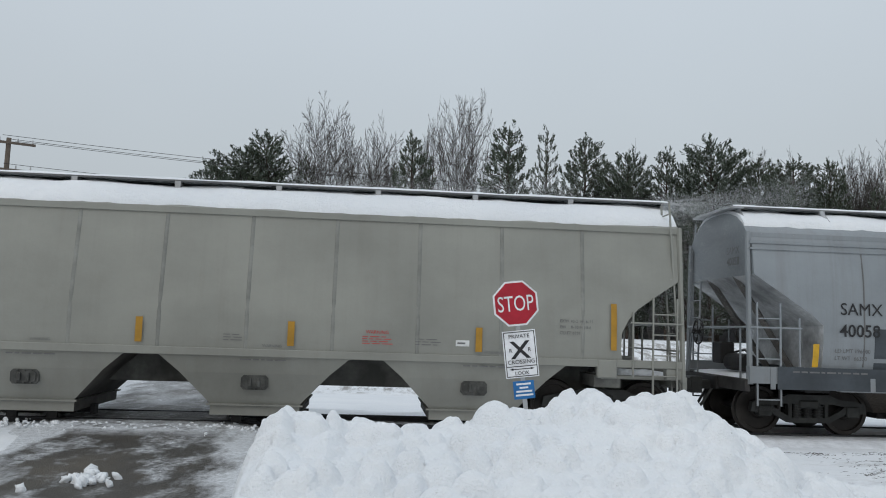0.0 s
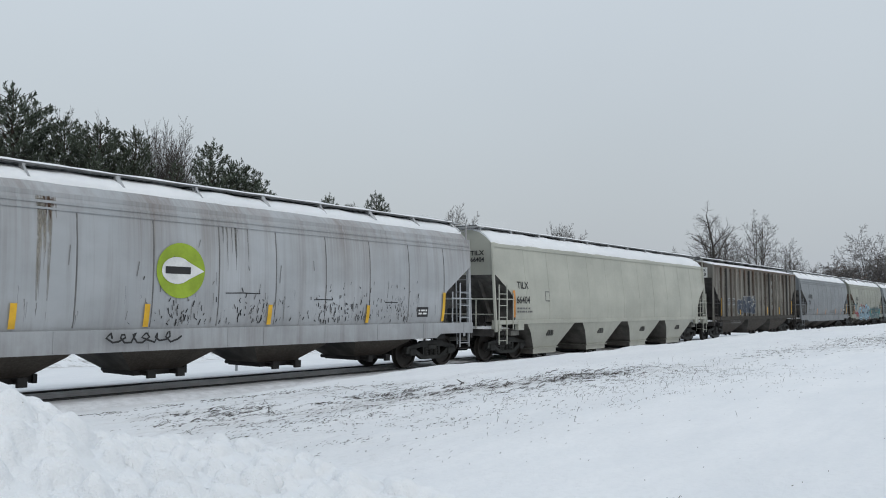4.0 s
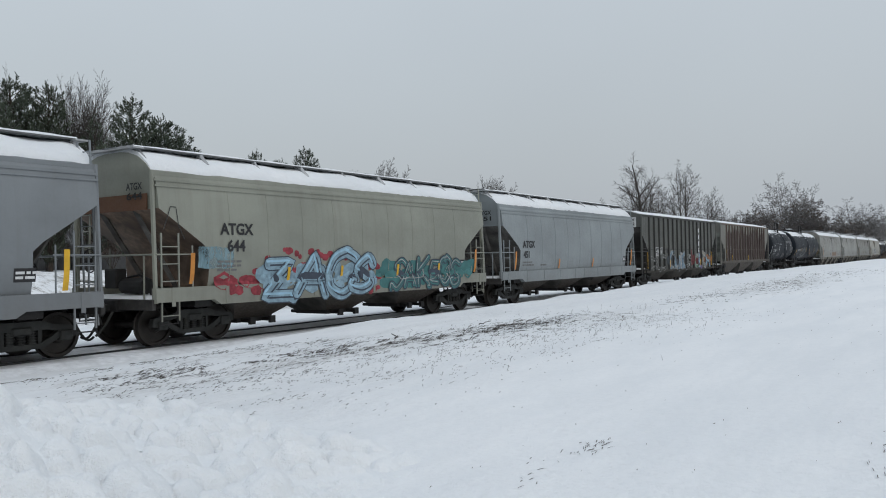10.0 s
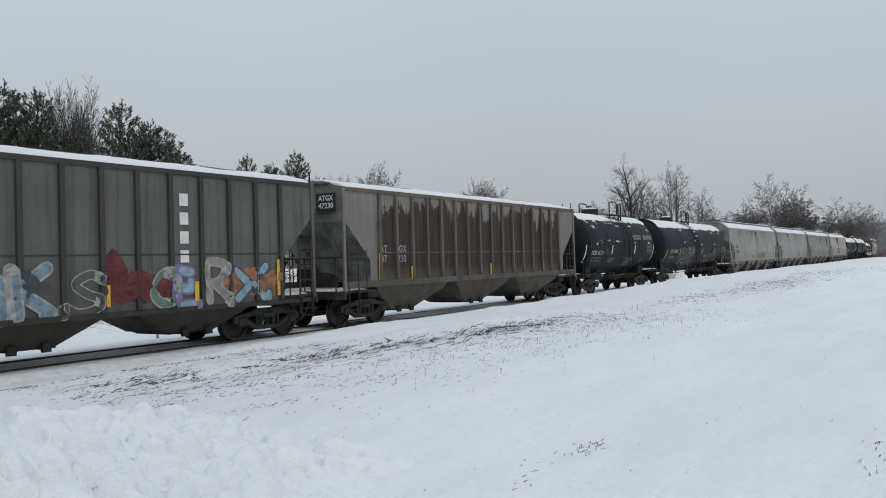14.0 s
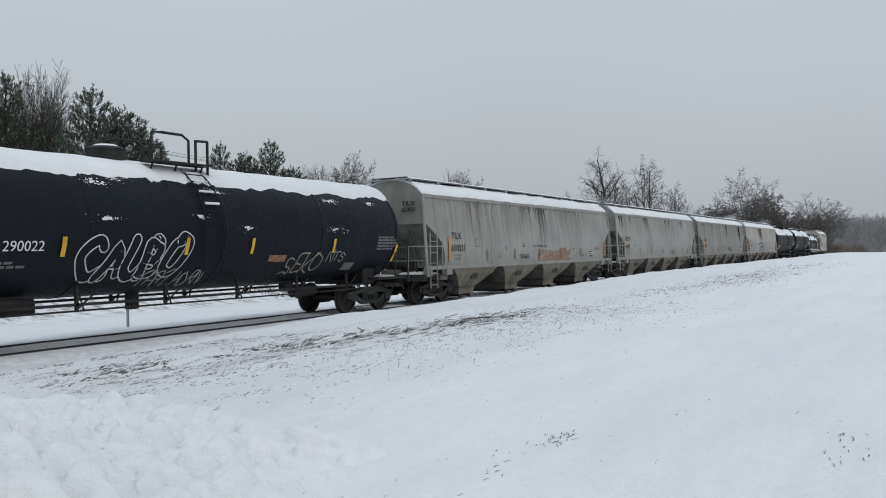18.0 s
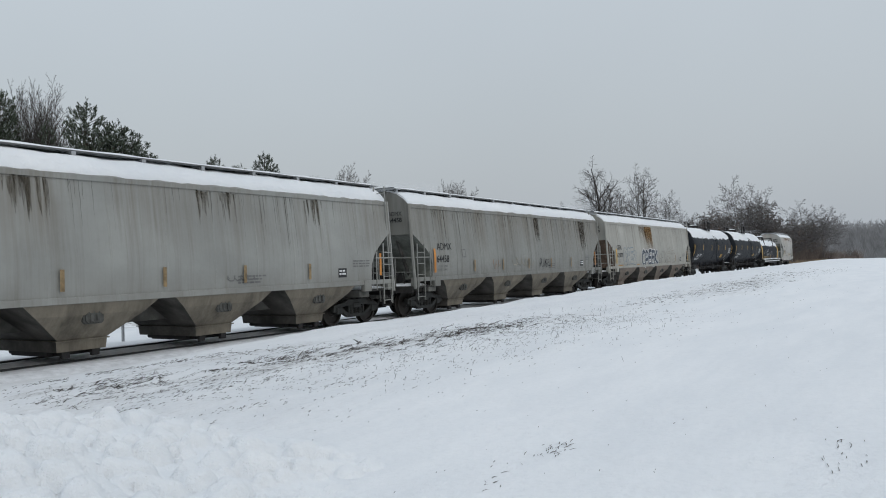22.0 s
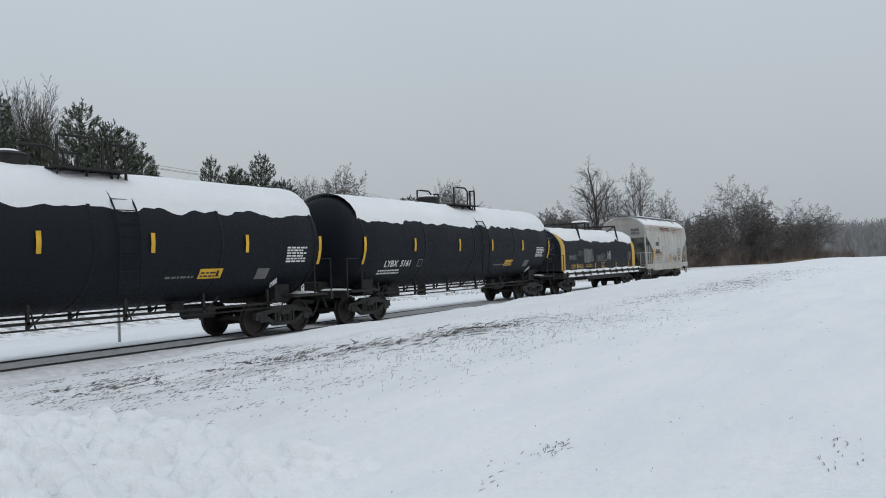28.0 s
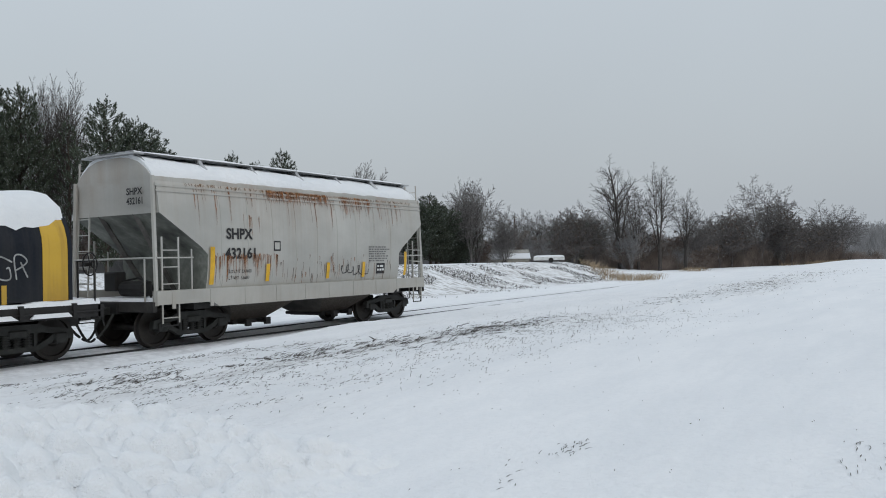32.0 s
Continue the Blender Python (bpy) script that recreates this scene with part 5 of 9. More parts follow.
    for e in (-1, 1):
        for s in (-1, 1):
            bm = bmesh.new()
            a, b = (e * (xr + 0.0), s * (eave + 0.02), top + 0.02), (e * (xr + 0.02), s * (wide + 0.02), 0.98)
            tube(bm, a, b, 0.055, 6)
            part("corner_post", bm, trim, car)
        # end platform and cross handrail
        bm = bmesh.new()
        box(bm, min(e * (xr + 0.1), e * (xr - 1.5)), max(e * (xr + 0.1), e * (xr - 1.5)), -1.4, 1.4, 1.0, 1.07, 0.01)
        box(bm, min(e * (xr + 0.02), e * (xr + 0.12)), max(e * (xr + 0.02), e * (xr + 0.12)), -1.5, 1.5, 0.84, 1.07, 0.01)
        part("end_platform", bm, trim if style == "flat" and front < 0 else END_SOOT, car)
        bm = bmesh.new()
        pipe(bm, [(e * (xr + 0.04), -1.45, 2.05), (e * (xr + 0.04), 1.45, 2.05)], 0.022)
        if style == "flat":
            pipe(bm, [(e * (xr - 0.02), -1.45, 1.55), (e * (xr - 0.02), 1.45, 1.55)], 0.018)
        for y in (-0.75, 0.75) if style == "flat" else (-1.1,):
            tube(bm, (e * (xr + 0.02), y, 1.0), (e * (xr + 0.02), y, 2.05), 0.022)
        part("end_rail", bm, rail, car)
        bm = bmesh.new()
        for y in (-0.62, 0.62):
            tube(bm, (e * (xr - 0.10), y, 3.1), (e * (xr - 1.45), y * 0.8, 1.06), 0.07, 4)
        part("slope_brace", bm, END_DARK, car)
        # snow lying on the platform
        bm = stack(bmesh.new(), ((1.07, 0.62, 1.25), (1.12, 0.55, 1.15), (1.15, 0.35, 0.9)))
        bmesh.ops.translate(bm, verts=bm.verts, vec=(e * (xr - 0.62), 0, 0))
        part("platform_snow", bm, SNOW, car, smooth=0.9)
        for s in (-1, 1):
            tall = (e * s) < 0
            # full-height ladder on the end, short one on the side
            if tall:
                lean = math.degrees(math.atan2(wide - eave, 2.9))
                part("ladder", shared("ladder_tall_" + rail.name, lambda: ladder_shape(0.62, 4.38, 0.42), rail), rail, car, at=pose(e * (xr + 0.06), s * (wide - 0.30), 0, s * lean, 0, 90))
            part("ladder", shared("ladder_short_" + rail.name, lambda: ladder_shape(0.58, 2.52, 0.46), rail), rail, car, at=pose(e * (xr - 0.34), s * (wide + 0.05), 0))
            bm = bmesh.new()
            pipe(bm, [(e * (xr + 0.02), s * (wide + 0.05), 2.05), (e * (xr - 1.0), s * (wide + 0.05), 2.05)], 0.018)
            tube(bm, (e * (xr - 0.95), s * (wide + 0.05), 1.05), (e * (xr - 0.95), s * (wide + 0.05), 2.25), 0.02)
            part("side_rail", bm, rail, car)
            bm = bmesh.new()
            pipe(bm, [(e * (xr - 0.1), s * 1.5, 1.0), (e * (xr - 0.1), s * 1.5, 0.52), (e * (xr - 0.55), s * 1.5, 0.52), (e * (xr - 0.55), s * 1.5, 1.0)], 0.022)
            part("step_stirrup", bm, DARK, car)
    part("brake_wheel", shared("brake_wheel", brake_wheel_shape, DARK), DARK, car, "dark hand-brake wheel", at=pose(-xr - 0.08, 0.78, 1.95, 0, 0, 90))
    bm = bmesh.new()
    box(bm, -xr + 0.15, -xr + 0.45, 0.15, 0.6, 1.3, 1.75, 0.03)
    tube(bm, (-xr + 0.35, -0.7, 1.35), (-xr + 0.35, 0.1, 1.35), 0.18, 12)
    pipe(bm, [(-xr + 0.3, -0.9, 1.1), (-xr + 0.3, -0.9, 1.5), (-xr + 0.5, -0.2, 1.6), (-xr + 0.4, 0.4, 1.5)], 0.025)
    part("brake_gear", bm, DARK, car)
    add_running_gear(car, length)
    return car, xr, low


HEAD = 0.55


def tank_car(name, label, front, rear, paint, seed, cap=1.0):
    """A black tank car: barrel with dished heads, top platform, ladders, stub sills and side walks."""
    length = rear - front
    car = tagged(new(name), label, "tank car", "tank cars of the train")
    CARS.append((car, (front + rear) / 2))
    half = length / 2 - 0.60
    seg, rows = 36, []
    bm = bmesh.new()
    stations = [(-half + HEAD - HEAD * math.sin(a), max(0.02, TANK_R * math.cos(a))) for a in [math.pi / 2 * k / 8 for k in range(8, -1, -1)]]
    n = max(4, int((2 * half - 2 * HEAD) / 1.2))
    stations += [(-half + HEAD + (2 * half - 2 * HEAD) * k / n, TANK_R) for k in range(1, n)]
    stations += [(half - HEAD + HEAD * math.sin(a), max(0.02, TANK_R * math.cos(a))) for a in [math.pi / 2 * k / 8 for k in range(9)]]
    for x, r in stations:
        rows.append([bm.verts.new((x, r * math.cos(2 * math.pi * k / seg), TANK_Z + r * math.sin(2 * math.pi * k / seg))) for k in range(seg)])
    for a, b in zip(rows, rows[1:]):
        for k in range(seg):
            bm.faces.new((a[k], a[(k + 1) % seg], b[(k + 1) % seg], b[k]))
    bm.faces.new(rows[0])
    bm.faces.new(rows[-1][::-1])
    part("tank", bm, paint, car, smooth=0.9)
    for x in np.linspace(-half + HEAD + 0.05, half - HEAD - 0.05, 5):
        bm = bmesh.new()
        rr = []
        for dx, up in ((-0.05, 0.002), (-0.04, 0.012), (0.04, 0.012), (0.05, 0.002)):
            rr.append([bm.verts.new((x + dx, (TANK_R + up) * math.cos(2 * math.pi * k / seg), TANK_Z + (TANK_R + up) * math.sin(2 * math.pi * k / seg))) for k in range(seg)])
        for a, b in zip(rr, rr[1:]):
            for k in range(seg):
                bm.faces.new((a[k], a[(k + 1) % seg], b[(k + 1) % seg], b[k]))
        part("tank_seam", bm, paint, car, smooth=0.9)
    # snow on top, its lower edge ragged
    bm = bmesh.new()
    rows = []
    m = int((2 * half) / 0.16)
    for k in range(m + 1):
        x = -half + HEAD * 0.95 + (2 * half - 1.9 * HEAD) * k / m
        edge = max(0.0, 1 - max(0.0, (abs(x) - (half - HEAD)) / HEAD) ** 2) ** 0.5
        r = max(0.05, TANK_R * edge)
        spread = (1.13 + 0.12 * noise2(x + seed * 9, 1, 1.1) + (0.07 + 0.18 * (1 - cap)) * noise2(x + seed, 5, 0.35) + (0.22 * (1 - cap)) * noise2(x, 9, 0.17)) * cap
        row = []
        for i in range(13):
            a = (i / 6 - 1) * spread
            thick = (0.03 + 0.10 * (1 - abs(i / 6 - 1) ** 4)) * cap + 0.02 * noise2(x, i + seed, 0.6)
            if i in (0, 12):
                thick = -0.02
            row.append(bm.verts.new((x, (r + thick) * math.sin(a), TANK_Z + (r + thick) * math.cos(a))))
        rows.append(row)
    for a, b in zip(rows, rows[1:]):
        for i in range(12):
            bm.faces.new((a[i], b[i], b[i + 1], a[i + 1]))
    part("snow_cover", bm, SNOW, car, "ragged crust of snow on the tank top", smooth=1.0)
    rnd = random.Random(seed)
    spots = [(rnd.uniform(-half + 1, half - 1), rnd.uniform(0.62, 1.05), rnd.uniform(0.2, 0.7), rnd.uniform(0.04, 0.12)) for k in range(int(34 * (1.0 - cap)))]
    spots += [(rnd.uniform(-half + 1.2, half - 1.2), rnd.uniform(1.35, 1.62), rnd.uniform(0.2, 0.6), rnd.uniform(0.03, 0.08)) for k in range(int(16 * (1.0 - cap)))]
    for x0, a0, w, h in spots:
        # a torn scrap of crust: many small flakes, thinning out at the rim
        verts, faces = [], []
        for n in range(int(200 * w)):
            u, v = rnd.gauss(0, 0.42), rnd.gauss(0, 0.42)
            if noise2(x0 * 3 + u * w, v * h * 3 + a0 * 5, 0.14) < -0.12:
                continue
            cx, ca = x0 + u * w + 0.5 * v * h, a0 + v * h
            r = rnd.uniform(0.008, 0.030) * (1.3 - min(1.0, abs(u) + abs(v)))
            base, lift = len(verts), TANK_R + 0.013 + 0.012 * rnd.random()
            for q in range(6):
                t = q * math.pi / 3 + rnd.uniform(-0.4, 0.4)
                rr = r * rnd.uniform(0.6, 1.3)
                aa = ca + rr * math.sin(t) / TANK_R
                verts.append((cx + 1.4 * rr * math.cos(t), -lift * math.sin(aa), TANK_Z + lift * math.cos(aa)))
            faces.append(tuple(range(base, base + 6)))
        if faces:
            mesh = bpy.data.meshes.new("snow_patch")
            mesh.from_pydata(verts, [], faces)
            mesh.materials.append(SNOW)
            tagged(part("snow_patch", mesh, SNOW, car), "torn scrap of crusted snow", kind="stuff")
    # manway, platform and railing
    mx = -1.95 if seed == 13 else -0.65
    top = TANK_Z + TANK_R
    bm = bmesh.new()
    tube(bm, (mx - 0.3, 0, top - 0.1), (mx - 0.3, 0, top + 0.30), 0.42, 18, 0.45)
    tube(bm, (mx - 0.3, 0, top + 0.30), (mx - 0.3, 0, top + 0.36), 0.48, 18, 0.38)
    manway = part("manway", bm, DARK, car)
    bm = tube(bmesh.new(), (mx - 0.3, 0, top + 0.36), (mx - 0.3, 0, top + 0.42), 0.34, 18, 0.22)
    part("manway_snow", bm, SNOW, manway)
    for s in (-1, 1):
        bm = bmesh.new()
        box(bm, mx + 0.2, mx + 2.0, s * 0.55, s * 1.05, top + 0.02, top + 0.06)
        for x in (0.3, 1.0, 1.8):
            tube(bm, (mx + x, s * 0.7, top - 0.35), (mx + x, s * 0.9, top + 0.04), 0.025)
        part("top_platform", bm, DARK, car, "dark steel grating platform")
    for s in (-1, 1):
        bm = bmesh.new()
        pipe(bm, [(mx + 0.3, s * 0.85, top + 0.02), (mx + 0.3, s * 0.85, top + 0.72), (mx + 0.6, s * 0.85, top + 0.74), (mx + 1.2, s * 0.85, top + 0.74), (mx + 1.4, s * 0.85, top + 0.62), (mx + 1.4, s * 0.85, top + 0.02)], 0.034)
        for x in (1.62, 2.0):
            tube(bm, (mx + x, s * 0.85, top - 0.2), (mx + x, s * 0.85, top + 0.66), 0.036)
        tube(bm, (mx + 1.62, s * 0.85, top + 0.64), (mx + 2.0, s * 0.85, top + 0.66), 0.034)
        part("railing", bm, DARK, car)
        # side ladder down from the platform, bent round the barrel
        bm = bmesh.new()
        for x in (1.22, 1.78):
            pts = [(mx + x, s * (TANK_R + 0.07) * math.sin(a), TANK_Z + (TANK_R + 0.07) * math.cos(a)) for a in np.linspace(0.5, 1.6, 8)]
            pipe(bm, pts + [(mx + x, s * 1.52, 1.35)], 0.02)
        for a in np.linspace(0.6, 1.5, 6):
            y, z = s * (TANK_R + 0.07) * math.sin(a), TANK_Z + (TANK_R + 0.07) * math.cos(a)
            tube(bm, (mx + 1.22, y, z), (mx + 1.78, y, z), 0.014)
        for z in (2.2, 1.85, 1.5):
            tube(bm, (mx + 1.22, s * 1.53, z), (mx + 1.78, s * 1.53, z), 0.014)
        ladder = part("ladder", bm, paint, car)
        if seed == 13:
            bm = bmesh.new()
            for a in np.linspace(0.6, 1.22, 4):
                y, z = s * (TANK_R + 0.07) * math.sin(a), TANK_Z + (TANK_R + 0.07) * math.cos(a)
                box(bm, mx + 1.24 + rnd.uniform(0, 0.1), mx + 1.76 - rnd.uniform(0, 0.15), *sorted((y - 0.03, y + 0.03)), z + 0.014, z + 0.05 + rnd.uniform(0, 0.03), 0.015)
            part("rung_snow", bm, SNOW, ladder, "snow caught on the rungs")
        # brackets and pipe rail along the lower flank
        bm = bmesh.new()
        pipe(bm, [(-half + 1.9, s * 1.0, 0.74), (half - 1.9, s * 1.0, 0.74)], 0.022)
        for x in np.arange(-half + 2.2, half - 2.0, 2.3):
            tube(bm, (x, s * 1.0, 0.72), (x, s * 0.75, 1.25), 0.02)
        box(bm, -half + 1.9, half - 1.9, s * 0.96, s * 1.02, 0.84, 0.90)
        for x in np.arange(-half + 2.0, half - 2.0, 2.3):
            box(bm, x, x + 0.06, s * 0.95, s * 1.02, 0.74, 1.25)
            tube(bm, (x, s * 0.98, 0.74), (x + 0.55, s * 0.98, 1.15), 0.02)
        part("flank_rail", bm, DARK, car)
        if s < 0:
            bm = bmesh.new()
            tube(bm, (half - 4.5, s * 0.45, 0.78), (half - 3.6, s * 0.45, 0.78), 0.18, 14)
            box(bm, half - 5.1, half - 4.75, s * 0.45, s * 0.75, 0.80, 1.05, 0.03)
            part("air_reservoir", bm, DARK, car)
        for e in (-1, 1):
            bm = bmesh.new()
            box(bm, min(e * half, e * (half - 1.5)), max(e * half, e * (half - 1.5)), s * 0.5, s * 1.45, 1.0, 1.06)
            pipe(bm, [(e * (half + 0.2), s * 1.42, 1.0), (e * (half + 0.2), s * 1.42, 2.05), (e * (half - 0.55), s * 1.42, 2.05), (e * (half - 0.55), s * 1.42, 1.0)], 0.022)
            part("end_walk", bm, DARK, car)
    for e in (-1, 1):
        bm = box(bmesh.new(), min(e * (length / 2 - 0.4), e * (half - 2.6)), max(e * (length / 2 - 0.4), e * (half - 2.6)), -0.30, 0.30, 0.90, 1.35, 0.03)
        box(bm, e * (length / 2 - 2.05) - 0.3, e * (length / 2 - 2.05) + 0.3, -1.0, 1.0, 0.86, 1.5, 0.03)
        box(bm, min(e * (half + 0.15), e * (half + 0.27)), max(e * (half + 0.15), e * (half + 0.27)), -1.45, 1.45, 0.86, 1.08, 0.01)
        part("stub_sill", bm, DARK, car)
        bm = stack(bmesh.new(), ((1.06, 0.40, 0.95), (1.10, 0.32, 0.85), (1.12, 0.2, 0.6)))
        bmesh.ops.translate(bm, verts=bm.verts, vec=(e * (half - 0.25), 0, 0))
        part("platform_snow", bm, SNOW, car, smooth=0.9)
    bm = bmesh.new()
    tube(bm, (-1.6, 0, 0.62), (-1.6, 0, 1.2), 0.16, 12)
    part("bottom_outlet", bm, DARK, car)
    part("brake_cylinder", box(bmesh.new(), -half + 2.7, -half + 3.5, -0.9, -0.45, 0.72, 1.05, 0.05), DARK, car)
    add_running_gear(car, length)
    return car, half


def coil_car(name, label, front, rear, seed):
    """A coil-steel car: snowy deck with a tarred hood, yellow at both ends."""
    length = rear - front
    car = tagged(new(name), label, "coil car", "flat cars of the train")
    CARS.append((car, (front + rear) / 2))
    xr = length / 2 - 0.75
    bm = bmesh.new()
    box(bm, -xr, xr, -1.4, 1.4, 1.02, 1.12, 0.01)
    part("deck", bm, DARK, car)
    for s in (-1, 1):
        bm = bmesh.new()
        prism(bm, [(-xr, 0.86), (-3.4, 0.86), (-2.7, 0.68), (2.7, 0.68), (3.4, 0.86), (xr, 0.86), (xr, 1.12), (-xr, 1.12)], s * 1.40, s * 1.50)
        part("side_sill", bm, DARK, car)
        bm = bmesh.new()
        pipe(bm, [(-xr, s * 1.52, 0.98), (xr, s * 1.52, 0.98)], 0.02)
        for x in np.arange(-xr + 0.4, xr, 1.1):
            box(bm, x - 0.04, x + 0.04, s * 1.46, s * 1.56, 0.9, 1.16)
        part("stake_rail", bm, DARK, car)
    bm = box(bmesh.new(), -length / 2 + 0.5, length / 2 - 0.5, -0.4, 0.4, 0.62, 1.02, 0.02)
    part("centre_sill", bm, DARK, car)
    bm = bmesh.new()
    rows = []
    for k in range(61):
        x = -xr + 2 * xr * k / 60
        t = 0.09 + 0.09 * noise2(x + 3, 0, 0.6)
        rows.append([bm.verts.new(p) for p in ((x, -1.5, 1.115), (x, -1.46, 1.12 + t), (x, 0, 1.15 + t), (x, 1.46, 1.12 + t), (x, 1.5, 1.115))])
    for a, b in zip(rows, rows[1:]):
        for i in range(4):
            bm.faces.new((a[i], b[i], b[i + 1], a[i + 1]))
    part("deck_snow", bm, SNOW, car, "snow lying on the deck", smooth=0.9)
    rnd = random.Random(77)
    for x in np.arange(-xr + 0.5, xr - 0.6, 1.1):
        bm = stack(bmesh.new(), ((0.90, 0.42, 0.05), (0.98 + rnd.uniform(0, 0.05), 0.25 + rnd.uniform(0, 0.12), 0.035)))
        bmesh.ops.translate(bm, verts=bm.verts, vec=(x + 0.5, -1.53, 0))
        part("ledge_snow", bm, SNOW, car, smooth=0.9)
    h0, h1 = -6.45, 6.05

    def arch(x0, x1, grow=0.0):
        prof = [(1.30 + grow, 1.22)]
        for a in np.linspace(0, math.pi, 17):
            prof.append(((1.30 + grow) * math.cos(a), 2.25 + (1.12 + grow) * math.sin(a)))
        prof.append((-1.30 - grow, 1.22))
        b = bmesh.new()
        ra = [b.verts.new((x0, y, z)) for y, z in prof]
        rb = [b.verts.new((x1, y, z)) for y, z in prof]
        for i in range(len(prof) - 1):
            b.faces.new((ra[i], ra[i + 1], rb[i + 1], rb[i]))
        b.faces.new(ra)
        b.faces.new(rb[::-1])
        return b
    part("hood", arch(h0 + 0.06, h1 - 0.06), HOOD, car, "dark weathered steel hood", smooth=0.6)
    for e in (-1, 1):
        hx = h1 if e > 0 else h0
        part("hood_end", arch(*sorted((hx - e * 0.09, hx - e * 0.62)), 0.012), HOOD_YELLOW, car, "yellow painted hood end", smooth=0.6)
        part("hood_rim", arch(*sorted((hx, hx - e * 0.085)), 0.02), HOOD, car, smooth=0.6)
        bm = bmesh.new()
        for s in (-1, 1):
            tube(bm, (e * 3.2, s * 1.12, 2.85), (e * 3.2, s * 0.95, 3.70), 0.05)
        tube(bm, (e * 3.2, -0.97, 3.68), (e * 3.2, 0.97, 3.68), 0.05)
        tube(bm, (e * 3.2, -0.95, 3.66), (e * 2.5, -0.7, 3.35), 0.035)
        part("lifting_lug", bm, DARK, car)
        bm = bmesh.new()
        box(bm, min(e * (xr + 0.08), e * (xr - 0.05)), max(e * (xr + 0.08), e * (xr - 0.05)), -1.5, 1.5, 0.84, 1.1)
        pipe(bm, [(e * (xr - 0.1), -1.46, 1.1), (e * (xr - 0.1), -1.46, 2.0), (e * (xr - 0.1), -0.9, 2.0), (e * (xr - 0.1), -0.9, 1.1)], 0.022)
        part("end_sill", bm, DARK, car)
    bm = bmesh.new()
    for x in (-0.3, 0.3):
        for y in (-0.4, 0.4):
            tube(bm, (x, y, 3.2), (x, y * 0.9, 3.86), 0.045)
        tube(bm, (x, -0.38, 3.84), (x, 0.38, 3.84), 0.045)
    for y in (-0.37, 0.37):
        tube(bm, (-0.32, y, 3.84), (0.32, y, 3.84), 0.045)
    part("lifting_eye", bm, DARK, car)
    part("eye_snow", stack(bmesh.new(), ((3.87, 0.36, 0.42), (3.95, 0.30, 0.34), (3.98, 0.18, 0.2))), SNOW, car, smooth=0.9)
    part("brake_wheel", shared("brake_wheel", brake_wheel_shape, DARK), DARK, car, at=pose(-xr - 0.1, 0.7, 1.75, 0, 0, 90))
    bm = bmesh.new()
    rows = []
    for k in range(71):
        x = h0 + 0.05 + (h1 - h0 - 0.10) * k / 70
        spread = 1.14 + 0.12 * noise2(x + seed, 1, 0.9) + 0.09 * noise2(x, 2, 0.22)
        spread -= 0.42 * smooth01((h0 + 1.1 - x) / 0.9) + 0.18 * smooth01((x - h1 + 0.7) / 0.6)
        spread -= 0.16 * smooth01(1 - abs(abs(x) - 3.0) / 0.5)
        row = []
        for i in range(11):
            a = (i / 5 - 1) * spread
            t = 0.0 if i in (0, 10) else 0.10 + 0.04 * noise2(x, i, 0.7)
            row.append(bm.verts.new((x, (1.31 + t) * math.sin(a), 2.25 + (1.13 + t) * math.cos(a))))
        rows.append(row)
    for a, b in zip(rows, rows[1:]):
        for i in range(10):
            bm.faces.new((a[i], b[i], b[i + 1], a[i + 1]))
    bm.faces.new(rows[0])
    bm.faces.new(rows[-1][::-1])
    part("snow_cover", bm, SNOW, car, "thick snow on the hood", smooth=0.9)
    add_running_gear(car, length, 2.25)
    return car


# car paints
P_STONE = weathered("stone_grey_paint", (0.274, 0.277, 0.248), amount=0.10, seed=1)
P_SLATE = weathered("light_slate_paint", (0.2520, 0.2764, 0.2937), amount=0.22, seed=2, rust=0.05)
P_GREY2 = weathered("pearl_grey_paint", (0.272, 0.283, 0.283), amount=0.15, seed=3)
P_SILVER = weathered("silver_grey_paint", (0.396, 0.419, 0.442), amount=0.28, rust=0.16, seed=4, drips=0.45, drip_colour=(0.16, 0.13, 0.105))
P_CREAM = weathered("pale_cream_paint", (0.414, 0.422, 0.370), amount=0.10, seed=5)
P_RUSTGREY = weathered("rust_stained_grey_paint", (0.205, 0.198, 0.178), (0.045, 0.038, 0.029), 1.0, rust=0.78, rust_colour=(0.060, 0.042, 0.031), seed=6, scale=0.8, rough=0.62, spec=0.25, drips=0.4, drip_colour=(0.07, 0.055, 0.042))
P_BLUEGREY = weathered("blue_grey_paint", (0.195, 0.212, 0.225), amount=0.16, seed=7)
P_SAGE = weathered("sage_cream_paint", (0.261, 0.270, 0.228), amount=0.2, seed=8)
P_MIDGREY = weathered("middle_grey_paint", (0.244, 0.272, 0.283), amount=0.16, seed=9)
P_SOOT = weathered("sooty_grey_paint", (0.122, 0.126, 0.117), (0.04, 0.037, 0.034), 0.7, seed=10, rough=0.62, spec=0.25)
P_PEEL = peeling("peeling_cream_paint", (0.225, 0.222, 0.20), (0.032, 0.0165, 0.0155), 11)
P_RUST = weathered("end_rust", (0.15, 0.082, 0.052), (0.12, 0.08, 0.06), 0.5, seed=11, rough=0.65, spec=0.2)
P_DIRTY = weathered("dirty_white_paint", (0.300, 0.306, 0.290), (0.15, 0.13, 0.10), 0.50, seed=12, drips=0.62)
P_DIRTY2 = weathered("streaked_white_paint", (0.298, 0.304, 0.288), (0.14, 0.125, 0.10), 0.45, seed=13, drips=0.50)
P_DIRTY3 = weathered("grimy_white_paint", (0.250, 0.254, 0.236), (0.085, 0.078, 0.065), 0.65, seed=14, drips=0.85)
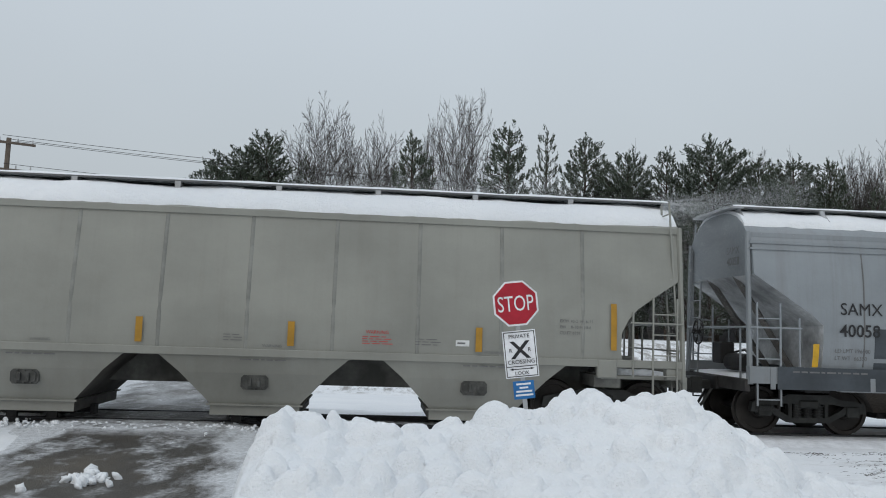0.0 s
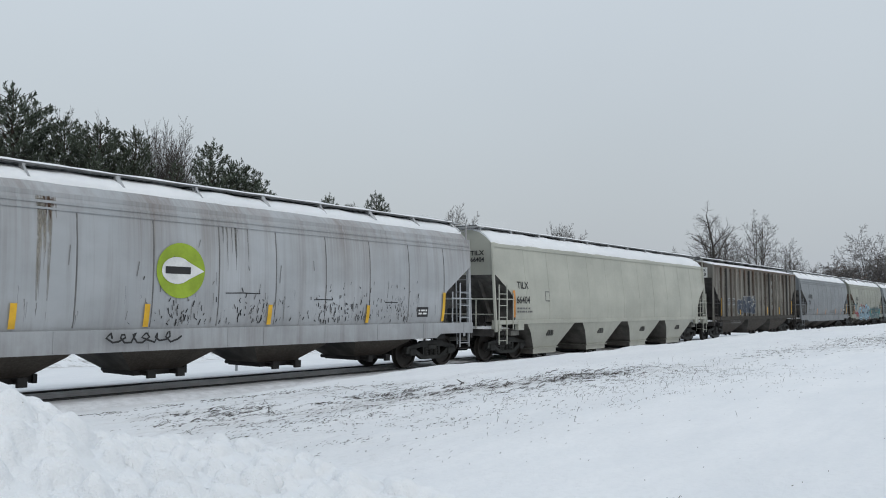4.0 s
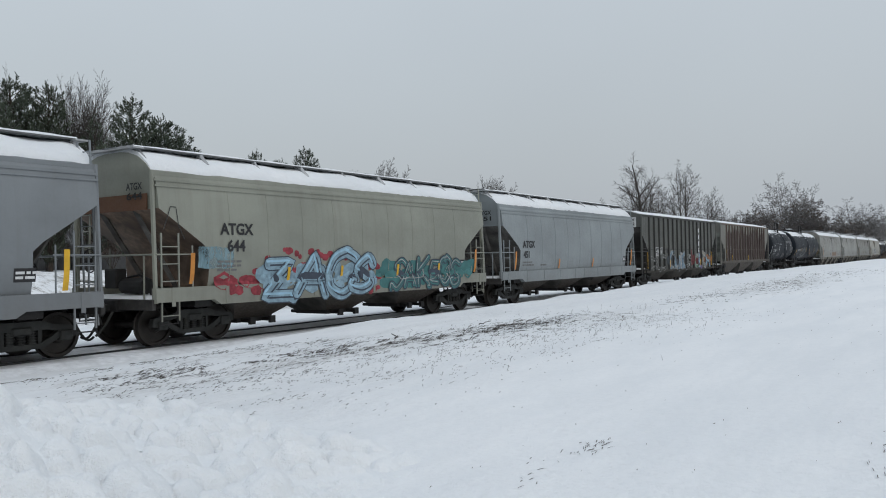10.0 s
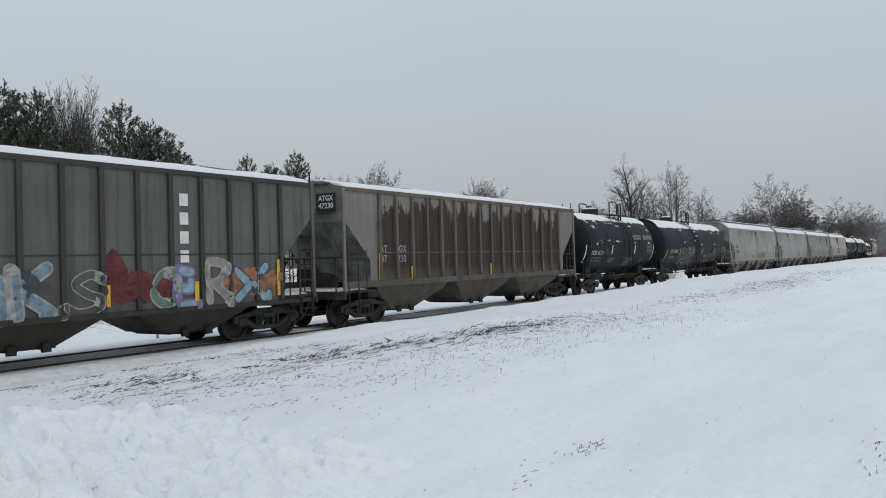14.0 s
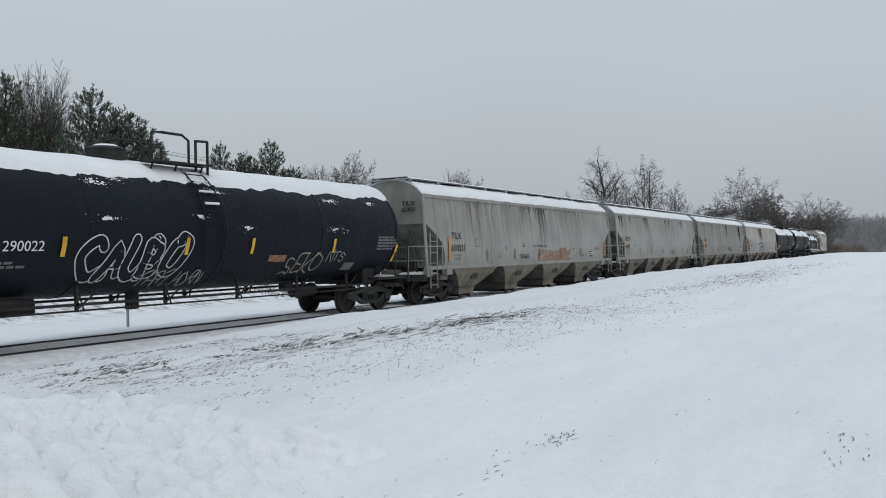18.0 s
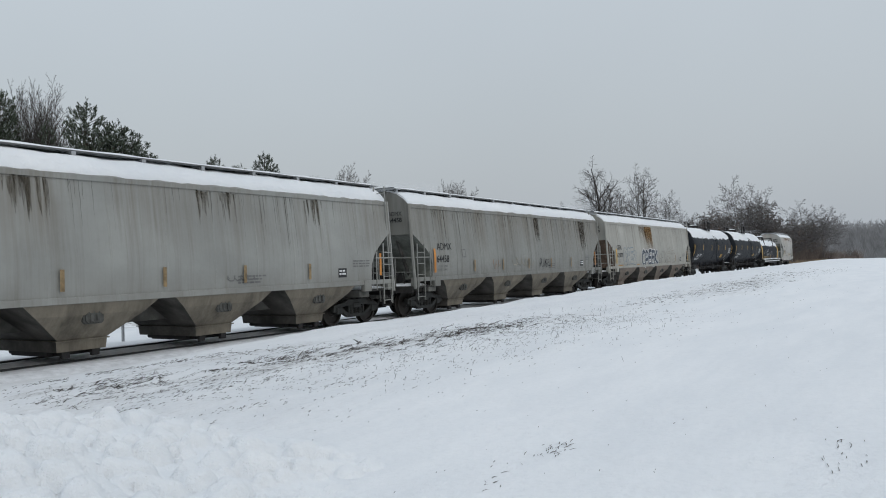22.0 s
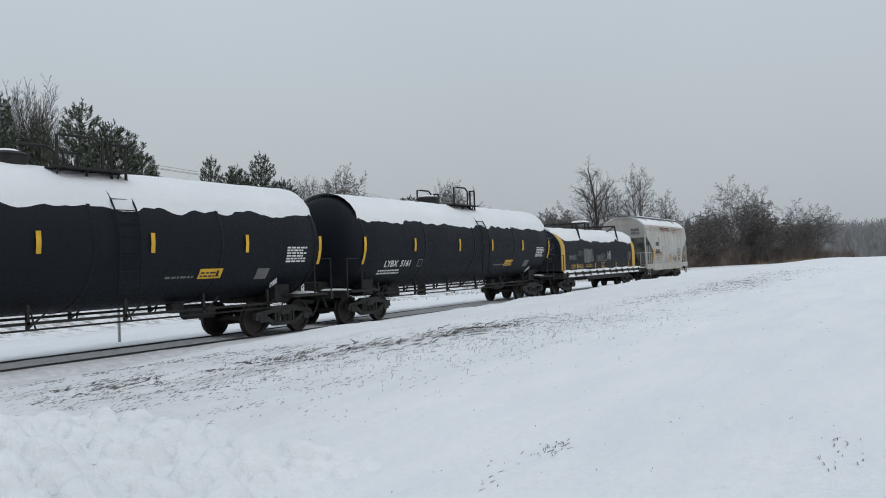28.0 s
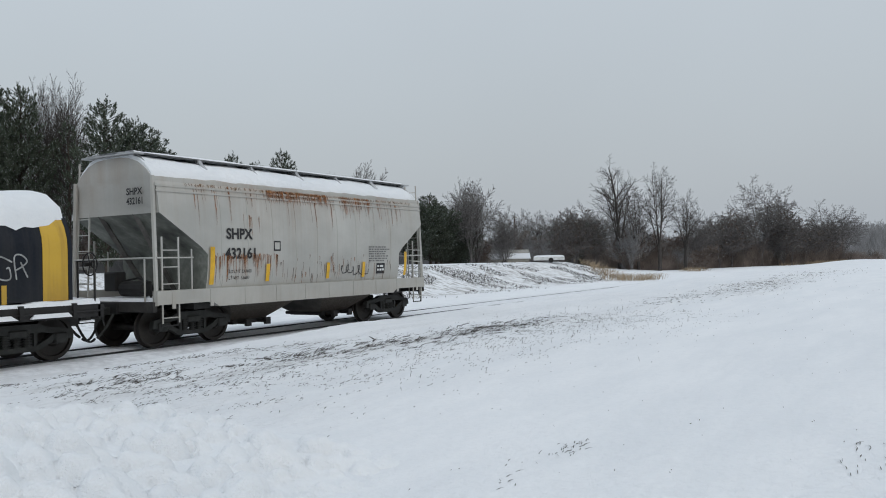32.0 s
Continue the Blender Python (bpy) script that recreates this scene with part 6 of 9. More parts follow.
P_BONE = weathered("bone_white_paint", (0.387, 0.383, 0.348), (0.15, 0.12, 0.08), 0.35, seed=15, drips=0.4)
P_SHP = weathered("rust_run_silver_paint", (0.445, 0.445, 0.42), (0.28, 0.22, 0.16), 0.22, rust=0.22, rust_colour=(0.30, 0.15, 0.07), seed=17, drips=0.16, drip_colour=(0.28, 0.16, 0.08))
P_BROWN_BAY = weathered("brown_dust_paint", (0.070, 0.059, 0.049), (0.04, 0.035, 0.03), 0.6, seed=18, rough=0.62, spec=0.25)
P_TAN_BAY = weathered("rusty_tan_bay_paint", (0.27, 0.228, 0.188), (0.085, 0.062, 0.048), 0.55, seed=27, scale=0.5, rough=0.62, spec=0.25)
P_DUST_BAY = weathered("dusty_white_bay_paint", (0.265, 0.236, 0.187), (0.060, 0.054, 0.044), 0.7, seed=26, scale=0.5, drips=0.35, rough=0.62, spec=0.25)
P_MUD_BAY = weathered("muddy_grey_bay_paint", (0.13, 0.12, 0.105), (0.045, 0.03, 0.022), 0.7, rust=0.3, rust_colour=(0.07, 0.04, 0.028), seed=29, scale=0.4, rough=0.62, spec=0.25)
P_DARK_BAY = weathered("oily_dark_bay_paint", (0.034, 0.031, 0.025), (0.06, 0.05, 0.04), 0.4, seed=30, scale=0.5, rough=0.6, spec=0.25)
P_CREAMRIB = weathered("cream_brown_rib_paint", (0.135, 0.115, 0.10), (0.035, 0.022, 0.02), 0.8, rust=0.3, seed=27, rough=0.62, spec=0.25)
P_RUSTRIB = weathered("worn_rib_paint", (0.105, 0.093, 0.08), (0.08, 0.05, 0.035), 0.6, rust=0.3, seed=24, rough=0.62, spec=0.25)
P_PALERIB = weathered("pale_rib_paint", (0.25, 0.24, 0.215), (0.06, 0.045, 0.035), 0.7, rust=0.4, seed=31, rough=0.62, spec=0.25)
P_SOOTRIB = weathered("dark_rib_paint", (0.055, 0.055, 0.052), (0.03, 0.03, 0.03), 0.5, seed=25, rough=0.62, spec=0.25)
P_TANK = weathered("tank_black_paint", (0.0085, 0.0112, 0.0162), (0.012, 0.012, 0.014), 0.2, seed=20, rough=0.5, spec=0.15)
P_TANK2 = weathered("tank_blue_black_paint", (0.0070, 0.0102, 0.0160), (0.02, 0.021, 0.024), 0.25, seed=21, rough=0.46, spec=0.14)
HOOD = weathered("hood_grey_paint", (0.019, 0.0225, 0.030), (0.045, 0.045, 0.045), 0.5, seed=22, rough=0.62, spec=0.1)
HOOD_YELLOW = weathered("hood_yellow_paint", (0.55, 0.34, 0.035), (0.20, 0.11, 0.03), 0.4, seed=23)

# 1: the long pale car over the crossing
car, xr, low = hopper("hopper_car", "long stone-grey covered hopper car with faint seams", -14.0, 6.47, "flat", P_STONE, 4, 1, bay_shift=-0.27)
reflectors(car, (-8.3, -5.6, -2.95, -0.38, 2.27, 5.66), 1.43, "flat", OCHRE, h=0.44, w=0.12)
reflectors(car, (8.18,), 1.53, "flat", OCHRE, h=0.86, w=0.11)
words(car, "WARNING", 3.66, 1.70, 0.06, "flat", RED_INK)
bars(car, 3.6, 1.64, 0.5, 4, "flat", RED_INK, 0.012, 0.03)
bars(car, 1.14, 1.60, 0.3, 3, "flat", None, 0.014, 0.035)
bars(car, 4.56, 1.62, 0.4, 3, "flat", None, 0.014, 0.035)
panel(car, "placard", 5.30, 1.52, 0.25, 0.11, PANEL_WHITE, "flat")
bars(car, 5.33, 1.56, 0.17, 1, "flat", None, 0.03)
words(car, "EXW 10-2  H  6-11", 7.22, 2.02, 0.055, "flat", GREY_INK)
words(car, "EW    8-10 H 13-6", 7.22, 1.91, 0.055, "flat", GREY_INK)
words(car, "CU FT 6351", 7.22, 1.80, 0.055, "flat", GREY_INK)
for bx in (-2.0, 2.0, 6.0):
    bars(car, bx - 0.55, 1.16, 0.9, 1, "flat", GREY_INK, 0.02)
    words(car, "WARNING", bx - 0.17, 1.40, 0.05, "flat", GREY_INK)

# 2
car, xr, low = hopper("hopper_car", "light grey round-sided hopper car with a dark painted-out band", 6.47, 25.4, "round", P_SLATE, 4, 2, P_BROWN_BAY, end_paint=END_PALE, bare=0.9)
sprayed(car, "ROS", -1.12, 1.47, 0.8, 0.22, None, RED_INK, 40, "round", 0.012, 0.02)
sprayed(car, "SURN", -5.16, 1.45, 0.95, 0.4, None, BLACK_INK, 41, "round", 0.012, 0.022)
words(car, "SAMX", -7.05, 2.34, 0.23)
end_marks(car, xr, "SAMX", "40058", GREY_INK)
words(car, "40058", -7.06, 1.93, 0.23)
words(car, "LD LMT 196700", -7.15, 1.62, 0.075, ink=GREY_INK)
words(car, "LT WT  66300", -7.15, 1.48, 0.075, ink=GREY_INK)
panel(car, "paint_patch", -6.35, 1.32, 6.3, 0.77, SLATE_PATCH, "round", 0.005, "dark grey painted-out band", 0.0)
panel(car, "paint_patch", -8.3, 0.90, 8.2, 0.425, SLATE_PATCH, "round", 0.105, "dark grey painted-out band", 0.0)
panel(car, "paint_patch", -2.43, 2.14, 1.45, 1.0, SAND, "round", 0.006, "sand-coloured square patch", 0.03)
scrawl(car, -5.3, 1.45, 1.1, 0.5, BLACK_INK, loops=8, width=0.04, seed=3)
scrawl(car, -5.3, 1.5, 1.0, 0.4, BLACK_INK, loops=11, width=0.035, seed=4)
scrawl(car, -1.2, 1.68, 0.8, 0.22, BERRY, loops=7, width=0.05, seed=5)
stroke(car, [(2.95, 2.25), (3.05, 2.0), (3.2, 2.18), (3.3, 1.98), (3.4, 2.2)], 0.04, BERRY)
scrawl(car, 3.3, 1.95, 0.7, 0.3, BERRY, loops=5, width=0.04, seed=6)
scrawl(car, 3.05, 1.62, 0.8, 0.35, BERRY, loops=3, width=0.04, seed=7)
stroke(car, [(3.6, 2.0), (3.85, 1.45), (3.95, 1.75), (4.1, 1.5)], 0.05, BERRY)
reflectors(car, (-7.6, -4.2, -1.68, -0.05, 1.62), 1.33, "round", h=0.44, w=0.12)
reflectors(car, (7.36,), 1.36, "round", h=0.46, w=0.15)
panel(car, "data_plate", 6.2, 1.53, 0.48, 0.28, BLACK_INK)
bars(car, 6.24, 1.70, 0.38, 2, "round", WHITE_INK, 0.05, 0.04, 0.012)
bars(car, 2.5, 1.12, 1.3, 1, "round", BLACK_INK, 0.09)
bars(car, -5.0, 1.14, 2.6, 2, "round", GREY_INK, 0.04, 0.03)
panel(car, "painted_strip", -4.9, 1.04, 3.1, 0.24, P_CREAM, "round", 0.112)
bars(car, -8.0, 1.22, 1.5, 1, "round", GREY_INK, 0.03, 0.03, 0.112)

# 3
car, xr, low = hopper("hopper_car", "pearl grey hopper car with a block-letter graffiti piece", 25.4, 45.85, "round", P_GREY2, 4, 3, P_BROWN_BAY)
words(car, "SAMX", -8.2, 2.20, 0.23, bold=0.01)
end_marks(car, xr, "SAMX", "11671")
words(car, "11671", -8.24, 1.72, 0.25, bold=0.01)
panel(car, "orange_dot", -8.22, 2.02, 0.15, 0.14, ORANGE)
words(car, "LD LMT 218000", -8.25, 1.56, 0.075, ink=GREY_INK)
words(car, "LT WT  67000", -8.25, 1.43, 0.075, ink=GREY_INK)
stroke(car, [(-5.3, 2.1), (-6.14, 2.12), (-5.55, 1.5), (-5.35, 2.02), (-5.1, 2.1), (-4.85, 1.9), (-5.2, 1.82), (-4.75, 1.5), (-4.35, 2.15), (-4.25, 1.55)], 0.05, BLACK_INK)
stroke(car, [(-4.6, 1.82), (-4.05, 1.82), (-4.0, 2.08), (-3.45, 2.12), (-4.05, 1.5), (-3.2, 1.45)], 0.05, BLACK_INK)
GREENS = ([[(0.35, 0.0), (0.38, 0.98)], [(0.38, 0.86), (0.75, 0.86), (0.82, 0.66), (0.7, 0.48), (0.4, 0.46)]],
          [[(1.12, 0.0), (1.12, 0.55)]],
          [[(1.62, 0.0), (1.66, 0.88)], [(1.66, 0.78), (2.15, 0.80)], [(1.66, 0.42), (2.05, 0.44)]],
          [[(2.42, 0.0), (2.46, 0.95)], [(2.46, 0.84), (2.84, 0.84), (2.92, 0.66), (2.78, 0.48), (2.48, 0.46)]])
GREYS = ([[(0.12, 0.0), (0.50, 0.92), (0.62, 0.92), (0.84, 0.0)], [(0.3, 0.36), (0.78, 0.36)]],
         [[(1.12, 0.92), (1.16, 0.0), (1.48, 0.62), (1.62, 0.0), (2.02, 0.92)]],
         [[(1.98, 0.0), (2.36, 0.90), (2.48, 0.90), (2.68, 0.0)], [(2.15, 0.36), (2.64, 0.36)]],
         [[(3.30, 0.90), (2.98, 0.05), (3.60, 0.08)]])
for letters, x0, fill, rim, thick in ((GREENS, -0.12, LEAF_GREEN, GREY_INK, 0.25), (GREYS, 2.98, STEEL_SPRAY, BLACK_INK, 0.22)):
    for n, lines in enumerate(letters):
        for j, (dx, grow, mat) in enumerate(((-0.06, 0.20, rim), (-0.10, 0.10, SPRAY_WHITE), (0.03, 0.08, SPRAY_WHITE), (0.03, 0.0, fill))):
            for i, pts in enumerate(lines):
                stroke(car, [(a + dx, b * (0.93 if fill is LEAF_GREEN else 0.82)) for a, b in pts], thick + grow, mat, "round", 0.012 + 0.0035 * n + 0.0008 * j + 0.0002 * i, "graffiti", x0, 0.93)
scrawl(car, -6.5, 1.06, 1.6, 0.2, GREY_INK, loops=5, width=0.025, seed=8, lift=0.075)
reflectors(car, (-8.55,), 1.34, "round", h=0.46, w=0.16)
reflectors(car, (-5.0, -2.5), 1.34, "round", h=0.44, w=0.1)
reflectors(car, (7.75,), 1.36, "round", h=0.46, w=0.16)
panel(car, "data_plate", 6.75, 1.48, 0.45, 0.26, BLACK_INK)
bars(car, 6.79, 1.63, 0.35, 2, "round", WHITE_INK, 0.05, 0.04, 0.012)
bars(car, -4.0, 1.18, 1.6, 2, "round", GREY_INK, 0.035, 0.03, 0.03)

# 4: the one with the green disc
car, xr, low = hopper("hopper_car", "rust-streaked silver hopper car with a round lime-green emblem", 45.85, 64.45, "round", P_SILVER, 4, 4, P_BROWN_BAY, end_paint=END_PALE, seam_shift=0.79, bare=0.86)
words(car, "SAMX", -7.0, 2.52, 0.26)
end_marks(car, xr, "SAMX", "40004")
words(car, "40004", -7.0, 1.96, 0.26)
bars(car, -6.95, 1.66, 0.9, 2, "round", GREY_INK, 0.06)
bm = bmesh.new()
bmesh.ops.create_circle(bm, cap_ends=True, segments=40, radius=0.58)
bmesh.ops.subdivide_edges(bm, edges=bm.edges[:], cuts=1)
on_side(car, "emblem", bm, GREEN, "round", -1.78, 2.52, 0.02, "round lime-green emblem")
bm = bmesh.new()
leaf = [(0.56, 0.0)] + [(-0.10 + 0.36 * math.cos(a), 0.28 * math.sin(a)) for a in np.linspace(0.75, 2 * math.pi - 0.75, 26)]
bm.faces.new([bm.verts.new((x, y, 0)) for x, y in leaf])
on_side(car, "emblem_leaf", bm, WHITE_INK, "round", -1.78, 2.52, 0.026, "white leaf shape")
panel(car, "emblem_bar", -2.16, 2.45, 0.6, 0.15, BLACK_INK, "round", 0.030)
streaks(car, -4.75, -4.4, 3.75, 18, 2.3, PALE_RUN, seed=101, width=0.07)
streaks(car, -4.7, -4.45, 3.78, 12, 0.5, BROWN_RUN, seed=131, width=0.05)
streaks(car, -7.8, 8, 1.9, 60, 0.4, GRIME_RUN, seed=103, width=0.018, name="grime_streak", jitter=0.3)
streaks(car, -0.8, 0.0, 3.55, 8, 1.1, GRIME_RUN, seed=104, width=0.06, name="grime_streak")
reflectors(car, (-7.18,), 1.36, "round", h=0.95, w=0.13)
reflectors(car, (-5.2, -2.6, 0.55, 3.86), 1.36, "round", h=0.46, w=0.12)
reflectors(car, (7.1,), 1.36, "round", h=0.85, w=0.12)
panel(car, "data_plate", 6.0, 1.5, 0.48, 0.28, BLACK_INK)
bars(car, 6.04, 1.66, 0.38, 2, "round", WHITE_INK, 0.05, 0.04, 0.012)
scrawl(car, -3.4, 1.03, 1.5, 0.26, BLACK_INK, loops=6, width=0.04, seed=9, lift=0.075)
for k in range(300):
    rx, rz = random.choice((-1.8, 0.2, 2.5, 3.6, 5.2)) + random.gauss(0, 0.45), 1.36 + abs(random.gauss(0, 0.38))
    stroke(car, [(rx, rz), (rx + random.uniform(-0.04, 0.04), rz + random.uniform(0.015, 0.12))], random.uniform(0.006, 0.03), BLACK_INK if k % 3 else GREY_INK, name="scuff")
for rx, rz, rw in ((-0.63, 2.07, 0.94), (2.0, 1.95, 0.6), (4.6, 1.9, 0.5)):
    stroke(car, [(rx, rz), (rx + rw * 0.5, rz + 0.01), (rx + rw, rz)], 0.022, BLACK_INK, name="scratch")
for k in range(26):
    rx, rz = random.uniform(-8, 8), random.uniform(1.5, 3.3)
    stroke(car, [(rx, rz), (rx + random.uniform(-0.06, 0.06), rz - random.uniform(0.15, 0.5))], random.uniform(0.008, 0.02), GREY_INK, name="scratch")
bars(car, -8.0, 1.16, 3.6, 2, "round", GREY_INK, 0.045, 0.03, 0.072)
bars(car, 1.2, 1.13, 1.6, 1, "round", BLACK_INK, 0.08, 0.03, 0.072)

# 5
car, xr, low = hopper("hopper_car", "clean pale cream hopper car with four bays", 64.45, 84.9, "flat", P_CREAM, 4, 5)
words(car, "TILX", -8.25, 2.42, 0.24, "flat")
end_marks(car, xr, "TILX", "66404")
words(car, "66404", -8.35, 1.92, 0.24, "flat")
bars(car, -8.3, 1.72, 0.9, 2, "flat", GREY_INK, 0.06)
reflectors(car, (-8.6,), 1.45, "flat", ORANGE, 0.9, 0.14)
panel(car, "consolidated_stencil", -6.45, 2.0, 0.32, 0.36, GREY_INK, "flat")
panel(car, "consolidated_stencil", -6.41, 2.04, 0.24, 0.28, P_CREAM, "flat", 0.010)

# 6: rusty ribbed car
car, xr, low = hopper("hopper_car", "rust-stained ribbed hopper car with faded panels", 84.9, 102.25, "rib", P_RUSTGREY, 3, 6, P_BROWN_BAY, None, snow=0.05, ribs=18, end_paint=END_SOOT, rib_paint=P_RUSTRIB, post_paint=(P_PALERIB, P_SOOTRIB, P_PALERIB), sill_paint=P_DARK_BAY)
panel(car, "white_panel", -5.88, 1.95, 0.64, 0.40, P_GREY2, "rib", 0.006)
panel(car, "white_panel", -5.08, 1.95, 0.64, 0.40, P_GREY2, "rib", 0.006)
streaks(car, -7.0, 7.0, 3.9, 60, 1.6, DULL_RUN, "rib", seed=150, width=0.05)
streaks(car, -1.0, 6.6, 3.9, 60, 2.2, DULL_RUN, "rib", seed=152, width=0.06)
streaks(car, -3.5, 6.6, 2.3, 90, 0.9, DULL_RUN, "rib", seed=153, width=0.05, jitter=0.3)
streaks(car, -7.0, 7.0, 3.9, 40, 1.8, PALE_RUN, "rib", seed=151, width=0.04, name="pale_streak", lift=0.005)
words(car, "AT", -5.8, 2.02, 0.26, "rib", lift=0.012, bold=0.01)
end_marks(car, xr, "ATGX", "7583", None, 3.72, PANEL_WHITE)
words(car, "GX", -5.03, 2.02, 0.26, "rib", lift=0.012, bold=0.01)
words(car, "75", -5.78, 1.55, 0.22, "rib", lift=0.012)
words(car, "83", -4.98, 1.55, 0.22, "rib", lift=0.012)
for k in range(4):
    panel(car, "painted_bar", 2.55, 3.22 - k * 0.5, 0.2, 0.28, FADED_WHITE, "rib", 0.012)
cloud(car, -4.3, 1.42, 3.4, 0.9, DARK_BLUE, 91, "rib", 0.008, 18, "slate blue graffiti fill")
sprayed(car, "CRES", -4.1, 1.56, 3.1, 0.68, DARK_BLUE, FADED_WHITE, 91, "rib", 0.014, 0.27, 0.03, squash=0.95)
scrawl(car, -5.4, 0.95, 1.6, 0.22, GREY_INK, "rib", 6, 0.03, 10)
for k in range(18):
    x = -(xr - 1.25) + 2 * (xr - 1.25) * k / 17
    if not -6.9 < x < 6.9:
        continue
    streaks(car, x - 0.17, x + 0.17, 3.94, 9, 2.0, SOOT_RUN, "rib", 200 + k, 0.05, "grime_streak", "sooty runs beside a side post", 0.0015, 0.04)
    streaks(car, x - 0.15, x + 0.15, 2.15, 8, 0.75, SOOT_RUN, "rib", 230 + k, 0.05, "grime_streak", "sooty runs beside a side post", 0.0015, 0.2)
reflectors(car, (-6.85,), 1.38, "rib", h=0.95, w=0.13)
reflectors(car, (-3.74, -1.2, 1.46, 4.0), 1.43, "rib", h=0.45, w=0.12)
reflectors(car, (6.9,), 1.45, "rib", h=0.86, w=0.12)
panel(car, "data_plate", 3.45, 1.68, 0.3, 0.22, FADED_WHITE, "rib", 0.012)
bars(car, 3.48, 1.82, 0.24, 2, "rib", BLACK_INK, 0.04, 0.03, 0.016)

# 7
car, xr, low = hopper("hopper_car", "blue-grey round-sided hopper car with three bays", 102.25, 118.35, "round", P_BLUEGREY, 3, 7, P_BROWN_BAY, faint=True)
words(car, "ATGX", -5.6, 2.53, 0.26, bold=0.012)
end_marks(car, xr, "ATGX", "710")
words(car, "710", -5.55, 2.10, 0.26, bold=0.012)
bars(car, -5.6, 1.7, 1.0, 2, "round", GREY_INK, 0.07)
bars(car, -4.2, 1.72, 0.5, 1, "round", GREY_INK, 0.06)
scrawl(car, 0.9, 1.42, 1.4, 0.3, GREY_INK, loops=7, width=0.03, seed=11)
reflectors(car, (-3.2, -0.6, 2.6, 4.6), 1.36, "round", ORANGE, 0.42, 0.12)
reflectors(car, (6.55,), 1.36, "round", YELLOW, 0.8, 0.12)
panel(car, "data_plate", 5.6, 1.55, 0.42, 0.26, BLACK_INK)
bars(car, 5.63, 1.70, 0.34, 2, "round", WHITE_INK, 0.05, 0.04, 0.012)
bars(car, -5.2, 1.12, 2.2, 1, "round", GREY_INK, 0.08, 0.03, 0.072)

# 8: graffiti car
car, xr, low = hopper("hopper_car", "sage cream hopper car with blue, pink and teal graffiti", 118.35, 133.8, "round", P_SAGE, 3, 8, P_BROWN_BAY, faint=True, end_paint=END_RUST)
words(car, "ATGX", -5.3, 2.52, 0.26, bold=0.012)
end_marks(car, xr, "ATGX", "644")
bm = box(bmesh.new(), -xr - 0.012, -xr + 0.02, -1.2, 1.2, 3.04, 3.40)
part("rust_band", bm, P_RUST, car, "rusty band across the end sheet")
words(car, "644", -5.1, 2.12, 0.26, bold=0.012)
cloud(car, -5.3, 0.95, 1.6, 0.75, BERRY, 20, "round", 0.004, 9, "berry red graffiti cloud")
for bx, bz, bw in ((-3.3, 1.9, 0.7), (-3.0, 1.55, 0.6), (-2.2, 1.88, 0.8), (-1.1, 1.85, 0.75), (-0.2, 1.75, 0.7), (0.3, 1.5, 0.5), (0.28, 1.15, 0.5), (-4.2, 1.45, 0.7), (-3.8, 1.7, 0.5), (0.25, 0.85, 0.45)):
    cloud(car, bx, bz - 0.05, bw, 0.38, BERRY, int(100 + bx * 10), "round", 0.005, 5, "berry red graffiti cloud")
cloud(car, -4.1, 0.95, 4.5, 0.9, SKY_SPRAY, 23, "round", 0.009, 24, "sky blue graffiti ground")
sprayed(car, "ZAOS", -4.0, 0.95, 4.5, 1.08, SKY_SPRAY, DARK_BLUE, 94, "round", 0.020, 0.30, 0.03, 0.12, PALE_BLUE)
cloud(car, 0.75, 0.9, 5.4, 1.0, TEAL, 21, "round", 0.004, 34, "teal graffiti cloud")
sprayed(car, "SAKEOS", 1.3, 1.0, 3.9, 0.82, TEAL, DARK_BLUE, 93, "round", 0.020, 0.15, 0.04, 0.12, FADED_WHITE)
scrawl(car, 1.5, 1.1, 3.5, 0.6, FADED_WHITE, "round", 5, 0.025, 90, 0.036)
stroke(car, [(-6.9, 2.6), (-6.7, 3.1), (-6.55, 3.1), (-6.5, 2.7), (-6.35, 2.4)], 0.02, BLACK_INK, "round", 0.012, "graffiti")
panel(car, "overspray", -5.95, 1.72, 1.05, 0.5, BLUE_HAZE, "round", 0.006, "faint blue overspray", 0.05)
bars(car, -5.4, 1.85, 0.7, 3, "round", GREY_INK, 0.05)
reflectors(car, (-6.2,), 1.38, "round", ORANGE, 0.7, 0.12)
reflectors(car, (-3.1, -1.0, 1.64, 3.92), 1.35, "round", h=0.36, w=0.1)
reflectors(car, (6.25,), 1.36, "round", ORANGE, 0.8, 0.12)
panel(car, "data_plate", 5.3, 1.55, 0.42, 0.26, BLACK_INK)
bars(car, 5.33, 1.70, 0.34, 2, "round", WHITE_INK, 0.05, 0.04, 0.012)

# 9
car, xr, low = hopper("hopper_car", "middle grey round-sided hopper car with three bays", 133.8, 149.6, "round", P_MIDGREY, 3, 9, P_BROWN_BAY, faint=True)
words(car, "ATGX", -5.6, 2.24, 0.26, bold=0.012)
end_marks(car, xr, "ATGX", "451")
words(car, "451", -5.55, 1.83, 0.26, bold=0.012)
bars(car, -5.6, 1.62, 0.9, 2, "round", GREY_INK, 0.06)
bars(car, -4.0, 1.5, 0.6, 1, "round", GREY_INK, 0.06)
reflectors(car, (-6.3,), 1.38, "round", ORANGE, 0.7, 0.12)
reflectors(car, (-2.3, 1.4), 1.36, "round", ORANGE, 0.4, 0.1)
reflectors(car, (6.45,), 1.36, "round", ORANGE, 0.8, 0.12)
panel(car, "data_plate", 5.4, 1.55, 0.42, 0.26, BLACK_INK)
bars(car, 5.43, 1.70, 0.34, 2, "round", WHITE_INK, 0.05, 0.04, 0.012)

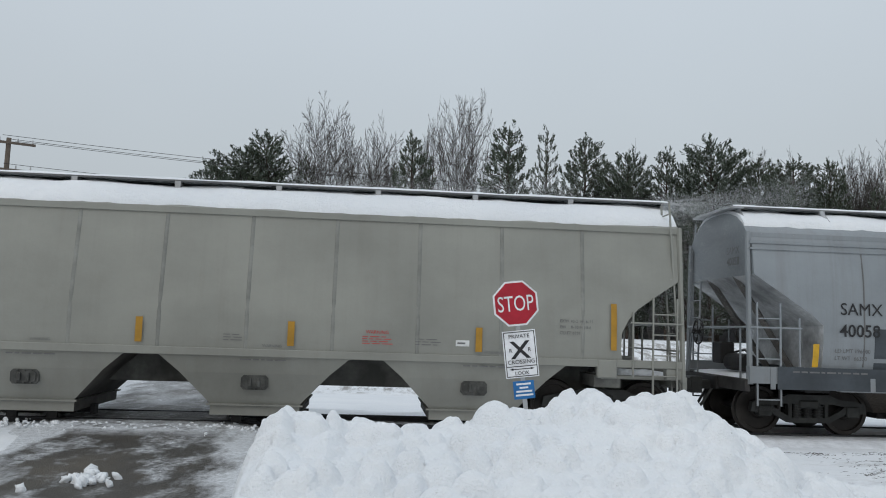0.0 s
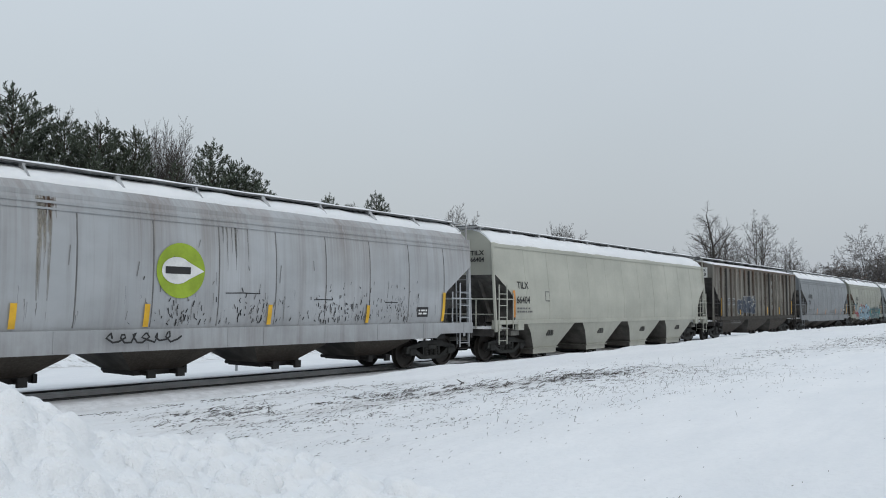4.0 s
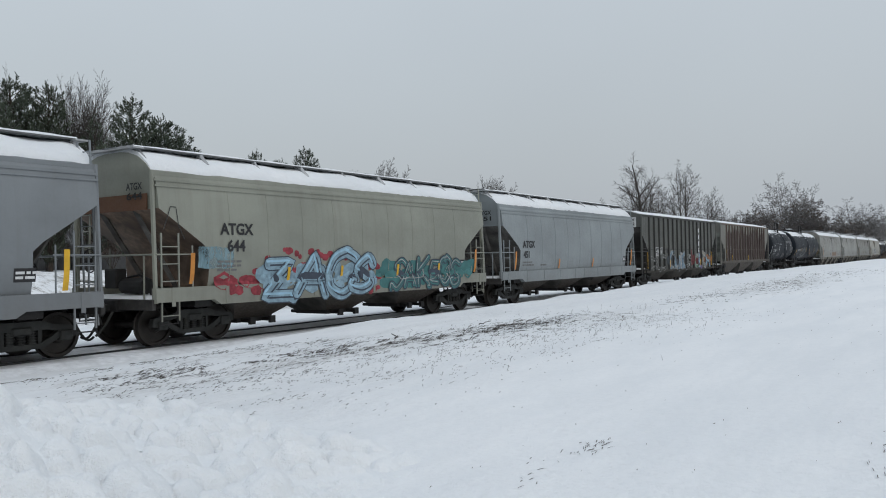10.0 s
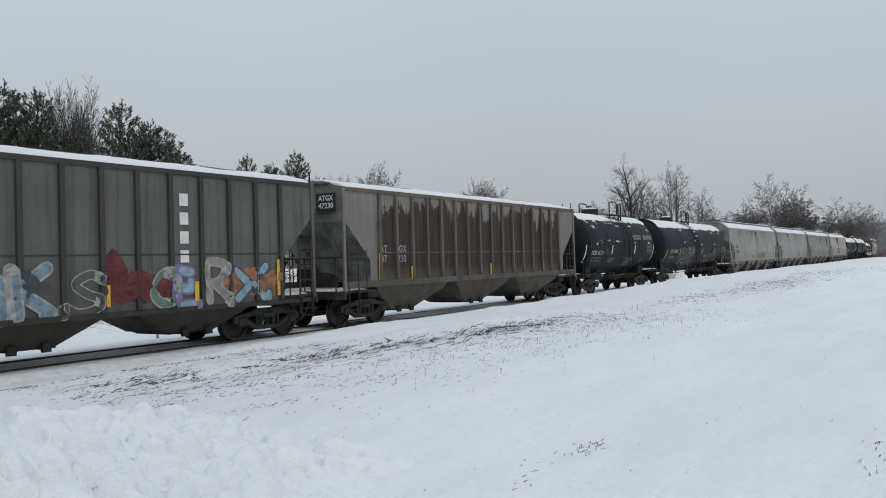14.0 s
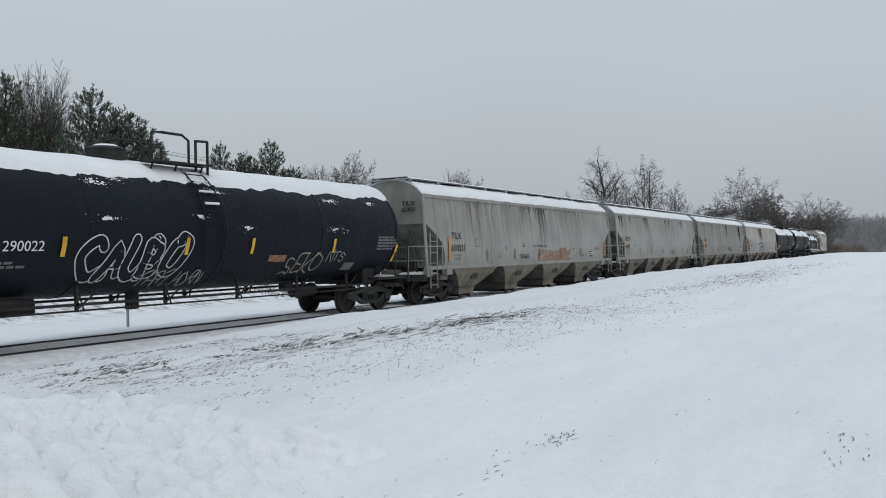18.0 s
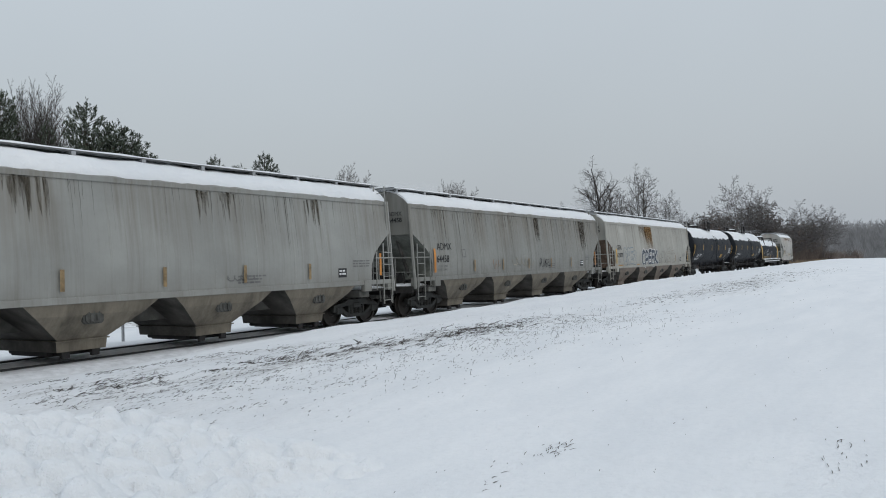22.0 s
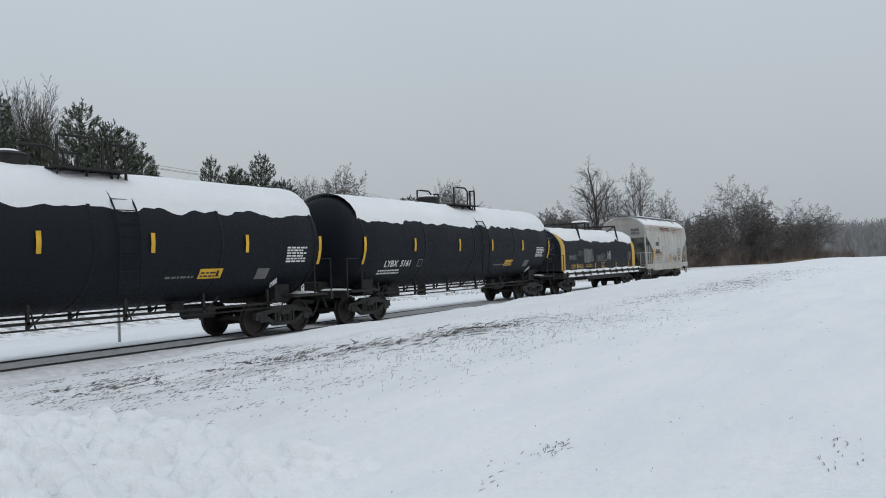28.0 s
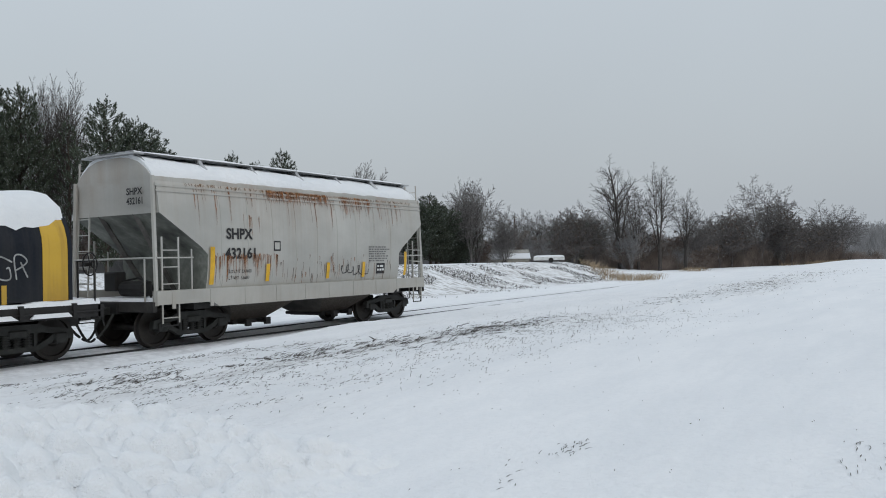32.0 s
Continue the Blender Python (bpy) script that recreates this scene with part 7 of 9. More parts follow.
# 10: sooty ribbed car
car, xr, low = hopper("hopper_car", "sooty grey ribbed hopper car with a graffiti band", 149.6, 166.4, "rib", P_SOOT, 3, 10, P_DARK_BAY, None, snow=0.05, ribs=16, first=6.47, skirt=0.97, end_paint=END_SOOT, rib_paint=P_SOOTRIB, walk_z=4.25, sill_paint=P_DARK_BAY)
panel(car, "white_panel", -5.65, 1.78, 1.6, 0.5, PANEL_WHITE, "rib", 0.006)
words(car, "AT", -5.35, 2.05, 0.2, "rib", lift=0.012, bold=0.012, sx=1.4)
words(car, "GX", -4.4, 2.05, 0.2, "rib", lift=0.012, bold=0.012, sx=1.3)
end_marks(car, xr, "ATGX", "77062", None, 3.72, PANEL_WHITE)
words(car, "770", -5.42, 1.80, 0.2, "rib", lift=0.012, bold=0.012, sx=1.3)
words(car, "62", -4.4, 1.80, 0.2, "rib", lift=0.012, bold=0.012, sx=1.3)
for k in range(4):
    panel(car, "painted_bar", 3.29, 3.28 - k * 0.43, 0.24, 0.28, WHITE_INK, "rib", 0.012)
sprayed(car, "CRO", -6.5, 1.02, 2.6, 0.72, P_SOOT, FADED_WHITE, 51, "skirt", 0.012, 0.14, 0.03)
cloud(car, -3.1, 0.98, 3.2, 0.95, SLATE_PATCH, 52, "skirt", 0.006, 16, "grey blue graffiti ground")
sprayed(car, "CASK", -2.95, 1.06, 3.05, 0.84, FADED_BLUE, FADED_WHITE, 53, "skirt", 0.014, 0.19, 0.05)
sprayed(car, "S", 0.43, 1.02, 0.9, 0.86, P_SOOT, FADED_WHITE, 54, "skirt", 0.012, 0.16, 0.025)
cloud(car, 1.3, 0.98, 1.5, 1.0, FADED_RED, 55, "skirt", 0.006, 14, "dull red graffiti ground")
stroke(car, [(1.42, 1.8), (1.58, 2.2), (1.8, 1.8)], 0.26, FADED_RED, "skirt", 0.011, "graffiti")
sprayed(car, "O", 2.43, 1.08, 0.6, 0.72, LEAF_GREEN, FADED_WHITE, 56, "skirt", 0.014, 0.17, 0.04)
sprayed(car, "E", 3.08, 1.04, 0.62, 0.8, SKY_SPRAY, PURPLE, 57, "skirt", 0.016, 0.18, 0.05)
sprayed(car, "R", 3.91, 1.04, 0.68, 0.78, SAND, FADED_WHITE, 59, "skirt", 0.014, 0.16, 0.04)
cloud(car, 4.75, 1.0, 1.55, 0.9, FADED_ORANGE, 58, "skirt", 0.006, 11, "orange graffiti ground")
sprayed(car, "X", 4.8, 1.08, 1.05, 0.74, SKY_SPRAY, DARK_BLUE, 60, "skirt", 0.016, 0.20, 0.035)
reflectors(car, (-6.85, 6.31), 1.1, "skirt", h=0.92, w=0.12)
reflectors(car, (-2.9, 1.34, 3.65), 1.1, "skirt", h=0.45, w=0.12)
panel(car, "consolidated_stencil", -3.35, 1.95, 0.28, 0.28, BLACK_INK, "rib")

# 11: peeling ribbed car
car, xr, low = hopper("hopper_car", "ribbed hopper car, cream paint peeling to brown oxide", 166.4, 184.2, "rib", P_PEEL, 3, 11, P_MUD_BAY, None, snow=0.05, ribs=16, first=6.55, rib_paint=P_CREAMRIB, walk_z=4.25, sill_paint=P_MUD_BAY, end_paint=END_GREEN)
streaks(car, -7.0, 7.2, 3.95, 40, 1.0, PALE_RUN, "rib", seed=152, width=0.03, name="pale_streak")
words(car, "AT", -6.52, 2.2, 0.2, "rib", FADED_WHITE, lift=0.012)
words(car, "GX", -5.55, 2.2, 0.2, "rib", FADED_WHITE, lift=0.012)
words(car, "47", -6.5, 1.88, 0.22, "rib", FADED_WHITE, lift=0.012)
words(car, "230", -5.62, 1.88, 0.22, "rib", FADED_WHITE, lift=0.012)
end_marks(car, xr, "ATGX", "47230", WHITE_INK, 3.72, BLACK_INK)
reflectors(car, (-6.64, 6.55), 1.34, "rib", YELLOW, 0.82, 0.12)
reflectors(car, (-4.93, -2.23, 0.28, 3.01, 4.84), 1.33, "rib", YELLOW, 0.41, 0.12)

# 12, 13: black tank cars
car, half = tank_car("tank_car", "short black tank car with worn white lettering blocks", 184.2, 196.0, P_TANK, 12, 0.62)
words(car, "STSX 61311", -4.5, 1.98, 0.2, "tank", WHITE_INK, sx=1.12)
panel(car, "consolidated_stencil", -2.52, 2.0, 0.3, 0.26, GREY_INK, "tank")
panel(car, "consolidated_stencil", -2.48, 2.04, 0.22, 0.18, P_TANK, "tank", 0.010)
words(car, "LD LMT 223000 LB 101100 KG", -4.39, 1.77, 0.07, "tank", FADED_WHITE)
words(car, "LT WT    63000 LB  28600 KG", -4.39, 1.65, 0.07, "tank", FADED_WHITE)
for k in range(18):
    if k not in (8, 9):
        panel(car, "painted_bar", 1.3 + k * 0.178, 2.76, 0.085, 0.26, FADED_WHITE, "tank", 0.012)
reflectors(car, (-1.95, 1.45), 2.0, "tank", WHITE_INK, 0.44, 0.13)
reflectors(car, (-5.4, 4.6), 1.6, "tank", WHITE_INK, 0.85, 0.1)
bars(car, 3.65, 2.45, 0.95, 6, "tank", GREY_INK, 0.05, 0.03)
bars(car, -2.0, 1.75, 0.95, 3, "tank", GREY_INK, 0.05, 0.035)
bars(car, 0.56, 1.75, 1.0, 5, "tank", GREY_INK, 0.05, 0.035)
panel(car, "data_plate", 2.92, 1.51, 0.52, 0.25, GREY_INK, "tank")
panel(car, "data_plate", 2.95, 1.54, 0.46, 0.19, P_TANK, "tank", 0.010)
bars(car, 3.0, 1.64, 0.36, 2, "tank", GREY_INK, 0.035, 0.03, 0.013)

car, half = tank_car("tank_car", "blue-black tank car with snow patches and silver graffiti", 196.0, 213.35, P_TANK2, 13, 0.72)
words(car, "TILX  290022", -6.35, 2.0, 0.2, "tank", WHITE_INK)
bars(car, -6.3, 1.75, 1.2, 2, "tank", GREY_INK, 0.05, 0.03)
sprayed(car, "CAUBO", -3.95, 1.44, 2.6, 0.78, P_TANK2, SPRAY_WHITE, 92, "tank", 0.014, 0.19, 0.03)
sprayed(car, "FARZ HORN", -2.2, 1.18, 1.8, 0.30, None, FADED_WHITE, 96, "tank", 0.032, 0.028)
panel(car, "worn_patch", 1.68, 1.66, 0.68, 0.18, FADED_ORANGE, "tank", 0.008, "worn yellow patch", 0.03)
sprayed(car, "SEKO", 2.4, 1.32, 1.44, 0.46, None, SAND, 63, "tank", 0.014, 0.035)
sprayed(car, "NTS", 4.07, 1.63, 0.86, 0.29, None, FADED_WHITE, 64, "tank", 0.014, 0.028)
reflectors(car, (-7.2,), 1.57, "tank", YELLOW, 0.6, 0.12)
reflectors(car, (-4.41, -1.26, 0.88, 4.21), 1.88, "tank", YELLOW, 0.4, 0.1)
reflectors(car, (7.45,), 1.57, "tank", YELLOW, 0.54, 0.12)
bars(car, 6.47, 2.31, 1.0, 5, "tank", GREY_INK, 0.06, 0.03)
panel(car, "data_plate", 5.1, 1.35, 0.5, 0.22, GREY_INK, "tank")

# 14 to 17: dirty white hoppers
for spec in ((213.35, 233.9, P_DIRTY, "TILX", "650031", 14, ORANGE, "dirty white hopper car with brown streaks and an orange scrawl"),
             (233.9, 253.55, P_DIRTY2, "ADMX", "64437", 15, ORANGE, "streaked off-white hopper car with sooty bays"),
             (253.55, 273.75, P_DIRTY3, "ADMX", "64458", 16, ORANGE, "grimy off-white hopper car with dark run marks"),
             (273.75, 293.95, P_BONE, "CEFX", "635879", 17, YELLOW, "bone-white hopper car with a brown stain and grey graffiti")):
    f, r, paint, mark, number, seed, strip, text = spec
    car, xr, low = hopper("hopper_car", text, f, r, "flat", paint, 4, seed, P_TAN_BAY if seed == 17 else P_DUST_BAY, end_paint=END_RUST if seed == 17 else END_GREEN)
    words(car, mark, -7.9, 2.31, 0.25, "flat")
    end_marks(car, xr, mark, number)
    words(car, number, -7.98, 1.86, 0.25, "flat")
    words(car, "LD LMT 219000", -7.86, 1.68, 0.07, "flat", GREY_INK)
    words(car, "LT WT  66800", -7.86, 1.56, 0.07, "flat", GREY_INK)
    reflectors(car, (-8.2, ), 1.5, "flat", strip, 0.85, 0.13)
    reflectors(car, (4.9,) if seed == 17 else (-5.2, -2.7, -0.16, 2.37, 4.9), 1.48, "flat", DIRTY_STRIP, 0.44, 0.10)
    reflectors(car, (8.35,), 1.5, "flat", strip, 0.7, 0.11)
    panel(car, "consolidated_stencil", -6.1, 2.02, 0.3, 0.32, GREY_INK, "flat")
    panel(car, "consolidated_stencil", -6.06, 2.06, 0.22, 0.24, paint, "flat", 0.010)
    panel(car, "data_plate", 6.28, 1.49, 0.4, 0.27, BLACK_INK, "flat")
    bars(car, 6.32, 1.66, 0.32, 2, "flat", WHITE_INK, 0.05, 0.04, 0.012)
    bars(car, 7.0, 1.95, 0.8, 3, "flat", GREY_INK, 0.04, 0.04)
    bars(car, 2.2, 1.62, 0.9, 3, "flat", GREY_INK, 0.04, 0.04)
    if seed != 17:
        streaks(car, -8.3, 8.6, 3.76, 40, 1.2, GRIME_RUN, "flat", seed=120 + seed, width=0.018, name="grime_streak")
        streaks(car, 1.0, 6.5, 3.76, 22, 1.8, GRIME_RUN, "flat", seed=140 + seed, width=0.022, name="grime_streak")
        if seed == 16:
            streaks(car, 6.2, 8.6, 3.76, 34, 1.7, GRIME_RUN, "flat", seed=180, width=0.035, name="grime_streak", label="grimy runs below the eaves")
            streaks(car, -8.0, 6.2, 3.76, 90, 1.3, STAIN_RUN, "flat", seed=181, width=0.04, name="grime_streak")
    else:
        streaks(car, -8.3, 8.6, 3.76, 30, 0.7, GRIME_RUN, "flat", seed=120 + seed, width=0.018, name="grime_streak")
    if seed == 14:
        cloud(car, -0.2, 1.27, 3.8, 0.55, SALMON, 70, "flat", 0.006, 20, "faded salmon graffiti fill")
        sprayed(car, "OSMEK", -0.2, 1.32, 3.75, 0.48, SALMON, FADED_ORANGE, 71, "flat", 0.012, 0.12, 0.03)
        scrawl(car, -2.18, 1.47, 1.0, 0.28, DARK_BLUE, "flat", 6, 0.026, 72)
        scrawl(car, -2.05, 1.52, 0.7, 0.2, DARK_BLUE, "flat", 4, 0.02, 76, 0.018)
        words(car, "DO NOT HAMMER ON CAR", -0.74, 2.01, 0.085, "flat")
        for k, (a, b, n, l, w) in enumerate(((-1.9, -0.6, 34, 1.0, 0.03), (0.1, 0.9, 20, 2.3, 0.05), (-1.6, 2.2, 60, 0.4, 0.04), (-6.5, -5.2, 18, 1.5, 0.04), (2.6, 5.5, 24, 1.6, 0.025), (-8.0, 8.3, 45, 2.4, 0.03), (0.1, 0.7, 12, 2.4, 0.06), (-8.0, 8.3, 90, 0.25, 0.05))):
            streaks(car, a, b, 3.76, n, l, STAIN_RUN if k % 2 else GRIME_RUN, "flat", seed=160 + k, width=w, name="grime_streak", lift=0.005)
        for k, (a, z, w) in enumerate(((-3.5, 2.02, 0.7), (-1.9, 2.1, 0.3), (3.9, 1.95, 0.5), (5.2, 1.6, 0.6))):
            streaks(car, a, a + w, z, 14, 0.12, SOOT_RUN, "flat", seed=170 + k, width=0.05, name="scuffing", label="dark scuffs in the paint", jitter=0.06)
        scrawl(car, -4.9, 1.5, 1.3, 0.4, SAND, "flat", 4, 0.025, 73)
    elif seed == 15:
        for k, (a, b, n) in enumerate(((-8.6, -7.9, 46), (-4.0, -2.8, 60), (1.0, 2.3, 46), (5.0, 5.8, 26), (-6.6, -6.2, 14))):
            streaks(car, a, b, 3.76, n // 2, 0.9, STAIN_RUN, "flat", seed=260 + k, width=0.10, name="grime_streak", label="brown grime below a hatch")
        scrawl(car, 1.8, 1.5, 0.9, 0.2, GREY_INK, "flat", 4, 0.025, 74)
    elif seed == 16:
        scrawl(car, -3.56, 1.5, 0.7, 0.5, FADED_ORANGE, "flat", 3, 0.016, 75)
        sprayed(car, "RUMSE", 1.11, 1.52, 1.15, 0.38, None, BLACK_INK, 78, "flat", 0.012, 0.03)
        for a, b, n in ((6.6, 7.3, 60), (1.0, 1.45, 26)):
            streaks(car, a, b, 3.76, n, 1.6, GRIME_RUN, "flat", seed=190 + n, width=0.16, name="grime_streak", label="dark run below the eaves")
        scrawl(car, -1.8, 1.55, 2.2, 0.45, SAND, "flat", 5, 0.04, 76)
    else:
        panel(car, "sill_patch", -7.74, 1.33, 0.83, 0.08, OCHRE, "flat", 0.012, "worn yellow sill patch", 0.01)
        panel(car, "sill_patch", -4.1, 1.33, 0.5, 0.08, OCHRE, "flat", 0.012, "worn yellow sill patch", 0.01)
        sprayed(car, "CREZ", -6.78, 1.5, 2.4, 0.76, P_BONE, FADED_BLUE, 97, "flat", 0.012, 0.2, 0.032)
        sprayed(car, "OPEEK", -3.14, 1.34, 3.35, 0.82, DARK_BLUE, WHITE_INK, 98, "flat", 0.014, 0.2, 0.05)
        sprayed(car, "KISZ", 0.3, 1.72, 1.5, 0.42, None, GREY_INK, 89, "flat", 0.012, 0.025)
        sprayed(car, "ER", 0.7, 1.42, 0.7, 0.25, None, GREY_INK, 88, "flat", 0.012, 0.02)
        sprayed(car, "MERC", 2.1, 1.5, 2.65, 0.7, P_BONE, SAND, 99, "flat", 0.012, 0.16, 0.03)
        streaks(car, -1.9, -0.43, 3.76, 170, 1.55, BROWN_PATCH, "flat", seed=112, width=0.07, name="brown_stain", label="broad brown stain below the hatch")
        streaks(car, -3.1, -0.43, 3.76, 90, 1.3, PALE_STAIN, "flat", seed=111, width=0.06, name="brown_stain", label="broad brown stain below the hatch")

# 18, 19: clean black tank cars
for f, r, number, seed in ((293.95, 310.75, "LYBX  5179", 18), (310.75, 327.9, "LYBX  5161", 19)):
    car, half = tank_car("tank_car", "clean black tank car with yellow strips under thick snow", f, r, P_TANK, seed, 1.0)
    words(car, number, -6.1, 1.75, 0.2, "tank", WHITE_INK, bold=0.006, sx=1.15)
    bars(car, -6.3, 1.6, 1.5, 2, "tank", WHITE_INK, 0.05, 0.04)
    panel(car, "consolidated_stencil", -4.05, 1.72, 0.3, 0.26, GREY_INK, "tank")
    panel(car, "consolidated_stencil", -4.01, 1.75, 0.22, 0.20, P_TANK, "tank", 0.010)
    reflectors(car, (-7.45,), 1.86, "tank", YELLOW, 0.85, 0.12)
    reflectors(car, (-4.5, -1.33, 1.41, 4.37), 2.25, "tank", YELLOW, 0.45, 0.11)
    reflectors(car, (7.3,), 1.9, "tank", YELLOW, 0.8, 0.12)
    panel(car, "warning_panel", 3.0, 1.62, 0.75, 0.24, YELLOW, "tank", 0.010, "yellow warning panel")
    bars(car, 3.06, 1.74, 0.6, 2, "tank", BLACK_INK, 0.04, 0.04, 0.013)
    bars(car, 6.0, 2.35, 0.85, 6, "tank", WHITE_INK, 0.045, 0.03)
    panel(car, "data_plate", 5.0, 1.55, 0.45, 0.28, GREY_INK, "tank")
    bars(car, 2.0, 1.65, 0.9, 1, "tank", GREY_INK, 0.05)
    bm = bmesh.new()
    bm.faces.new([bm.verts.new(p) for p in ((0, -0.14, 0), (0.14, 0, 0), (0, 0.14, 0), (-0.14, 0, 0))])
    on_side(car, "placard", bm, PANEL_WHITE, "tank", 5.9, 1.42, 0.012)

# 20: coil car
car = coil_car("coil_car", "coil-steel car with a dark hood, yellow ends and thick snow", 327.9, 342.5, 20)
sprayed(car, "RAES", -5.28, 1.78, 1.05, 0.2, None, FADED_WHITE, 80, "plain", 1.315, 0.022)
sprayed(car, "ZUN", -4.04, 1.98, 0.6, 0.2, None, FADED_WHITE, 81, "plain", 1.318, 0.015)
sprayed(car, "IRFL", -3.3, 1.7, 1.5, 0.48, HOOD, WHITE_INK, 84, "plain", 1.32, 0.12, 0.024)
sprayed(car, "SMERTO", -1.17, 1.7, 1.5, 0.28, None, FADED_WHITE, 82, "plain", 1.315, 0.02)
scrawl(car, -1.2, 1.62, 1.6, 0.12, FADED_WHITE, "plain", 3, 0.016, 86, 1.316)
sprayed(car, "WS", 0.68, 1.72, 0.55, 0.4, None, WHITE_INK, 83, "plain", 1.315, 0.034)
sprayed(car, "GR", 4.45, 1.7, 0.66, 0.4, None, FADED_WHITE, 85, "plain", 1.315, 0.03)
before = {o.name for o in car.children}
sprayed(car, "GOEZ", -0.95, 2.35, 1.8, 0.58, HOOD, STEEL_SPRAY, 88, "plain", 0.0, 0.12, 0.03)
sprayed(car, "RAK", -0.7, 1.75, 1.3, 0.46, HOOD, STEEL_SPRAY, 89, "plain", 0.0, 0.09, 0.026)
for o in car.children:
    if o.name not in before:
        for v in o.data.vertices:
            v.co = (-6.462 + v.co.y, -v.co.x, v.co.z)
words(car, "CSXT", -5.04, 1.31, 0.2, "plain", HOOD_YELLOW, 0.0, 1.315)
words(car, "495152", -4.12, 1.31, 0.2, "plain", HOOD_YELLOW, 0.0, 1.315)
bars(car, -2.9, 1.44, 1.2, 2, "plain", HOOD_YELLOW, 0.04, 0.05, 1.315)
panel(car, "stencil_frame", -0.38, 1.26, 0.58, 0.31, HOOD_YELLOW, "plain", 1.312)
panel(car, "stencil_frame", -0.35, 1.29, 0.52, 0.25, HOOD, "plain", 1.315)
bars(car, -0.31, 1.45, 0.42, 3, "plain", HOOD_YELLOW, 0.03, 0.04, 1.318)
reflectors(car, (-4.25, -1.44, 2.13, 4.6), 1.2, "plain", HOOD_YELLOW, 0.36, 0.10)
for o in car.children:
    if o.name.startswith("reflector_strip"):
        for v in o.data.vertices:
            v.co.y = -1.32

# 21: the last car
car, xr, low = hopper("hopper_car", "short silver hopper car with rust runs, last of the train", 342.5, 354.6, "round", P_SHP, 2, 21, P_BROWN_BAY, end_paint=END_GREEN, faint=True)
words(car, "SHPX", -3.38, 2.50, 0.25, bold=0.012)
end_marks(car, xr, "SHPX", "432161")
words(car, "432161", -3.42, 2.02, 0.25, bold=0.012)
words(car, "LD LMT 230400", -3.3, 1.66, 0.08, ink=BLACK_INK)
words(car, "LT WT  55600", -3.3, 1.50, 0.08, ink=BLACK_INK)
panel(car, "consolidated_stencil", -1.75, 2.2, 0.26, 0.26, BLACK_INK)
panel(car, "consolidated_stencil", -1.71, 2.24, 0.18, 0.18, P_SHP, "round", 0.010)
reflectors(car, (-3.92,), 1.4, "round", h=0.9, w=0.14)
reflectors(car, (-2.05, 0.35, 2.0), 1.42, "round", h=0.45, w=0.13)
reflectors(car, (4.2,), 1.42, "round", h=0.75, w=0.13)
bars(car, 2.35, 2.3, 1.0, 7, "round", GREY_INK, 0.035, 0.035)
panel(car, "data_plate", 2.75, 1.5, 0.44, 0.32, BLACK_INK)
bars(car, 2.79, 1.70, 0.36, 2, "round", WHITE_INK, 0.06, 0.05, 0.012)
bars(car, -2.4, 1.12, 1.4, 1, "round", BLACK_INK, 0.09, 0.03, 0.072)
scrawl(car, 1.0, 1.45, 1.3, 0.4, BLACK_INK, loops=5, width=0.025, seed=90)
streaks(car, -3.75, -1.6, 2.1, 80, 0.7, RUST_RUN, seed=105, width=0.03, label="brown runs below the number")
streaks(car, -1.6, 3.6, 1.85, 40, 0.5, RUST_RUN, seed=106, width=0.03, jitter=0.3)
streaks(car, -4.6, 4.8, 3.77, 240, 0.13, BROWN_PATCH, seed=107, width=0.03, jitter=0.02)
streaks(car, -4.4, 4.4, 3.77, 60, 1.1, RUST_RUN, seed=109, width=0.035, jitter=0.02)
streaks(car, -3.6, 3.6, 1.75, 30, 0.4, BROWN_RUN, seed=110, width=0.03, jitter=0.2)
streaks(car, -1.9, 0.6, 3.77, 230, 0.40, RUST_RUN, seed=108, width=0.03, jitter=0.02)
streaks(car, -1.7, 0.4, 3.77, 90, 0.22, BROWN_RUN, seed=118, width=0.05, jitter=0.02)
streaks(car, 1.2, 2.6, 3.77, 120, 0.55, RUST_RUN, seed=109, width=0.022, jitter=0.02)
streaks(car, -2.8, -2.2, 3.1, 6, 0.6, RUST_RUN, seed=110, width=0.03, name="grime_streak")


# ---- stop sign at the crossing ----
SIGN_RED = plain("sign_red", (0.42, 0.012, 0.03), 0.4)
SIGN_WHITE = plain("sign_white", (0.86, 0.87, 0.89), 0.4)
SIGN_BLUE = plain("sign_blue", (0.02, 0.16, 0.42), 0.4)


def flat_words(parent, text, x, z, h, ink, y=-0.012, bold=0.0, centre=True, width=None):
    mesh = lettering(text, h, bold)
    xs = [v.co.x for v in mesh.vertices]
    off = (min(xs) + max(xs)) / 2 if centre else 0
    k = width / (max(xs) - min(xs)) if width else 1.0
    for v in mesh.vertices:
        v.co = (x + (v.co.x - off) * k, y, z + v.co.y)
    mesh.materials.append(ink)
    return part("lettering", mesh, ink, parent)


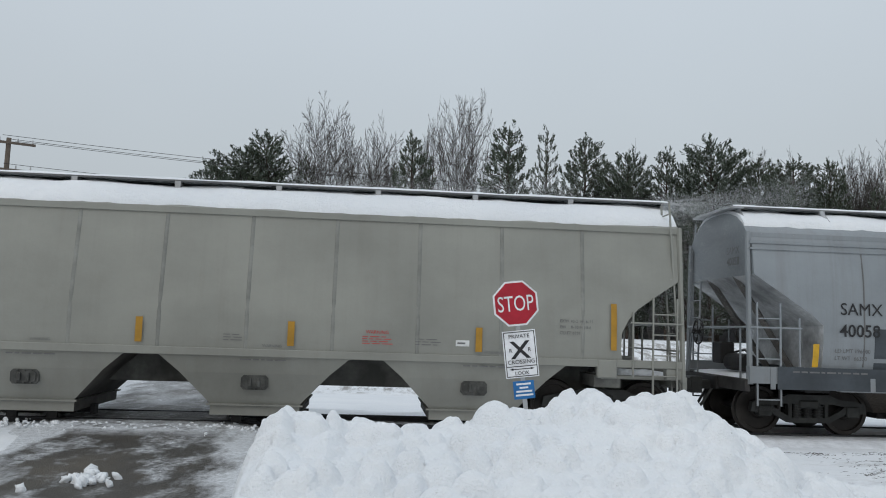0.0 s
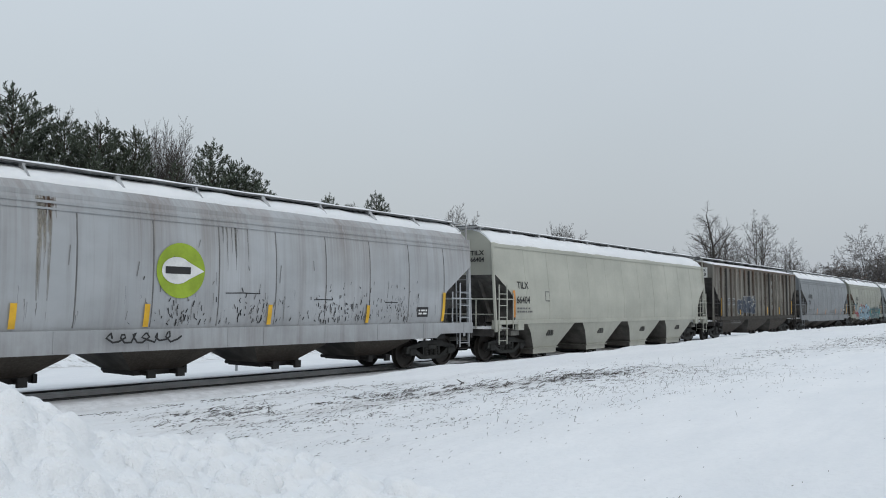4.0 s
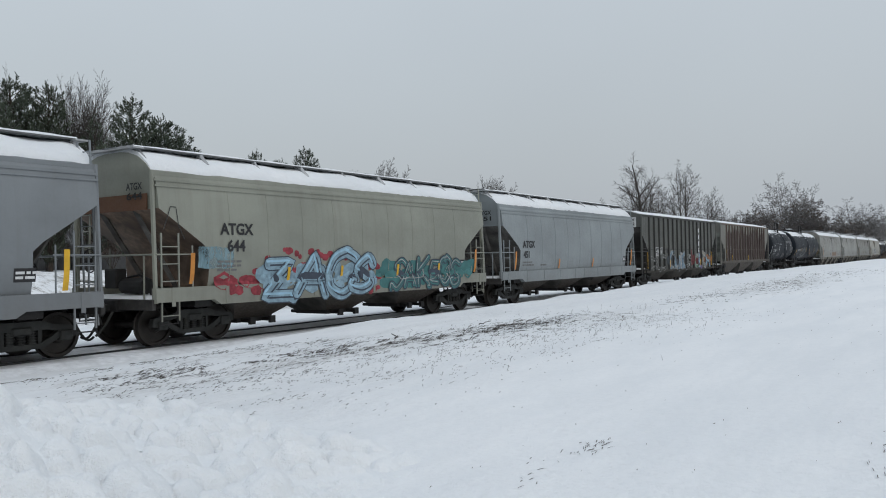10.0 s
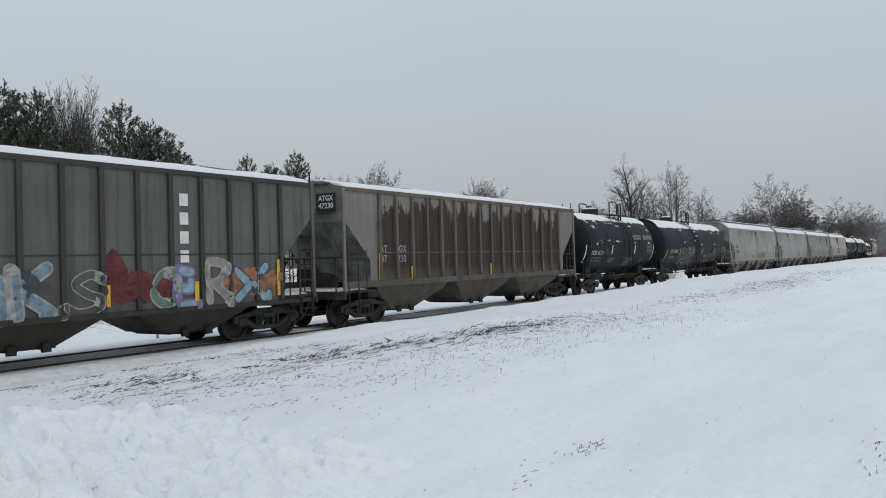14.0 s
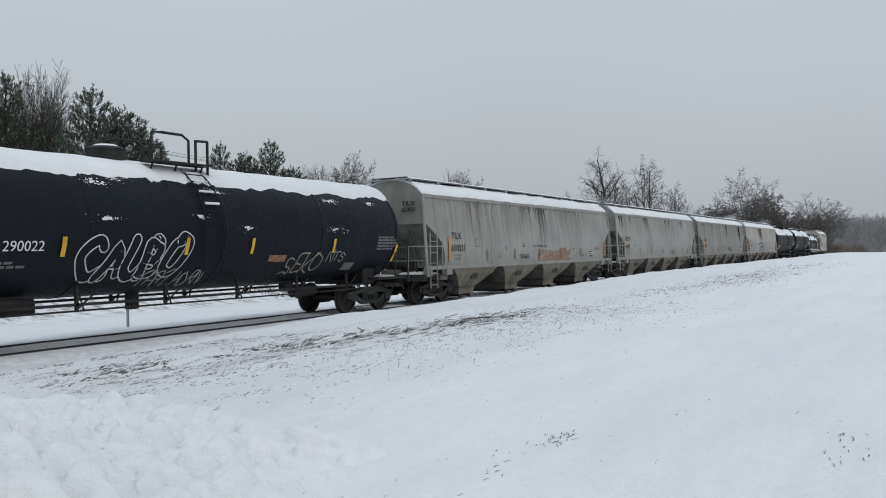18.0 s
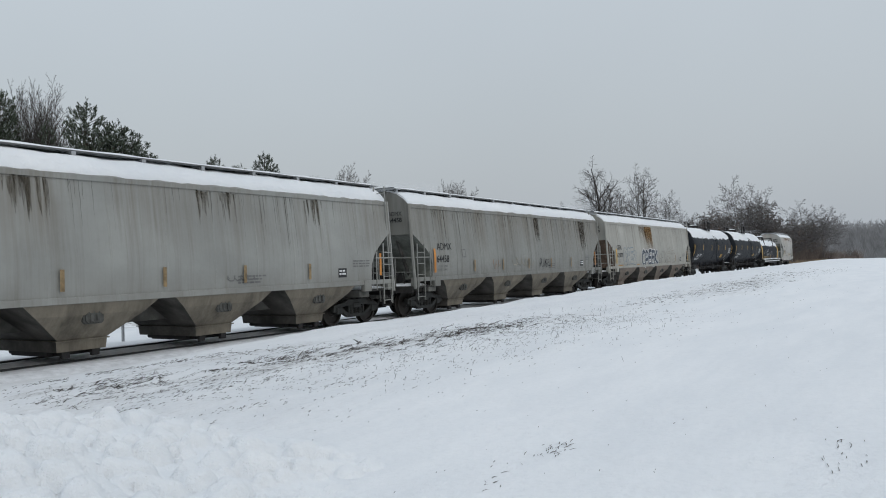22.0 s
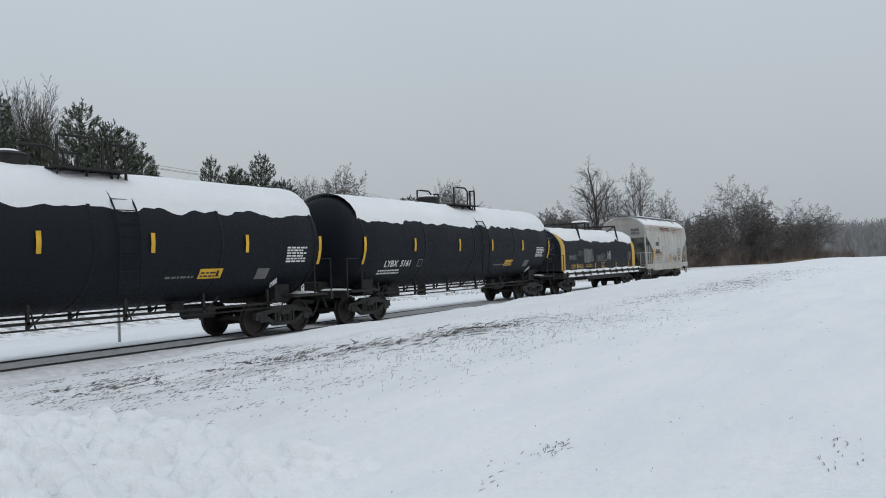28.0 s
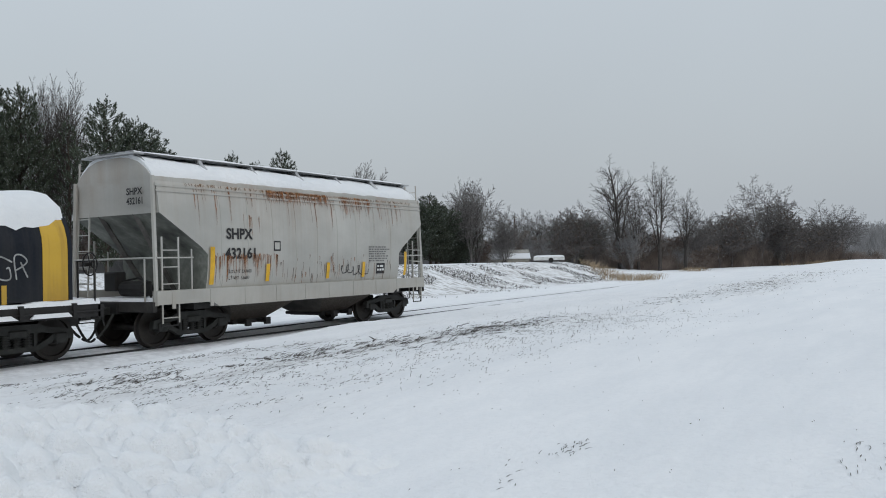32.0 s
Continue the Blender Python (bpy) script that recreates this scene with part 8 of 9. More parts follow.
def stop_sign():
    ob = tagged(new("stop_sign"), "red octagonal stop sign above a private crossing plate", "road sign")
    bm = bmesh.new()
    box(bm, -0.03, 0.03, 0.006, 0.05, -1.2, 1.62)
    part("post", bm, GALV, ob, "galvanised channel post")

    def octagon(r):
        return [(r * math.cos(math.pi / 8 + k * math.pi / 4), 1.30 + r * math.sin(math.pi / 8 + k * math.pi / 4)) for k in range(8)]
    face = part("stop_plate", prism(bmesh.new(), octagon(0.335), -0.004, 0.004), SIGN_WHITE, ob)
    part("red_field", prism(bmesh.new(), octagon(0.308), -0.008, -0.005), SIGN_RED, face)
    flat_words(face, "STOP", 0, 1.195, 0.215, SIGN_WHITE, -0.011, 0.0, True, 0.50)
    plate = part("crossing_plate", box(bmesh.new(), -0.23, 0.23, -0.004, 0.004, 0.28, 0.925, 0.003), SIGN_WHITE, ob)
    bm = bmesh.new()
    for a, b in (((-0.215, 0.295), (0.215, 0.305)), ((-0.215, 0.9), (0.215, 0.91)), ((-0.215, 0.43), (0.215, 0.44))):
        box(bm, a[0], b[0], -0.008, -0.005, a[1], b[1])
    for x in (-0.215, 0.205):
        box(bm, x, x + 0.01, -0.008, -0.005, 0.305, 0.9)
    part("border", bm, BLACK_INK, plate)
    flat_words(plate, "PRIVATE", 0, 0.82, 0.055, BLACK_INK)
    flat_words(plate, "CROSSING", 0, 0.47, 0.055, BLACK_INK)
    flat_words(plate, "LOOK", 0, 0.32, 0.05, BLACK_INK)
    flat_words(plate, "R", -0.13, 0.63, 0.055, BLACK_INK)
    flat_words(plate, "R", 0.13, 0.63, 0.055, BLACK_INK)
    bm = bmesh.new()
    for s in (-1, 1):
        prism(bm, [(-0.11 * s - 0.03, 0.54), (-0.11 * s + 0.03, 0.54), (0.11 * s + 0.03, 0.78), (0.11 * s - 0.03, 0.78)], -0.009 - 0.001 * s, -0.006)
    part("cross", bm, BLACK_INK, plate)
    bm = bmesh.new()
    box(bm, -0.13, 0.13, -0.008, -0.005, 0.393, 0.403)
    for s in (-1, 1):
        prism(bm, [(s * 0.17, 0.398), (s * 0.12, 0.415), (s * 0.12, 0.381)], -0.008, -0.005)
    part("arrow", bm, BLACK_INK, plate)
    blue = part("notice_plate", box(bmesh.new(), -0.145, 0.145, -0.004, 0.004, -0.01, 0.235, 0.003), SIGN_BLUE, ob, "small blue notice plate")
    bm = bmesh.new()
    for k, w in enumerate((0.10, 0.06, 0.11, 0.12)):
        box(bm, -w, w, -0.007, -0.005, 0.18 - k * 0.05, 0.205 - k * 0.05)
    part("notice_print", bm, SIGN_WHITE, blue)
    ob.matrix_world = pose(2.13, 11.0, 0.92, 0, -7.0, -4)


stop_sign()


# ---- trees ----
def bare_tree(seed, height, half=0.3, stems=5, fork=0.15, angle=0.55, fine=0.012, counts=(10, 6, 4), lift=0.05, leader=False, girth=1.0):
    """Limbs of a leafless tree: stems part low on the trunk, or leave a leader, and divide into ever finer, upswept twigs.
    half: the crown's half width over its height."""
    rnd = random.Random(seed)
    verts, faces = [], []

    def limb(a, b, r0, r1):
        d = b - a
        if d.length < 1e-4:
            return
        q = d.to_track_quat("Z", "Y")
        n = 6 if r0 > 0.08 else 3
        base = len(verts)
        for p, r in ((a, r0), (b, r1)):
            for k in range(n):
                t = 2 * math.pi * k / n
                verts.append(p + q @ Vector((r * math.cos(t), r * math.sin(t), 0)))
        for k in range(n):
            faces.append((base + k, base + (k + 1) % n, base + n + (k + 1) % n, base + n + k))

    def grow(p, d, length, r, level):
        n = (7, 5, 4, 2)[level]
        wob = (0.045, 0.075, 0.10, 0.12)[level]
        path, ways = [p], [d]
        r_end = max(fine * 0.55, r * 0.25)
        for k in range(n):
            d = (d + Vector((rnd.gauss(0, wob), rnd.gauss(0, wob), rnd.gauss(lift * (1 + level * 0.5), 0.04)))).normalized()
            e = p + d * (length / n)
            limb(p, e, r + (r_end - r) * k / n, r + (r_end - r) * (k + 1) / n)
            p = e
            path.append(p)
            ways.append(d)
        if level == 3:
            return
        turn = rnd.uniform(0, 6.28)
        count = counts[level] + rnd.choice((-1, 0, 0, 1))
        for c in range(count):
            f = (0.22, 0.20, 0.25)[level] + (0.78, 0.8, 0.75)[level] * (c + rnd.random()) / count
            f = min(f, 0.99)
            i = min(int(f * n), n - 1)
            q = path[i].lerp(path[i + 1], f * n - i)
            turn += 2.4 + rnd.uniform(-0.6, 0.6)
            w = ways[i + 1]
            out = Vector((math.cos(turn), math.sin(turn), 0))
            out = (out - w * out.dot(w)).normalized()
            a = angle * rnd.uniform(0.7, 1.35)
            way = (w * math.cos(a) + out * math.sin(a)).normalized()
            share = (0.56, 0.52, 0.50)[level] * (1.0 - 0.6 * f)
            grow(q, way, length * share * rnd.uniform(0.7, 1.25), max(fine, (r + (r_end - r) * f) * 0.62), level + 1)

    base_r = (height * 0.011 + 0.03) * girth
    p, d = Vector((0, 0, -0.3)), Vector((rnd.gauss(0, 0.03), rnd.gauss(0, 0.03), 1)).normalized()
    e = p + d * height * fork
    limb(p, e, base_r * 1.2, base_r * 0.95)
    if leader:
        grow(e, d, height * (1 - fork), base_r * 0.9, 0)
    for k in range(stems):
        a = 2 * math.pi * (k + rnd.uniform(-0.3, 0.3)) / stems
        tilt = half * 1.5 * (0.25 + 0.75 * ((k * 0.618 + 0.3) % 1.0))
        way = (Vector((0, 0, 1)) + Vector((math.cos(a), math.sin(a), 0)) * tilt).normalized()
        grow(e - d * height * rnd.uniform(0.0, fork * 0.4), way, height * (1 - fork) * rnd.uniform(0.72, 0.95), base_r * (0.9 / stems ** 0.5), 0)
    k = height / sorted(v.z for v in verts)[int(len(verts) * 0.992)]
    reach = sorted(math.hypot(v.x, v.y) for v in verts)[int(len(verts) * 0.97)]
    m = half * height / reach
    mesh = bpy.data.meshes.new("branches")
    mesh.from_pydata([(v.x * m, v.y * m, v.z * k) for v in verts], [], faces)
    return mesh


def cluster(verts, faces, c, r, count, rnd, leaf=0.16):
    """A clump of dry leaves: small blades about a point."""
    for k in range(count):
        p = c + Vector((rnd.gauss(0, r * 0.5), rnd.gauss(0, r * 0.5), rnd.gauss(0, r * 0.32)))
        a, b = rnd.uniform(0, 6.28), rnd.uniform(-0.5, 0.9)
        u = Vector((math.cos(a) * math.cos(b), math.sin(a) * math.cos(b), math.sin(b))) * leaf * rnd.uniform(0.7, 1.5)
        w = u.cross(Vector((rnd.gauss(0, 1), rnd.gauss(0, 1), rnd.gauss(0, 1)))).normalized() * leaf * 0.38
        base = len(verts)
        verts += [p - u * 0.5 - w * 0.4, p - u * 0.5 + w * 0.4, p + u * 0.5 + w, p + u * 0.5 - w]
        faces.append((base, base + 1, base + 2, base + 3))


def tuft(verts, faces, c, way, rnd, size=0.5, count=15):
    """A bottle-brush shoot of needles round an upturned axis."""
    side = way.cross(Vector((0.3, 0.7, 0.2))).normalized()
    up = way.cross(side)
    for k in range(count):
        f = rnd.random()
        t = rnd.uniform(0, 6.28)
        out = side * math.cos(t) + up * math.sin(t)
        p = c + way * (size * (f - 0.3))
        d = (way * rnd.uniform(0.5, 1.0) + out * rnd.uniform(0.4, 0.9)).normalized() * size * rnd.uniform(0.38, 0.62)
        w = d.cross(out + Vector((0.01, rnd.gauss(0, 0.6), rnd.gauss(0, 0.6)))).normalized() * size * 0.075
        base = len(verts)
        verts += [p - w * 0.6, p + w * 0.6, p + d * 0.7 + w, p + d, p + d * 0.7 - w]
        faces.append((base, base + 1, base + 2, base + 3, base + 4))


def pine(seed, height, half=0.2, start_at=0.12, full=1.0, peak=0.36, name="pine_tree", label="tall white pine with ragged dark crown"):
    """A white pine: straight trunk and ascending limbs with side branches that end in brushes of needles. half: the crown's
    half width over its height; full: how dense; peak: where up the crown it is widest."""
    rnd = random.Random(seed)
    ob = tagged(new(name), label, "tree", "trees behind the track")
    bm = bmesh.new()
    tube(bm, (0, 0, -0.4), (0.1, 0, height * 0.55), 0.016 * height, 8, 0.010 * height)
    tube(bm, (0.1, 0, height * 0.55), (0.0, 0, height * 0.97), 0.010 * height, 6, 0.02)
    verts, faces = [], []
    z = height * start_at
    lobes = [(rnd.uniform(0, 6.28), rnd.uniform(0.15, 0.9), rnd.uniform(0.15, 0.45)) for k in range(9)]
    while z < height * 0.95:
        f = (z / height - start_at) / (1 - start_at)
        wide = (f / peak) ** 0.45 if f < peak else (1 - ((f - peak) / (1 - peak)) ** 1.7) ** 0.8
        n = 5 if f < 0.85 else 4
        a0 = rnd.uniform(0, 6.28)
        for k in range(n):
            a = a0 + 2 * math.pi * k / n + rnd.uniform(-0.4, 0.4)
            swell = 1.0 + sum(s * max(0.0, math.cos(a - la)) * max(0.0, 1 - abs(f - lf) * 6) for la, lf, s in lobes)
            rr = (height * half * wide * rnd.uniform(0.55, 1.0) + 0.3) * min(1.35, swell)
            flat = Vector((math.cos(a), math.sin(a), 0))
            root = Vector((0.05, 0, z - 0.35 * rr))
            tip = root + flat * rr + Vector((0, 0, rr * rnd.uniform(0.45, 0.85)))
            tube(bm, root, tip, 0.035 + 0.02 * (1 - f), 4, 0.012)
            shoots = max(2, int(rr / 0.30 * full))
            for j in range(shoots):
                g = 0.30 + 0.70 * (j + rnd.random()) / shoots
                turn = a + rnd.choice((-1, 1)) * rnd.uniform(0.3, 1.1)
                way = (Vector((math.cos(turn), math.sin(turn), 0)) + Vector((0, 0, rnd.uniform(0.35, 1.1)))).normalized()
                at = root.lerp(tip, g)
                far = rnd.uniform(0.35, 0.55) + 0.28 * rr * (1.1 - g)
                steps = max(2, int(far / 0.24))
                for i in range(steps):
                    c = at + way * far * (0.35 + 0.65 * (i + rnd.random() * 0.6) / steps) + Vector((rnd.gauss(0, 0.07), rnd.gauss(0, 0.07), rnd.gauss(0, 0.07)))
                    tuft(verts, faces, c, (way + Vector((rnd.gauss(0, 0.3), rnd.gauss(0, 0.3), 0.5))).normalized(), rnd, rnd.uniform(0.30, 0.46), 11)
            tuft(verts, faces, tip, (flat * 0.4 + Vector((0, 0, 0.9))).normalized(), rnd, 0.6, 14)
        z += height * rnd.uniform(0.020, 0.034) / max(0.5, full)
    part("trunk", bm, PINE_BARK, ob)
    for k in range(5):
        c = Vector((rnd.gauss(0, 0.25), rnd.gauss(0, 0.25), height * (0.93 + 0.015 * k)))
        tuft(verts, faces, c, Vector((c.x * 0.5, c.y * 0.5, 1)).normalized(), rnd, 0.6, 14)
    k = height / max(v.z for v in verts)
    reach = sorted(math.hypot(v.x, v.y) for v in verts)[int(len(verts) * 0.97)]
    m = half * height / reach
    mesh = bpy.data.meshes.new("crown")
    mesh.from_pydata([(v.x * m, v.y * m, v.z * k) for v in verts], [], faces)
    mesh.materials.append(NEEDLES)
    part("crown", mesh, NEEDLES, ob)
    return ob


def bare(seed, height, half=0.3, label="leafless grey tree with fine upright twigs", name="bare_tree", leaves=0, bark=None, **kw):
    ob = tagged(new(name), label, "tree", "trees behind the track")
    mesh = bare_tree(seed, height, half, **kw)
    mesh.materials.append(bark or BARK)
    part("crown", mesh, bark or BARK, ob)
    if leaves:
        rnd = random.Random(seed)
        verts, faces = [], []
        pts = [v.co for v in mesh.vertices if v.co.z > height * 0.12]
        for k in range(leaves):
            cluster(verts, faces, Vector(rnd.choice(pts)), 0.35, 5, rnd, 0.2)
        crown = bpy.data.meshes.new("dry_leaves")
        crown.from_pydata(verts, [], faces)
        crown.materials.append(DRY_LEAVES)
        part("dry_leaves", crown, DRY_LEAVES, ob, "clinging brown leaves")
    return ob


def placed(pattern, x, y, top, turn, used, wide=0.0):
    """Stands a tree, or a copy of it, on the ground with its top at the given height and, if given, that half width of crown."""
    base = field_height(x, y)
    ob, full, half = pattern
    k = (top - base) / full
    w = wide / (half * full) if wide else k
    m = Matrix.LocRotScale((x, y, base - 0.05), Euler((0, 0, turn)), (w, w, k))
    if ob.name in used:
        return copy_thing(ob, m @ Matrix.Diagonal((1 / ob.scale.x, 1 / ob.scale.y, 1 / ob.scale.z, 1)))
    used.add(ob.name)
    ob.matrix_basis = m
    return ob


used = set()
# full pines, slender ones and an open, ragged one
pines = [(pine(11, 15, 0.22, 0.05), 15, 0.22), (pine(12, 15, 0.24, 0.04, 1.15, 0.45), 15, 0.24), (pine(13, 14, 0.14, 0.06, 0.9, 0.3), 14, 0.14), (pine(14, 15, 0.17, 0.08, 0.6, 0.35, label="slender white pine with an open crown"), 15, 0.17)]
# x, y, top, half width of the crown, pattern
PINES = ((-12.1, 58.8, 13.5, 2.2, 1), (-10.0, 62.0, 16.0, 3.0, 1), (-8.4, 61.0, 16.8, 2.6, 0), (-5.6, 62.8, 15.2, 1.6, 3), (2.5, 59.9, 16.9, 1.6, 2), (9.5, 57.2, 17.4, 1.8, 2), (12.0, 55.7, 16.8, 1.4, 3), (14.6, 55.1, 16.2, 2.2, 0), (17.5, 54.3, 15.3, 1.9, 1),
         (20.0, 53.4, 15.2, 1.3, 2), (22.3, 51.4, 15.7, 2.7, 1), (24.5, 49.2, 13.9, 1.8, 0), (25.9, 47.4, 13.6, 2.1, 1), (27.7, 46.4, 13.3, 1.6, 0), (29.8, 45.0, 11.3, 1.2, 3), (29.2, 40.6, 12.0, 1.5, 0), (31.6, 41.0, 11.2, 1.8, 1), (33.4, 40.6, 9.4, 1.4, 2),
         (0.4, 66.0, 12.6, 1.6, 3), (7.6, 61.5, 12.6, 1.5, 1), (16.0, 57.5, 13.2, 1.8, 0), (23.4, 53.0, 12.8, 1.9, 1), (27.0, 50.0, 11.5, 2.0, 0), (10.8, 59.5, 12.8, 1.6, 3), (18.8, 56.0, 12.4, 1.7, 1), (21.0, 52.5, 11.8, 1.4, 2),
         (58.9, 61.3, 13.8, 1.4, 0), (61.4, 60.2, 13.0, 1.8, 1), (63.2, 58.4, 14.3, 1.7, 0), (65.4, 57.5, 11.6, 1.8, 1), (80.2, 50.9, 10.1, 2.2, 0), (82.6, 51.6, 9.2, 2.4, 1), (85.6, 52.8, 8.6, 2.4, 0), (88.6, 53.4, 8.2, 2.6, 1), (92.0, 54.0, 7.6, 2.4, 1), (77.4, 51.0, 9.0, 2.2, 1), (74.0, 53.5, 9.0, 2.4, 0),
         (138.5, 54.4, 9.2, 3.0, 1), (134.0, 57.5, 7.6, 2.6, 0))
for k, (x, y, top, wide, which) in enumerate(PINES):
    placed(pines[which], x, y, top, k * 1.7, used, wide * 1.22)
bares = [(bare(21, 17, 0.24, stems=10, fork=0.12, angle=0.52, fine=0.016, counts=(13, 8, 5), lift=0.006), 17, 0.24), (bare(22, 17, 0.20, stems=8, fork=0.15, angle=0.52, fine=0.016, counts=(13, 8, 5), lift=0.006), 17, 0.20), (bare(23, 14, 0.30, bark=TWIG_BARK, stems=8, fork=0.14, angle=0.7, fine=0.020, counts=(13, 9, 6), lift=0.01), 14, 0.30), (bare(24, 15, 0.13, stems=4, fork=0.16, angle=0.45, fine=0.017, leader=True, counts=(14, 8, 4), lift=0.02), 15, 0.13)]
BARES = ((-4.5, 63.8, 19.1, 3.4, 0), (-0.9, 66.0, 19.0, 2.7, 1), (0.9, 66.5, 17.0, 2.2, 1), (4.2, 65.9, 20.0, 1.6, 3), (6.8, 62.6, 20.3, 3.1, 0), (-6.9, 66.0, 16.5, 1.8, 3), (19.1, 58.5, 15.6, 1.2, 3), (27.2, 52.0, 14.6, 1.5, 1), (32.3, 50.6, 14.2, 1.9, 0), (30.5, 47.0, 13.6, 2.4, 0), (33.8, 52.0, 13.8, 1.8, 1), (29.0, 49.0, 12.6, 1.8, 1),
         (79.6, 60.5, 13.9, 3.4, 2), (76.0, 63.0, 12.6, 2.6, 0), (97.3, 55.5, 12.9, 2.4, 0), (87.0, 49.3, 11.5, 3.4, 2), (90.8, 50.6, 10.0, 3.0, 0), (97.9, 50.2, 8.9, 3.0, 2), (101.4, 52.0, 7.8, 2.4, 0), (137.1, 61.0, 10.4, 4.6, 2), (131.0, 62.5, 8.8, 3.4, 0), (143.0, 60.0, 9.0, 4.0, 2), (140.2, 53.3, 10.2, 3.6, 0), (144.5, 50.5, 9.4, 3.6, 2), (150.0, 49.0, 9.0, 4.0, 2), (69.0, 62.0, 11.0, 2.4, 0))
for k, (x, y, top, wide, which) in enumerate(BARES):
    placed(bares[which], x, y, top, k * 2.1, used, wide * 1.15)
oaks = [(bare(31, 15, 0.29, "tall leafless roadside tree with a clear trunk", bark=BARK, stems=6, fork=0.26, angle=0.80, fine=0.010, leader=True, counts=(11, 8, 7), lift=0.002, girth=1.7), 15, 0.29), (bare(38, 15, 0.24, "tall leafless roadside tree with forked limbs", bark=BARK, stems=6, fork=0.26, angle=0.78, fine=0.010, counts=(11, 8, 7), lift=0.002, girth=1.7), 15, 0.24),
        (bare(33, 13, 0.48, "broad leafless tree with a dome of fine twigs", bark=TWIG_BARK, stems=8, fork=0.16, angle=0.85, fine=0.015, counts=(12, 9, 6), lift=0.0, girth=1.6), 13, 0.48), (bare(36, 10, 0.42, "rounded brown tree with a haze of twigs and dead leaves", bark=TWIG_BARK, leaves=160, stems=9, fork=0.10, angle=0.85, fine=0.022, counts=(11, 9, 6), lift=0.0), 10, 0.42)]
OAKS = ((117.2, 40.6, 16.5, 4.6, 0), (120.9, 35.6, 15.8, 3.6, 1), (119.4, 38.4, 12.5, 3.0, 1), (125.8, 33.0, 11.8, 3.0, 1), (128.6, 31.6, 9.6, 3.0, 2), (157.6, 27.4, 15.9, 6.4, 2), (163.0, 25.4, 12.0, 5.0, 3), (166.0, 23.4, 9.4, 4.0, 3), (189.0, 19.2, 12.8, 6.6, 2), (193.0, 16.8, 10.8, 5.4, 2),
        (152.0, 29.5, 9.8, 4.0, 3), (147.0, 30.5, 9.4, 4.0, 3), (142.0, 31.5, 8.6, 3.6, 3), (136.0, 32.4, 7.6, 3.4, 3), (160.0, 24.0, 9.0, 4.6, 3), (172.0, 22.0, 8.0, 4.0, 3), (178.0, 21.0, 7.6, 4.4, 3), (184.0, 19.5, 8.4, 4.6, 3), (113.0, 46.0, 9.6, 3.4, 3), (109.5, 46.5, 8.4, 3.0, 3), (116.5, 44.0, 8.4, 3.0, 3))
for k, (x, y, top, wide, which) in enumerate(OAKS):
    placed(oaks[which], x, y, top, k * 1.9, used, wide)
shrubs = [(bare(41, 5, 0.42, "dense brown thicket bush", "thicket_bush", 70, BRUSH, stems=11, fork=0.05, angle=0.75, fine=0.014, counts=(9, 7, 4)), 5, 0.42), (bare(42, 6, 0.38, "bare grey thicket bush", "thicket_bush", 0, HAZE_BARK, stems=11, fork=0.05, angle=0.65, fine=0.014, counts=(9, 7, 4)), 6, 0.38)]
rnd = random.Random(5)
for k in range(70):
    u = k / 69
    x = 112 + 92 * u + rnd.uniform(-4, 4)
    y = 41 - 25 * u + rnd.uniform(-1, 10)
    placed(shrubs[k % 2 if k % 3 else 0], x, y, rnd.uniform(3.2, 6.6), rnd.uniform(0, 6), used, rnd.uniform(1.6, 3.0))
for k in range(22):
    x = 96 + 50 * k / 21 + rnd.uniform(-3, 3)
    y = 58 + rnd.uniform(-3, 8)
    placed(shrubs[k % 2], x, y, rnd.uniform(4.0, 7.0), rnd.uniform(0, 6), used, rnd.uniform(1.8, 3.0))
for k in range(30):
    x = -16 + 62 * k / 29 + rnd.uniform(-1.5, 1.5)
    y = 64 - 0.34 * max(0, x) + rnd.uniform(-2, 4)
    placed(shrubs[k % 2], x, y, rnd.uniform(5.0, 8.5), rnd.uniform(0, 6), used, rnd.uniform(1.6, 2.8))
placed(shrubs[0], 124.5, 29.6, 3.4, 0.4, used, 1.9)
placed(shrubs[0], 123.2, 30.2, 2.6, 2.4, used, 1.6)


def far_woods():
    """The last line of woods on the horizon: low domes of fine twigs, one behind the other."""
    rnd = random.Random(9)
    verts, faces = [], []
    for k in range(44000):
        a = math.radians(50 + 66 * rnd.random())
        d = rnd.uniform(235, 330)
        tx, ty = math.cos(a), -math.sin(a)
        x, y = d * math.sin(a), d * math.cos(a)
        dome = abs(math.sin(a * 47 + int(d / 24) * 1.9 + 1.2 * noise2(a * 40, int(d / 24), 3)))
        tall = (5.2 + 2.6 * dome ** 0.5 + 1.2 * noise2(x, y, 22)) * (1.0 + 0.35 * smooth01((a - 1.38) / 0.12))
        z = field_height(x, y) - 1
        reach = tall * (1 - 0.55 * rnd.random() ** 2)
        w, dx = rnd.uniform(0.03, 0.06), rnd.gauss(0, 0.38) * reach
        base = len(verts)
        verts += [(x - w * tx, y - w * ty, z), (x + w * tx, y + w * ty, z), (x + (dx + w) * tx, y + (dx + w) * ty, z + 1 + reach), (x + (dx - w) * tx, y + (dx - w) * ty, z + 1 + reach)]
        faces.append((base, base + 1, base + 2, base + 3))
    mesh = bpy.data.meshes.new("far_woods")
    mesh.from_pydata(verts, [], faces)
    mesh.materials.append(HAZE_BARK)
    tagged(new("far_woods", mesh), "distant leafless woods along the horizon", "woods", kind="stuff")


far_woods()


